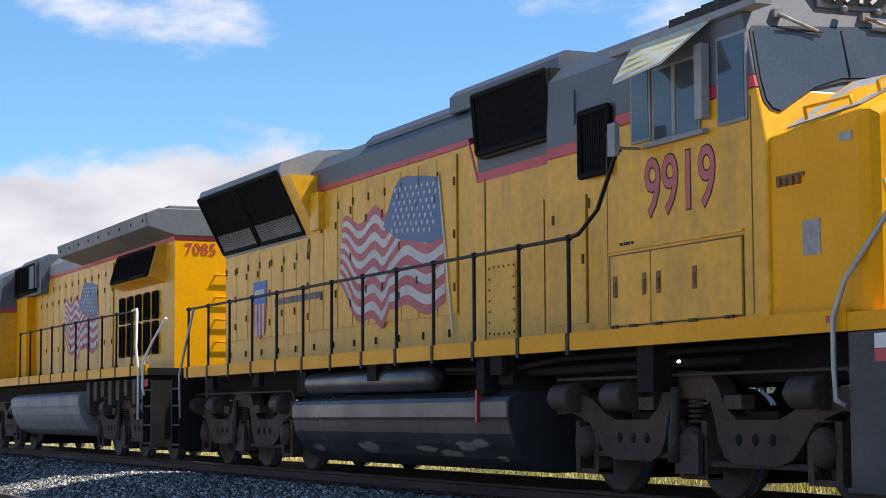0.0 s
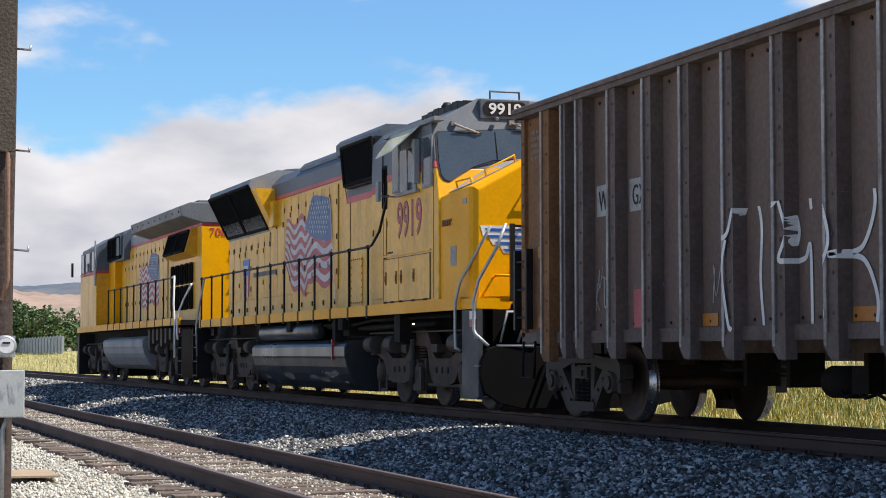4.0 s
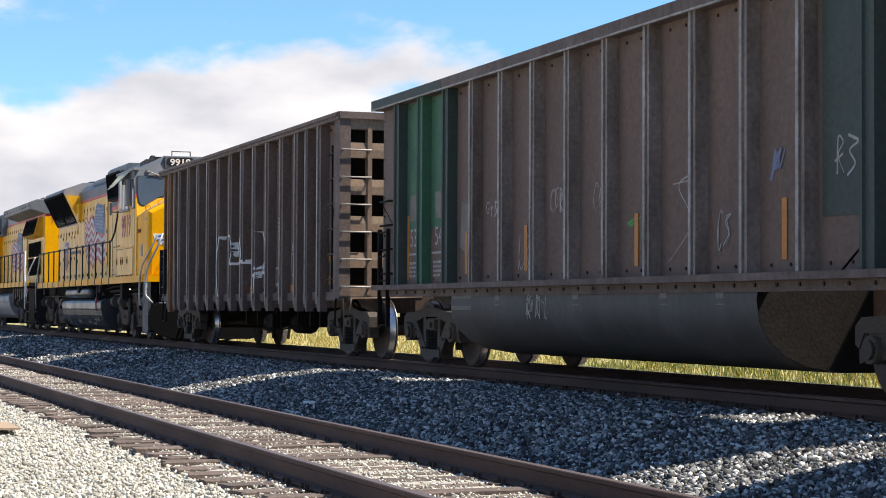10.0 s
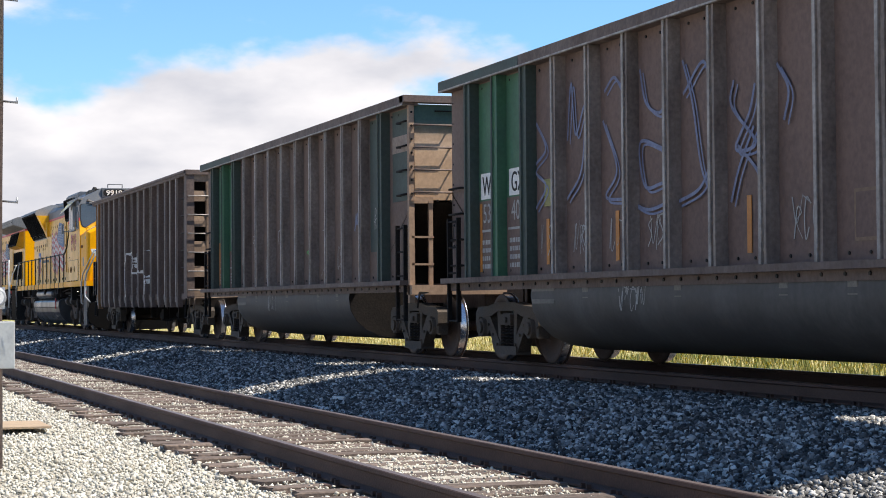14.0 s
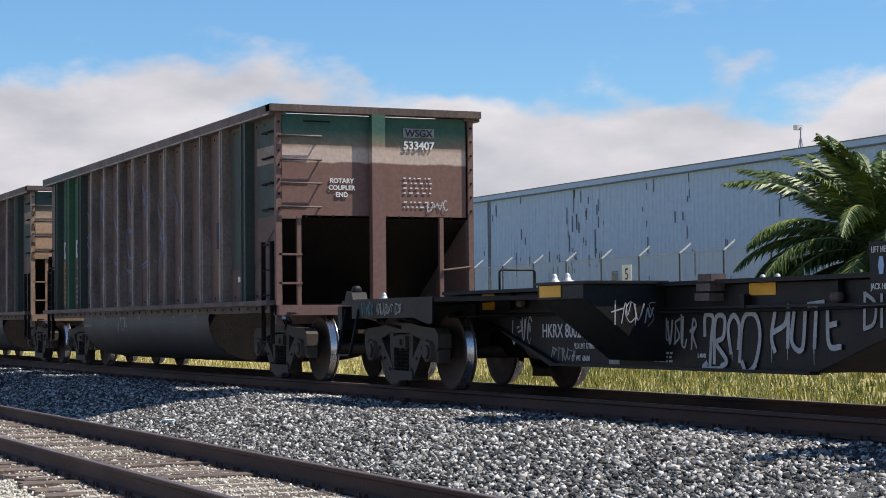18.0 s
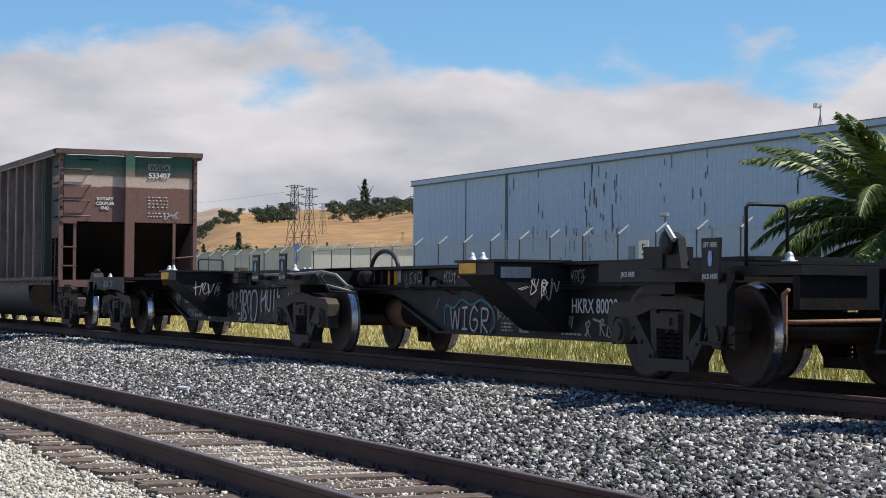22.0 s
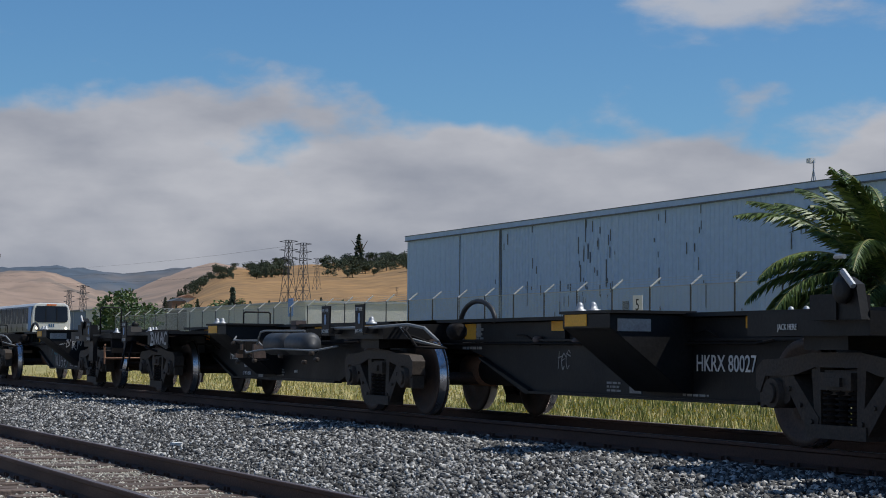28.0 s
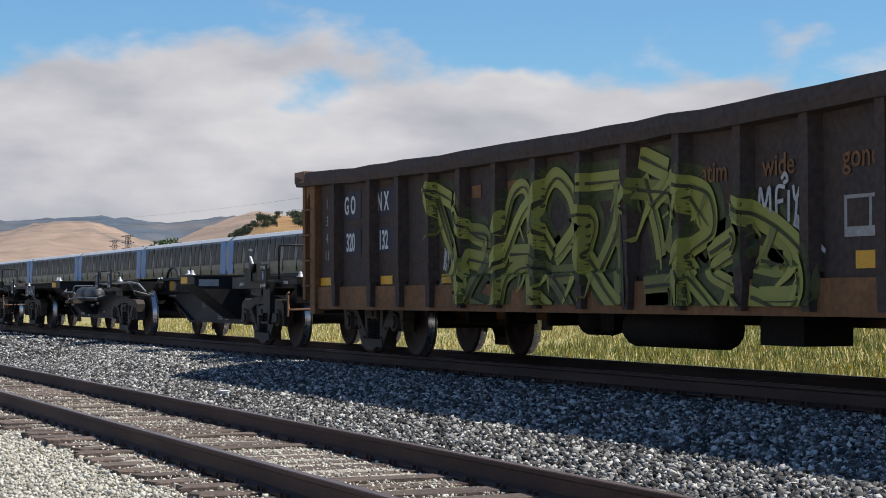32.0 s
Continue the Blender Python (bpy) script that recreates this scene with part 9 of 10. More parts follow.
    pipe(bm, [(-32.2, 0.3, 1.2), (-31.9, 0.2, 0.6), (-31.6, 0.3, 0.55), (-31.3, 0.3, 1.1)], 0.03, 7)
    piece("hoses", bm, M_TRUCK, g)
    panel("red_notice", g, -32.65, -32.4, 1.3, 1.42, -1.53, M_RED, 0.01)
    fuel_tank(g, -44.9, -37.9, 0.38, 1.25, M_LGREY)
    bm = B()
    pipe(bm, [(-37.8, -1.3, 1.3), (-33.0, -1.3, 1.3)], 0.04, 6)
    for k in range(8):
        box(bm, -37.6 + 0.6 * k, -37.35 + 0.6 * k, -1.4, -1.1, 1.0 + 0.08 * (k % 3), 1.45)
    piece("piping", bm, M_TRUCK, g)
    for x in (-47.6, -35.3):
        loco_truck(g, x)
    bm = B()
    prism(bm, [(-51.2, 0.15), (-50.8, 0.15), (-50.8, 1.5), (-51.1, 1.4), (-51.35, 0.5)], -1.4, 1.4)
    piece("plow", bm, M_BLACK, g)
    coupler(g, -32.0, 1)
    coupler(g, -51.1, -1)


build_loco_a()
build_loco_b()

# ---------------------------------------------------------------- commuter train on the far line
RAPID = []
RAPID_Y, RAPID_Z = 33.2, 1.25


def rapid_meshes():
    L, W = 21.6, 1.58
    ring = [(-1.46, 0.85), (-W, 1.25), (-1.60, 1.9), (-1.55, 2.55), (-1.42, 2.95), (-1.15, 3.16), (-0.6, 3.24), (0.6, 3.24), (1.15, 3.16), (1.42, 2.95), (1.55, 2.55), (1.60, 1.9), (W, 1.25), (1.46, 0.85)]
    out = {}
    bm = B()
    prism(bm, ring, -L, 0, "x")
    out["shell"] = done(bm, M_ALU, "body")
    bm = B()
    prism(bm, [(y * 1.005, z) for y, z in ring[4:10]] + [(1.3, 2.93), (-1.3, 2.93)], -L + 0.02, -0.02, "x")
    out["roof"] = done(bm, M_BROOF, "roof")
    bm = B()
    box(bm, -L, 0, -1.3, 1.3, 0.35, 0.86)
    out["skirt"] = done(bm, M_UNDER, "skirt")
    bm = B()
    v = [bm.verts.new(p) for p in ((-0.14, -1.615, 1.55), (0.70, -1.615, 1.55), (0.86, -1.555, 2.82), (0.02, -1.555, 2.82))]
    bm.faces.new(v)
    r = bmesh.ops.extrude_face_region(bm, geom=bm.faces[:])
    bmesh.ops.translate(bm, verts=[q for q in r["geom"] if isinstance(q, bmesh.types.BMVert)], vec=(0, -0.015, 0))
    out["window"] = done(bm, M_COACHGLASS, "window")
    bm = B()
    v = [bm.verts.new(p) for p in ((-0.2, -1.575, 0.95), (-0.09, -1.575, 0.95), (0.09, -1.54, 2.9), (-0.02, -1.54, 2.9))]
    bm.faces.new(v)
    r = bmesh.ops.extrude_face_region(bm, geom=bm.faces[:])
    bmesh.ops.translate(bm, verts=[q for q in r["geom"] if isinstance(q, bmesh.types.BMVert)], vec=(0, -0.03, 0))
    out["seam"] = done(bm, M_BLACK, "door_edge")
    bm = B()
    v = [bm.verts.new(p) for p in ((-0.25, -1.602, 0.95), (1.0, -1.602, 0.95), (1.06, -1.567, 2.9), (-0.1, -1.567, 2.9))]
    bm.faces.new(v)
    r = bmesh.ops.extrude_face_region(bm, geom=bm.faces[:])
    bmesh.ops.translate(bm, verts=[q for q in r["geom"] if isinstance(q, bmesh.types.BMVert)], vec=(0, -0.022, 0))
    out["blue"] = done(bm, M_BBLUE, "blue_end_panel")
    return out


RM = rapid_meshes()


def rapid_car(x0, lead):
    g = thing("metro_car", "silver and blue metro car with dark windows" if not lead else "leading metro car with white front and lit headlamps", "train car", (x0, RAPID_Y, RAPID_Z), "metro train")
    RAPID.append((g, x0))
    share("body", RM["shell"], g, (0, 0, 0))
    share("roof", RM["roof"], g, (0, 0, 0.012))
    share("skirt", RM["skirt"], g, (0, 0, 0))
    for k in range(8):
        for q in (0.0, 1.08):
            share("window", RM["window"], g, (-20.55 + 2.5 * k + q, 0, 0))
    for k in range(9):
        share("door_edge", RM["seam"], g, (-20.78 + 2.5 * k, 0, 0))
    share("blue_end_panel", RM["blue"], g, (-21.6, 0, 0))
    share("blue_end_panel", RM["blue"], g, (-1.02, 0, 0))
    for x in (-18.5, -3.2):
        for a in (-1.05, 1.05):
            share("wheelset", LWHEEL, g, (x + a, 0, 0.5))
    if lead:
        bm = B()
        prism(bm, [(-1.6, 0.6), (1.6, 0.6), (1.58, 1.25), (1.6, 1.9), (1.52, 2.6), (1.4, 3.0), (1.1, 3.2), (-1.1, 3.2), (-1.4, 3.0), (-1.52, 2.6), (-1.6, 1.9), (-1.58, 1.25)], 0.0, 0.3, "x")
        part("front_mask", bm, M_WHITE, g, "white moulded front", 0.08)
        bm = B()
        prism(bm, [(-1.30, 1.70), (-1.1, 1.62), (1.1, 1.62), (1.30, 1.70), (1.36, 1.85), (1.32, 2.8), (1.2, 2.96), (-1.2, 2.96), (-1.32, 2.8), (-1.36, 1.85)], 0.28, 0.33, "x")
        part("windscreen", bm, M_COACHGLASS, g, "dark wide windscreen", 0.01)
        bm = B()
        for y in (-0.45, 0.45):
            box(bm, 0.325, 0.345, y - 0.025, y + 0.025, 1.75, 2.95)
        part("windscreen_bar", bm, M_BLACK, g)
        bm = B()
        for k in range(3):
            box(bm, 0.305, 0.315, -0.22 + 0.17 * k, -0.1 + 0.17 * k, 1.25, 1.5)
        part("front_lettering", bm, M_NAVY, g)["kind"] = "stuff"
        bm = B()
        box(bm, 0.33, 0.35, -0.4, 0.4, 3.0, 3.12)
        part("destination_sign", bm, M_AMBERLAMP, g)
        bm = B()
        for y in (-1.2, 1.2):
            lathe(bm, [(0, 0.1), (0.05, 0.1), (0.06, 0.06)], 0.29, y, 1.15, "x", 12)
        part("headlamp", bm, M_LAMP, g)
        for y in (-1.45,):
            bm = B()
            box(bm, -1.6, -1.0, -1.64, -1.6, 1.1, 1.5)
            part("emblem_panel", bm, M_BROOF, g)
    return g


for i in range(6):
    rapid_car(-145.4 - 22.25 * i, i == 0)
for s in (-1, 1):
    rail(RAPID_Y + s * 0.84, RAPID_Z, -420, 120, "steel rail of the far metro track")

# ---------------------------------------------------------------- fence, sheds and the blue warehouse
FENCE_Y, GROUND_B = 37.0, 1.2
fence = thing("chain_link_fence", "tall chain-link fence with outward barbed-wire arms", "fence", (-100, FENCE_Y, GROUND_B))


def fence_post_mesh():
    bm = B()
    rod(bm, (0, 0, 0), (0, 0, 2.15), 0.035, 6)
    return done(bm, M_DGREY, "post")


def fence_arm_mesh():
    bm = B()
    rod(bm, (0, 0, 2.12), (0.12, 0.42, 2.5), 0.035, 6)
    return done(bm, M_WHITE, "barbed_wire_arm")


FP, FA = fence_post_mesh(), fence_arm_mesh()
for i in range(46):
    share("post", FP, fence, (-150 + 3.05 * i + 99.95, 0, 0))
    share("barbed_wire_arm", FA, fence, (-150 + 3.05 * i + 99.95, 0, 0))
wire = bpy.data.materials.new("chain_link_mesh")
wire.use_nodes = True


def build_wire():
    nt = wire.node_tree
    b = nt.nodes["Principled BSDF"]
    b.inputs["Base Color"].default_value = (0.36, 0.40, 0.40, 1)
    b.inputs["Roughness"].default_value = 0.6
    co = nt.nodes.new("ShaderNodeTexCoord")
    mp = nt.nodes.new("ShaderNodeMapping")
    mp.inputs["Rotation"].default_value = (0, radians(45), 0)
    nt.links.new(co.outputs["Object"], mp.inputs["Vector"])
    sep = nt.nodes.new("ShaderNodeSeparateXYZ")
    nt.links.new(mp.outputs["Vector"], sep.inputs["Vector"])
    got = []
    for ax in ("X", "Z"):
        m1 = nt.nodes.new("ShaderNodeMath")
        m1.operation = "MULTIPLY"
        m1.inputs[1].default_value = 14.0
        nt.links.new(sep.outputs[ax], m1.inputs[0])
        m2 = nt.nodes.new("ShaderNodeMath")
        m2.operation = "FRACT"
        nt.links.new(m1.outputs[0], m2.inputs[0])
        m3 = nt.nodes.new("ShaderNodeMath")
        m3.operation = "LESS_THAN"
        m3.inputs[1].default_value = 0.085
        nt.links.new(m2.outputs[0], m3.inputs[0])
        got.append(m3)
    mx = nt.nodes.new("ShaderNodeMath")
    mx.operation = "MAXIMUM"
    nt.links.new(got[0].outputs[0], mx.inputs[0])
    nt.links.new(got[1].outputs[0], mx.inputs[1])
    nt.links.new(mx.outputs[0], b.inputs["Alpha"])


build_wire()
bm = B()
box(bm, -50, 90, -0.004, 0.004, 0.05, 2.12)
part("mesh_screen", bm, wire, fence, "open galvanised wire mesh")
bm = B()
rod(bm, (-50, 0, 2.12), (90, 0, 2.12), 0.022, 5)
for k in range(3):
    rod(bm, (-50, -0.02 * k + 0.0, 2.24 + 0.1 * k), (90, -0.02 * k, 2.24 + 0.1 * k), 0.006, 4)
part("top_rail", bm, M_FENCE, fence)


def build_warehouse():
    y0, x0, x1 = 55.0, -132.7, 20.0
    zt = 9.35
    g = thing("warehouse", "long pale blue ribbed-steel warehouse with peeling streaks", "warehouse", (x0, y0, GROUND_B))
    h = zt - GROUND_B
    bm = B()
    n = int((x1 - x0) / 0.45)
    low, high = [], []
    for i in range(n):     # ribbed cladding, one sheet
        q, d = (x1 - x0) * i / n, (x1 - x0) / n
        for x, y in ((q, 0), (q + d * 0.80, 0), (q + d * 0.86, -0.022), (q + d * 0.94, -0.022)):
            low.append(bm.verts.new((x, y, 0)))
            high.append(bm.verts.new((x, y, h)))
    for i in range(len(low) - 1):
        bm.faces.new((low[i], low[i + 1], high[i + 1], high[i]))
    part("front_wall", bm, M_SHED, g)
    bm = B()
    box(bm, 0, x1 - x0, 0.02, 40, 0, h - 0.3)
    part("walls", bm, M_SHED, g)
    bm = B()
    prism(bm, [(0.0, h - 0.02), (20, h + 0.9), (40.3, h - 0.05), (40.3, h - 0.29), (0.0, h - 0.29)], -0.2, x1 - x0 + 0.2, "x")
    part("roof", bm, M_SHEDT, g)
    bm = B()
    box(bm, -0.1, x1 - x0, -0.16, -0.06, h - 0.30, h + 0.0)
    part("fascia", bm, M_SHED, g)
    for za, zc in ((h - 0.38, h - 0.305), (h + 0.005, h + 0.05)):
        bm = B()
        box(bm, -0.1, x1 - x0, -0.2, -0.05, za, zc)
        part("eave_trim", bm, M_SHEDT, g)
    rr = random.Random(8)
    bm = B()
    for x, w in ((9.7, 0.09), (16.25, 0.2), (16.6, 0.07)):
        box(bm, x, x + w, -0.05, -0.026, 0.5, h - 0.4)
    for c, n in ((26.4, 14), (28.6, 20), (31.2, 16), (21.3, 7), (17.8, 3), (37.9, 6), (42.0, 8), (46.5, 3), (51.5, 8), (57, 5), (63, 6), (70, 5)):
        for k in range(n):
            x = c + rr.gauss(0, 0.8)
            l = rr.uniform(0.12, 0.75) * (2.6 if rr.random() < 0.2 else 1)
            z = rr.uniform(1.2, h - 0.8)
            box(bm, x, x + rr.uniform(0.04, 0.10), -0.048, -0.026, z, min(h - 0.4, z + l))
    part("peeled_paint", bm, M_SHEDT, g, "dark vertical streaks of peeled paint")["kind"] = "stuff"
    bm = B()
    box(bm, 33.5, 34.2, -0.09, -0.05, 1.6, 2.6)
    part("wall_vent", bm, M_SHEDT, g)
    bm = B()
    ax = 52.1
    rod(bm, (ax, 0.6, h), (ax, 0.6, h + 1.2), 0.04, 6)
    for q in (-0.25, 0.25):
        rod(bm, (ax + q, 0.6, h), (ax, 0.6, h + 0.8), 0.025, 5)
    part("mast", bm, M_FENCE, g)
    bm = B()
    box(bm, ax - 0.42, ax - 0.05, 0.45, 0.75, h + 1.08, h + 1.32)
    rod(bm, (ax - 0.1, 0.6, h + 1.15), (ax, 0.6, h + 1.15), 0.03, 6)
    part("mast_camera", bm, M_WHITE, g)


build_warehouse()


def shed(name, label, x0, x1, y0, d, h, m, trim):
    g = thing(name, label, "building", (x0, y0, GROUND_B))
    bm = B()
    box(bm, 0, x1 - x0, 0, d, 0, h)
    part("walls", bm, m, g)
    bm = B()
    box(bm, -0.2, x1 - x0 + 0.2, -0.2, d + 0.2, h, h + 0.25)
    part("roof", bm, trim, g)
    bm = B()
    for k in range(int((x1 - x0) / 9)):
        box(bm, 3 + 9 * k, 3.1 + 9 * k, -0.04, 0, 0, h)
    part("wall_joints", bm, M_FENCE, g)
    return g


shed("white_shed", "low off-white flat-roofed shed behind the fence", -245, -198, 70, 25, 4.75, M_PALEWALL, M_FENCE)
shed("grey_shed", "low grey flat-roofed shed beside the white one", -270, -245.3, 70.5, 25, 4.8, M_MGREY, M_FENCE)
# one building: front with shade in its colour, then its white end
shed("blue_shed", "low flat-roofed shed, wall coloured dark blue-grey for shade", -360, -321, 74, 25, 5.9, M_SHADEWALL, M_SHEDT)
shed("white_shed", "off-white end of the shade-coloured shed, built as its own block", -320.7, -303, 74, 25, 5.9, M_PALEWALL, M_FENCE)
fs = thing("number_sign", "small white sign with a black 5 on the fence", "sign", (-62.75, 35.4, GROUND_B - 0.03))
bm = B()
box(bm, -0.36, 0.36, -0.02, 0.0, 1.1, 1.76)
part("board", bm, M_WHITE, fs)
bm = B()
rod(bm, (0, 0.04, 0), (0, 0.04, 1.7), 0.03, 6)
part("post", bm, M_FENCE, fs)
SHIFT[0] = 0.0
letters(fs, "5", 0, -0.03, 1.2, 0.62, M_BLACK)
sg = thing("blue_sign", "small blue sign on a post by the fence", "sign", (-110.0, 38.0, GROUND_B))
bm = B()
rod(bm, (0, 0, 0), (0, 0, 2.6), 0.05, 6)
part("post", bm, M_FENCE, sg)
bm = B()
box(bm, -0.45, 0.45, -0.08, -0.05, 1.6, 2.7)
part("board", bm, M_BBLUE, sg)
bm = B()
lathe(bm, [(0, 0.22), (0.02, 0.22)], 0, -0.1, 2.0, "y", 16)
part("roundel", bm, M_WHITE, sg)
wl = B()
box(wl, -420, -212, 27.0, 27.25, 0.5, 2.85)
for k in range(70):
    box(wl, -420 + 3 * k, -419.7 + 3 * k, 26.9, 27.0, 0.5, 2.95)
solid("boundary_wall", wl, M_FENCE, "pale grey boundary wall beyond the field", kind="structure")
bm = B()
rod(bm, (0, 0, -0.5), (0, 0, 1.6), 0.035, 8)
solid("marker_post", bm, M_FENCE, "slim grey steel marker post in the grass", "post", at=(-17.4, 15.2, -0.3))

NEAR_SKY = [(15.2, 1.15), (15.95, 1.66), (16.34, 1.94), (16.8, 2.26), (17.28, 2.42), (18.0, 2.40), (18.8, 2.50), (20.3, 2.60), (21.5, 2.66), (22.6, 2.85), (25, 3.1), (30, 2.9), (40, 2.0)]
# ---------------------------------------------------------------- hills
def bearing(h, e, d):
    """A point at distance d, h degrees off the track's far end, e degrees up."""
    return (-math.cos(radians(h)) * d, math.sin(radians(h)) * d, 0.79 + math.tan(radians(e)) * d)


def ridge(name, label, sky, d0, d1, base, m, h0, h1, n, rough, seed, foot=0.4):
    bm = B()
    rows = []
    for i in range(n + 1):
        h = h0 + (h1 - h0) * i / n
        e = np.interp(h, [p[0] for p in sky], [p[1] for p in sky])
        col = [bm.verts.new(bearing(h, 0, d0 * foot)[:2] + (1.0,))]
        for k in range(13):
            u = k / 12
            d = d0 + (d1 - d0) * u
            el = base + (e - base) * (u ** 0.8)
            el += rough * noise.noise((h * 0.55, u * 3.1, seed)) * u * (1 - u) * 3 + rough * 0.25 * noise.noise((h * 3, u * 6, seed))
            col.append(bm.verts.new(bearing(h, el, d)))
        back = bearing(h, e, d1)
        col.append(bm.verts.new((back[0] * 1.25, back[1] * 1.25, 0)))
        rows.append(col)
    for a, b in zip(rows, rows[1:]):
        for k in range(14):
            f = bm.faces.new((a[k], b[k], b[k + 1], a[k + 1]))
            f.smooth = True
    return solid(name, bm, m, label, kind="structure")


ridge("far_range", "chaparral range under low cloud, its colour blued for haze", [(1, 1.7), (6, 2.0), (8, 2.15), (10, 2.3), (12, 2.42), (13, 2.34), (14, 2.2), (15, 2.32), (16, 2.45), (17, 2.2), (20, 1.9), (40, 1.4)], 3300, 3900, 1.0, M_HAZECHAPARRAL, 1, 40, 200, 0.25, 11.0)
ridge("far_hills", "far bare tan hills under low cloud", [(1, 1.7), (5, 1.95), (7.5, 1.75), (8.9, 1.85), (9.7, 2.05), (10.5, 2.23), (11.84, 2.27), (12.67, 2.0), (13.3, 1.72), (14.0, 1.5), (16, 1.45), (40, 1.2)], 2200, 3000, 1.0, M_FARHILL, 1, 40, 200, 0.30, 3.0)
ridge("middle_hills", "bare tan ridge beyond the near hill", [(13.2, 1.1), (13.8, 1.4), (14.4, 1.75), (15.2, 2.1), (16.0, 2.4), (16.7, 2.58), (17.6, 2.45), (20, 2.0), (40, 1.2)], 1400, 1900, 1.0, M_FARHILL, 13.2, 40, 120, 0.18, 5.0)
ridge("near_hill", "dry golden grass hillside with trees", NEAR_SKY, 620, 1000, 1.1, M_HILL, 15.2, 40, 90, 0.12, 7.0)


# ---------------------------------------------------------------- trees
def crown_mesh(seed, w, h, n, m, leaf, conic=False):
    """A crown of many small leaf clumps in several uneven lobes."""
    rng = np.random.default_rng(seed)
    lobes = rng.normal(0, 1, (7, 3)) * np.array([w * 0.26, w * 0.26, h * 0.22])
    pts = []
    for i in range(n):
        if conic:
            z = rng.random() ** 1.3
            r = (1 - z) * w * 0.5 * rng.uniform(0.3, 1.0)
            a = rng.uniform(0, 6.28)
            p = np.array([r * math.cos(a), r * math.sin(a), z * h])
        else:
            d = rng.normal(0, 1, 3)
            d /= np.linalg.norm(d)
            p = lobes[i % 7] + d * np.array([w * 0.27, w * 0.27, h * 0.27]) * rng.uniform(0.55, 1.05) + np.array([0, 0, h * 0.5])
        pts.append(p)
    pts = np.array(pts)
    v, f = [], []
    for p in pts:
        for q in range(3):
            a, b = rng.normal(0, 1, 3), rng.normal(0, 1, 3)
            a *= leaf / np.linalg.norm(a)
            b *= leaf / np.linalg.norm(b)
            o = p + rng.normal(0, leaf * 0.5, 3)
            k = len(v)
            v += [tuple(o - a), tuple(o + b), tuple(o + a), tuple(o - b)]
            f.append((k, k + 1, k + 2, k + 3))
    me = bpy.data.meshes.new("crown")
    me.from_pydata(v, [], f)
    me.materials.append(m)
    return me


def trunk_mesh(h, r):
    bm = B()
    rod(bm, (0, 0, -1.0), (0.1 * h, 0.02 * h, h * 0.6), r, 8, r * 0.5)
    for a in (0.5, 2.4, 4.4):
        rod(bm, (0.05 * h, 0, h * 0.35), (0.05 * h + math.cos(a) * h * 0.3, math.sin(a) * h * 0.3, h * 0.75), r * 0.45, 6, r * 0.15)
    return done(bm, M_BARK, "trunk")


CROWNS = [crown_mesh(i, 1.0, 0.9, 330, M_LEAF, 0.041) for i in range(4)]
CROWNB = [crown_mesh(10 + i, 1.0, 0.9, 400, M_LEAFB, 0.036) for i in range(3)]
CONES = [crown_mesh(20 + i, 0.5, 1.0, 300, M_LEAF, 0.034, True) for i in range(2)]
TRUNK = trunk_mesh(1.0, 0.05)


def tree(at, size, kind, seed, label, category="tree"):
    rr = random.Random(seed)
    g = thing("tree", label, category, at, "trees")
    g.rotation_euler = (0, 0, rr.uniform(0, 6.28))
    share("trunk", TRUNK, g, (0, 0, 0), (0, 0, 0), (size, size, size))
    me = (CROWNS if kind == "dark" else CROWNB if kind == "bright" else CONES)[seed % 2]
    share("crown", me, g, (0, 0, size * (0.12 if kind != "cone" else 0.02)), (0, 0, rr.uniform(0, 6)), (size * rr.uniform(0.95, 1.3), size * 1.1, size * rr.uniform(0.85, 1.1)))
    return g


rr = random.Random(12)


def hill_z(h, d):
    """Height of the near hill, or of the valley floor left of it."""
    if h < 15.2:
        return 1.0 + (d - 880) / 1320 * 37.4 if d > 880 else 1.1
    if d < 620:
        return 1.0 + max(0, d - 248) / 372 * 11.7
    u = (d - 620) / 380
    e = np.interp(h, [p[0] for p in NEAR_SKY], [p[1] for p in NEAR_SKY])
    return 0.79 + math.tan(radians(1.1 + (e - 1.1) * u ** 0.8)) * d


def tree_at(h, d, size, kind, seed, label):
    p = bearing(h, 0, d)
    tree((p[0], p[1], hill_z(h, d) - 0.03 * size), size, kind, seed, label)


HILLTOP = [15.7, 15.95, 16.2, 16.4, 16.6, 16.8, 17.0, 17.15, 17.85, 18.0, 18.1, 18.25, 18.4, 18.55, 18.7, 20.0, 20.2, 20.4, 20.65, 20.8, 20.95, 21.1, 21.25, 21.45, 21.6, 21.75, 21.9, 22.05, 22.2, 22.35, 22.5, 22.65, 25.4, 25.9, 27.0, 27.3, 31.0]
for i, h in enumerate(HILLTOP):
    for k in range(4):
        hh = h + rr.uniform(-0.2, 0.2)
        tree_at(hh, 992 - rr.uniform(10, 40) * (k + 0.3), rr.uniform(2.8, 6.8), "cone" if rr.random() < 0.15 else "dark", i * 3 + k, "dark green tree on the hilltop")
tree_at(21.05, 985, 17.0, "cone", 4, "tall pointed dark conifer on the hilltop")
for i in range(26):
    h = 15.4 + 0.33 * i + rr.uniform(-0.15, 0.15)
    tree_at(h, 520 + rr.uniform(0, 90), rr.uniform(3.0, 5.5), rr.choice(("bright", "dark", "cone")), 200 + i, "green roadside tree below the hill")
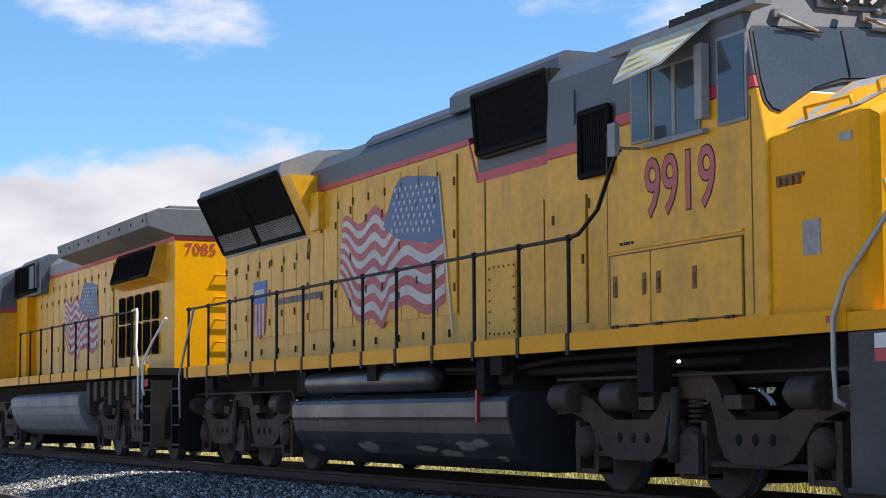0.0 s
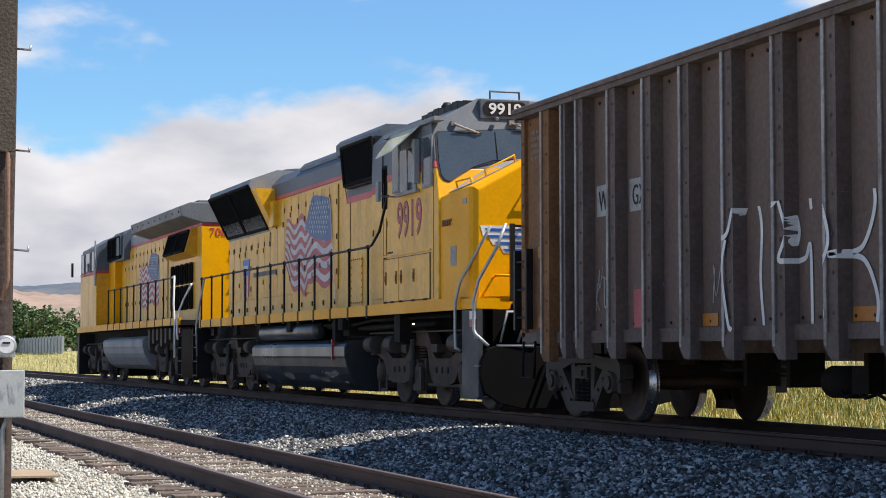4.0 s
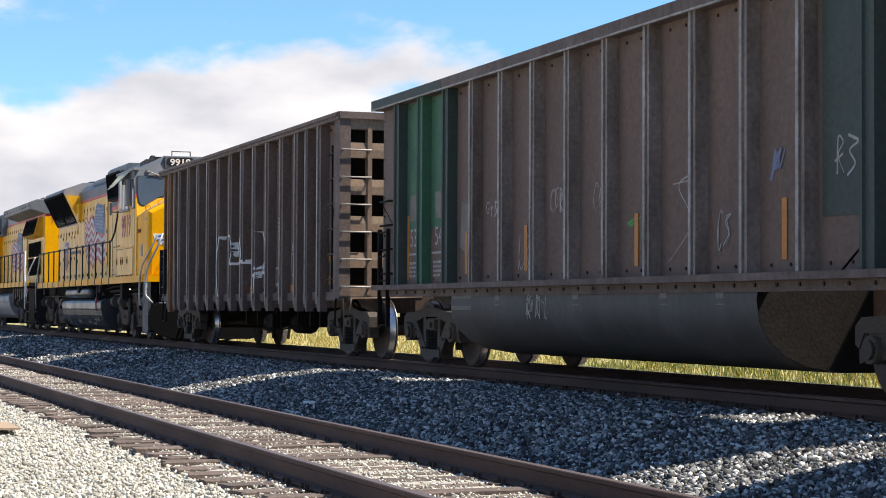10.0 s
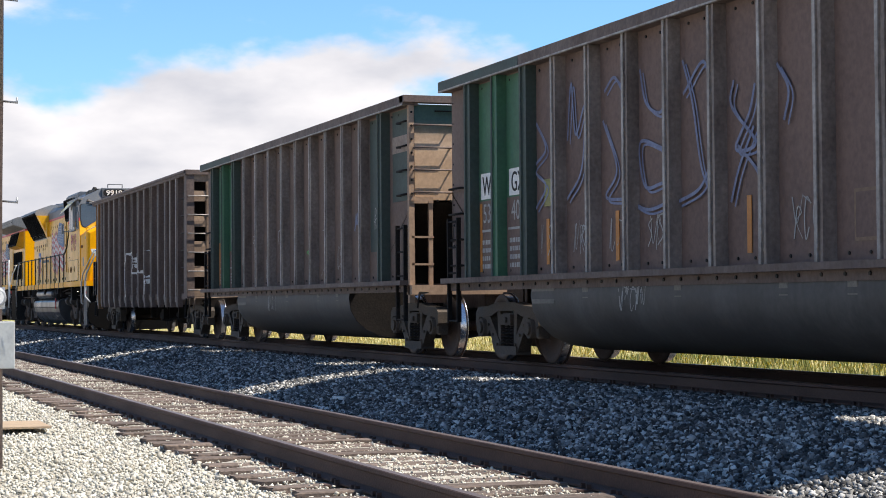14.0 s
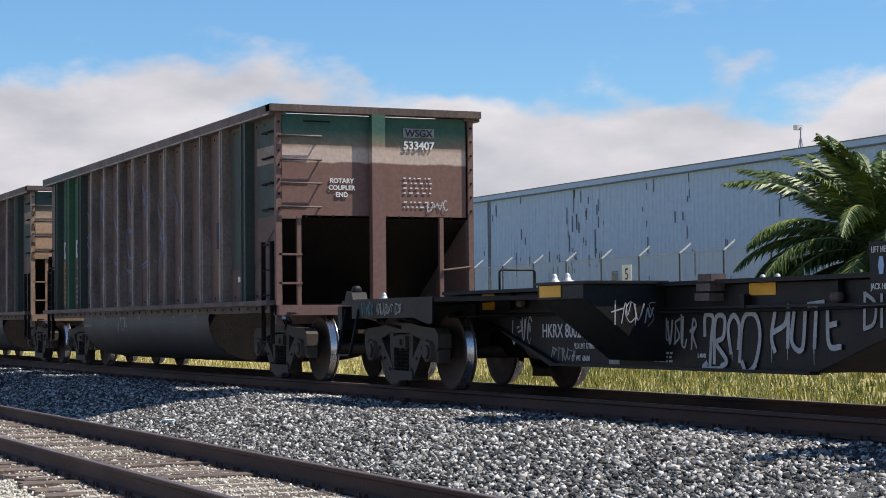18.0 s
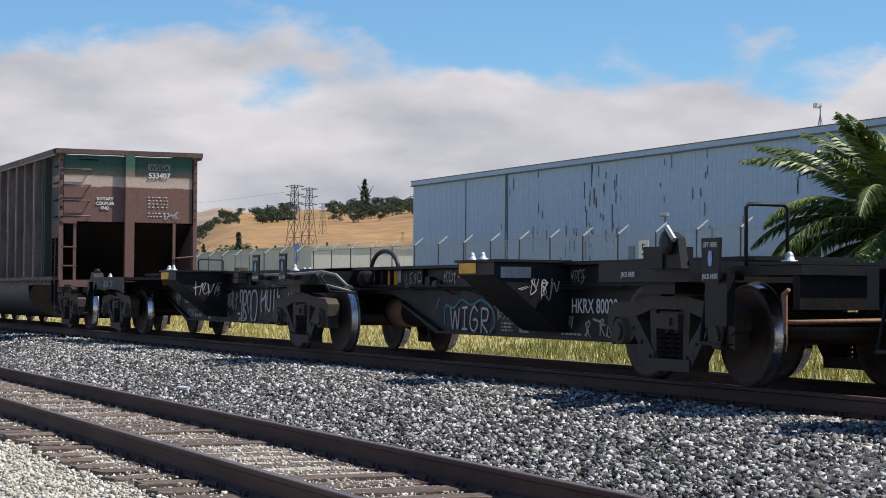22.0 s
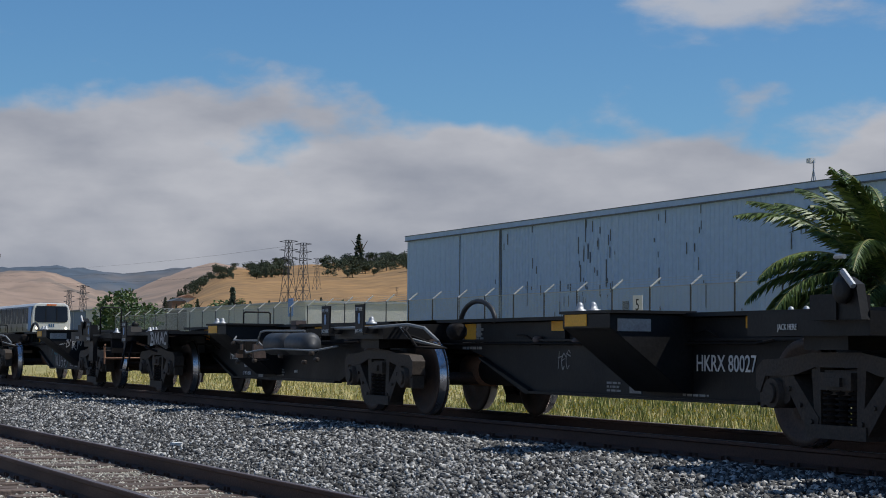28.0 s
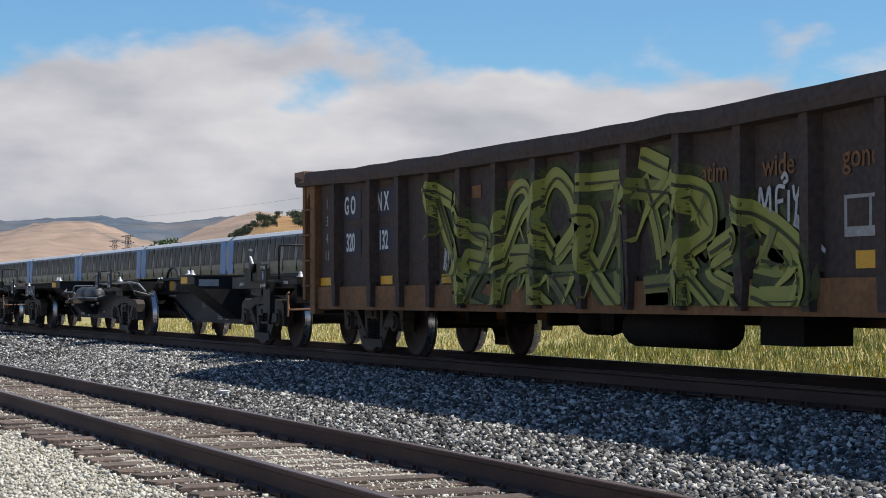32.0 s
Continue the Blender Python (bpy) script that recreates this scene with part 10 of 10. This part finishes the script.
for i in range(60):
    h = 7.6 + 0.15 * i + rr.uniform(-0.1, 0.1)
    d = rr.uniform(430, 560)
    tree_at(min(h, 15.1), d, rr.uniform(0.013, 0.021) * d, rr.choice(("dark", "bright", "dark")), 300 + i, "green suburban tree in the distance")
for i in range(16):
    h = 4.6 + 0.17 * i + rr.uniform(-0.05, 0.05)
    tree_at(h, 262 + rr.uniform(-6, 14), rr.uniform(5.6, 7.2), "bright", 400 + i, "leafy green tree behind the boundary wall")
for i in range(4):
    tree((-246 + 4.2 * i, 61 + rr.uniform(-2, 2), 1.15), rr.uniform(5.2, 6.8), "bright", 430 + i, "leafy green tree behind the fence")


for i in range(11):
    tree_at(17.95 + 0.1 * i, 900, rr.uniform(2.2, 3.4), "dark", 500 + i, "low dark shrub in a hedge row on the hillside")
for h, d, z in ((15.95, 330, 5.5), (16.8, 330, 6.5), (17.3, 335, 7.7), (18.3, 340, 5.8), (21.6, 330, 6.2)):
    tree_at(h, d, z, "cone" if z > 7.0 else "bright", 520 + int(d), "slim green tree below the hill")


# distant houses on the valley floor
for i in range(14):
    h = 12.0 + 0.28 * i
    d = 820 + rr.uniform(-60, 50)
    p = bearing(h, 0, d)[:2] + (hill_z(h, d),)
    g = thing("house", "small pale house among distant trees", "house", p, "distant houses")
    bm = B()
    w = rr.uniform(6, 10)
    box(bm, 0, w, 0, 6, -2, 3.0)
    part("walls", bm, M_PALEWALL if i % 2 else M_TAN, g)
    bm = B()
    prism(bm, [(-0.6, 3.0), (3, 4.3), (6.6, 3.0)], -0.5, w + 0.5, "x")
    part("roof", bm, M_RUSTY if i % 3 else M_SHEDT, g)


# lattice transmission towers
def lattice_mesh():
    bm = B()
    lv = [(0, 0.10), (0.25, 0.075), (0.5, 0.055), (0.72, 0.042), (0.86, 0.04), (1.0, 0.03)]
    for (z0, w0), (z1, w1) in zip(lv, lv[1:]):
        c0 = [(-w0, -w0, z0), (w0, -w0, z0), (w0, w0, z0), (-w0, w0, z0)]
        c1 = [(-w1, -w1, z1), (w1, -w1, z1), (w1, w1, z1), (-w1, w1, z1)]
        for i in range(4):
            rod(bm, c0[i], c1[i], 0.004, 4)
            rod(bm, c0[i], c1[(i + 1) % 4], 0.0022, 4)
            rod(bm, c0[(i + 1) % 4], c1[i], 0.0022, 4)
            rod(bm, c1[i], c1[(i + 1) % 4], 0.0022, 4)
    for z in (0.74, 0.86, 0.98):
        for s in (-1, 1):
            rod(bm, (0, 0, z + 0.02), (s * 0.14, s * 0.05, z), 0.005, 4)
            rod(bm, (0, 0, z - 0.02), (s * 0.14, s * 0.05, z), 0.005, 4)
    return done(bm, M_DGREY, "lattice")


LAT = lattice_mesh()
for h, e0, e1, d in ((18.95, 1.25, 3.28, 640), (19.39, 1.25, 3.2, 660), (19.8, 1.3, 2.75, 780), (22.2, 1.3, 1.9, 700), (12.9, 1.2, 1.85, 1100), (12.5, 1.2, 1.7, 1200)):
    q = bearing(h, e1, d)
    p = (q[0], q[1], hill_z(h, d) - 0.5)
    g = thing("transmission_tower", "tall grey steel lattice transmission tower", "pylon", p, "transmission towers")
    share("lattice", LAT, g, (0, 0, 0), (0, 0, 0.4), (q[2] - p[2],) * 3)
a, b = Vector(bearing(18.95, 3.1, 640)), Vector(bearing(9.0, 2.4, 1500))
wires = B()
for k in range(3):
    o = Vector((0, 0, -4 * k))
    pts = [a.lerp(b, t / 10) + o + Vector((0, 0, -22 * (t / 10) * (1 - t / 10))) for t in range(11)]
    pipe(wires, pts, 0.03, 4)
solid("power_lines", wires, M_UNDER, "thin overhead power lines between the pylons", kind="stuff")


# ---------------------------------------------------------------- palm by the fence
def build_palm():
    g = thing("palm_tree", "short date palm with long arching green fronds", "palm", (-36.5, 27.5, 0.75))
    bm = B()
    for k in range(14):
        z = 0.12 * k
        lathe(bm, [(0, 0.34), (0.05, 0.42), (0.12, 0.32)], 0, 0, z - 0.1, "z", 12)
    part("trunk", bm, M_BARK, g)
    rr = random.Random(6)
    for i in range(70):
        az = i * 2.39996 + rr.uniform(-0.2, 0.2)
        lift = radians(88 - 84 * (i / 69) ** 1.1 + rr.uniform(-7, 7))
        L = rr.uniform(3.4, 4.6) * (0.8 if lift > 1.1 else 1.0)
        n = 26
        p = Vector((0.15 * math.cos(az), 0.15 * math.sin(az), 1.45))
        ang = lift
        bend = rr.uniform(1.0, 2.0) if lift > 0.9 else rr.uniform(2.2, 3.2)
        spine = [p.copy()]
        for k in range(n):
            ang -= radians(bend + 2.6 * (k / n) ** 2)
            p = p + Vector((math.cos(az) * math.cos(ang), math.sin(az) * math.cos(ang), math.sin(ang))) * (L / n)
            spine.append(p.copy())
        bm = B()
        side = Vector((-math.sin(az), math.cos(az), 0))
        for k in range(3, n):
            d = (spine[k + 1] - spine[k]).normalized()
            up = side.cross(d)
            ln = 0.60 * math.sin(math.pi * min(1, (k + 4) / (n + 3))) ** 0.6 + 0.07
            for s in (-1, 1):
                for q in (0.0, 0.25, 0.5, 0.75):
                    o = spine[k].lerp(spine[k + 1], q + rr.uniform(-0.1, 0.1))
                    t = (side * s * rr.uniform(0.6, 0.85) + d * rr.uniform(0.8, 1.1) + up * rr.uniform(0.1, 0.45)).normalized()
                    w = d * 0.027
                    long = ln * rr.uniform(0.75, 1.15)
                    mid = o + t * long * 0.55
                    tip = o + t * long + Vector((0, 0, -0.16 * long - 0.03))
                    v = [bm.verts.new(x) for x in (o - w, mid - w * 1.2, tip, mid + w * 1.2, o + w)]
                    bm.faces.new(v)
        fr = part("frond", bm, M_PALM, g)
        bm = B()
        for k in range(n):
            rod(bm, spine[k], spine[k + 1], 0.024 * (1 - 0.8 * k / n) + 0.004, 4)
        part("midrib", bm, M_PALMRIB, fr)
    return g


build_palm()


def bush(at, size, seed):
    g = thing("bush", "low green bush in the dry grass", "bush", at, "bushes")
    share("crown", CROWNB[seed % 3], g, (0, 0, -0.1 * size), (0, 0, seed), (size * 1.5, size, size * 0.9))


for i, (x, y) in enumerate(((-36.2, 25.0), (-34.6, 24.2), (-33.0, 24.8), (-31.2, 23.8), (-29.6, 24.5), (-27.9, 23.6), (-38.5, 25.6))):
    bush((x, y, height(y)), 1.15 + 0.3 * (i % 3), i)


# ---------------------------------------------------------------- utility pole beside the siding
def build_pole():
    x, y, z = -15.55, 1.47, -0.5
    g = thing("utility_pole", "dark creosoted timber pole with meter and grey box", "utility pole", (x, y, z), rz=90)
    bm = B()
    prof = []
    ring0 = None
    rr = random.Random(2)
    for k in range(15):
        h = 0.75 * k
        r = 0.118 - 0.0027 * k
        ring = [bm.verts.new((r * math.cos(a) * (1 + 0.05 * rr.uniform(-1, 1)) + 0.006 * h, r * math.sin(a), h)) for a in [2 * math.pi * i / 14 for i in range(14)]]
        if ring0:
            for i in range(14):
                f = bm.faces.new((ring0[i], ring0[(i + 1) % 14], ring[(i + 1) % 14], ring[i]))
                f.smooth = True
        ring0 = ring
    bm.faces.new(ring0)
    part("shaft", bm, M_WOOD, g)
    bm = B()
    box(bm, -0.03, 0.10, -0.20, -0.13, 2.9, 6.0)
    part("cable_guard", bm, M_BARK, g)
    bm = B()
    pipe(bm, [(0.02, -0.17, 1.72), (0.06, -0.17, 1.9), (0.05, -0.18, 2.6), (0.05, -0.18, 3.4)], 0.02, 7)
    part("conduit", bm, M_RUSTY, g)
    bm = B()
    for k, a in enumerate((-0.05, 0.03)):
        pipe(bm, [(a, -0.19, 0.02), (a + 0.0, -0.2, 0.7), (a + 0.05, -0.2, 0.85)], 0.018, 7)
    part("conduit", bm, M_FENCE, g)
    bm = B()
    box(bm, -0.10, 0.19, -0.28, -0.15, 0.80, 1.17)
    bx = part("junction_box", bm, M_BOXGREY, g, "grey box with a scribbled tag", 0.008)
    bm = B()
    rs = random.Random(5)
    for i in range(6):
        pts = [(-0.05 + 0.04 * i + rs.uniform(-0.02, 0.02), 0.88 + 0.2 * rs.random()) for k in range(3)]
        ribbon(bm, pts, 0.007, -0.283)
    part("scribble", bm, M_FENCE, bx)
    bm = B()
    box(bm, -0.05, 0.12, -0.22, -0.15, 1.27, 1.44)
    lathe(bm, [(0, 0.055), (-0.02, 0.085), (-0.06, 0.085), (-0.09, 0.07)], 0.04, -0.22, 1.36, "y", 20)
    mt = part("meter", bm, M_FENCE, g, "round glass electricity meter")
    bm = B()
    lathe(bm, [(0, 0.06), (-0.012, 0.06)], 0.04, -0.312, 1.36, "y", 18)
    part("meter_face", bm, M_WHITE, mt)
    bm = B()
    box(bm, 0.01, 0.07, -0.33, -0.326, 1.375, 1.39)
    part("meter_dial", bm, M_BLACK, mt)
    for s, z1 in ((1, 3.75), (1, 2.93), (1, 2.13), (-1, 4.2), (-1, 3.4), (-1, 2.6), (1, 4.6), (-1, 5.0)):
        bm = B()
        pipe(bm, [(s * 0.12, -0.02, z1), (s * 0.23, -0.04, z1 - 0.01), (s * 0.235, -0.04, z1 + 0.03)], 0.009, 6)
        part("climbing_peg", bm, M_FENCE, g)
    bm = B()
    pipe(bm, [(-0.2, -0.1, 6.5), (-0.22, -0.1, 5.0), (-0.26, -0.1, 3.4)], 0.006, 5)
    part("guy_wire", bm, M_FENCE, g)


build_pole()
bm = B()
box(bm, -0.55, 0.55, -0.3, 0.3, 0.0, 0.02)
solid("plywood_scrap", bm, M_PLY, "weathered plywood sheet lying on the gravel", "scrap wood", at=(-20.6, 2.25, -0.475))


# ---------------------------------------------------------------- everything that moves
def motions():
    rows = ROLLED
    for ob, x0 in TRAIN:
        walk(ob, [(t, pose(x0 - d, TRACK_Y, 0)) for t, d in rows])
    ts = [q[0] for q in rows]
    ds = [q[1] for q in rows]
    beat = [round(i / 7.5, 4) for i in range(241)]
    went = np.interp(beat, ts, ds)
    for ob, base, r in SPIN:
        walk(ob, [(t, pose(*base, 0, -math.degrees(d / r), 0)) for t, d in zip(beat, went)])
    for ob, x0 in RAPID:
        walk(ob, [(t, pose(x0 + 22.3 * (t - 28.5), RAPID_Y, RAPID_Z)) for t in (0, 8, 16, 24, 28.5, 32)])


motions()
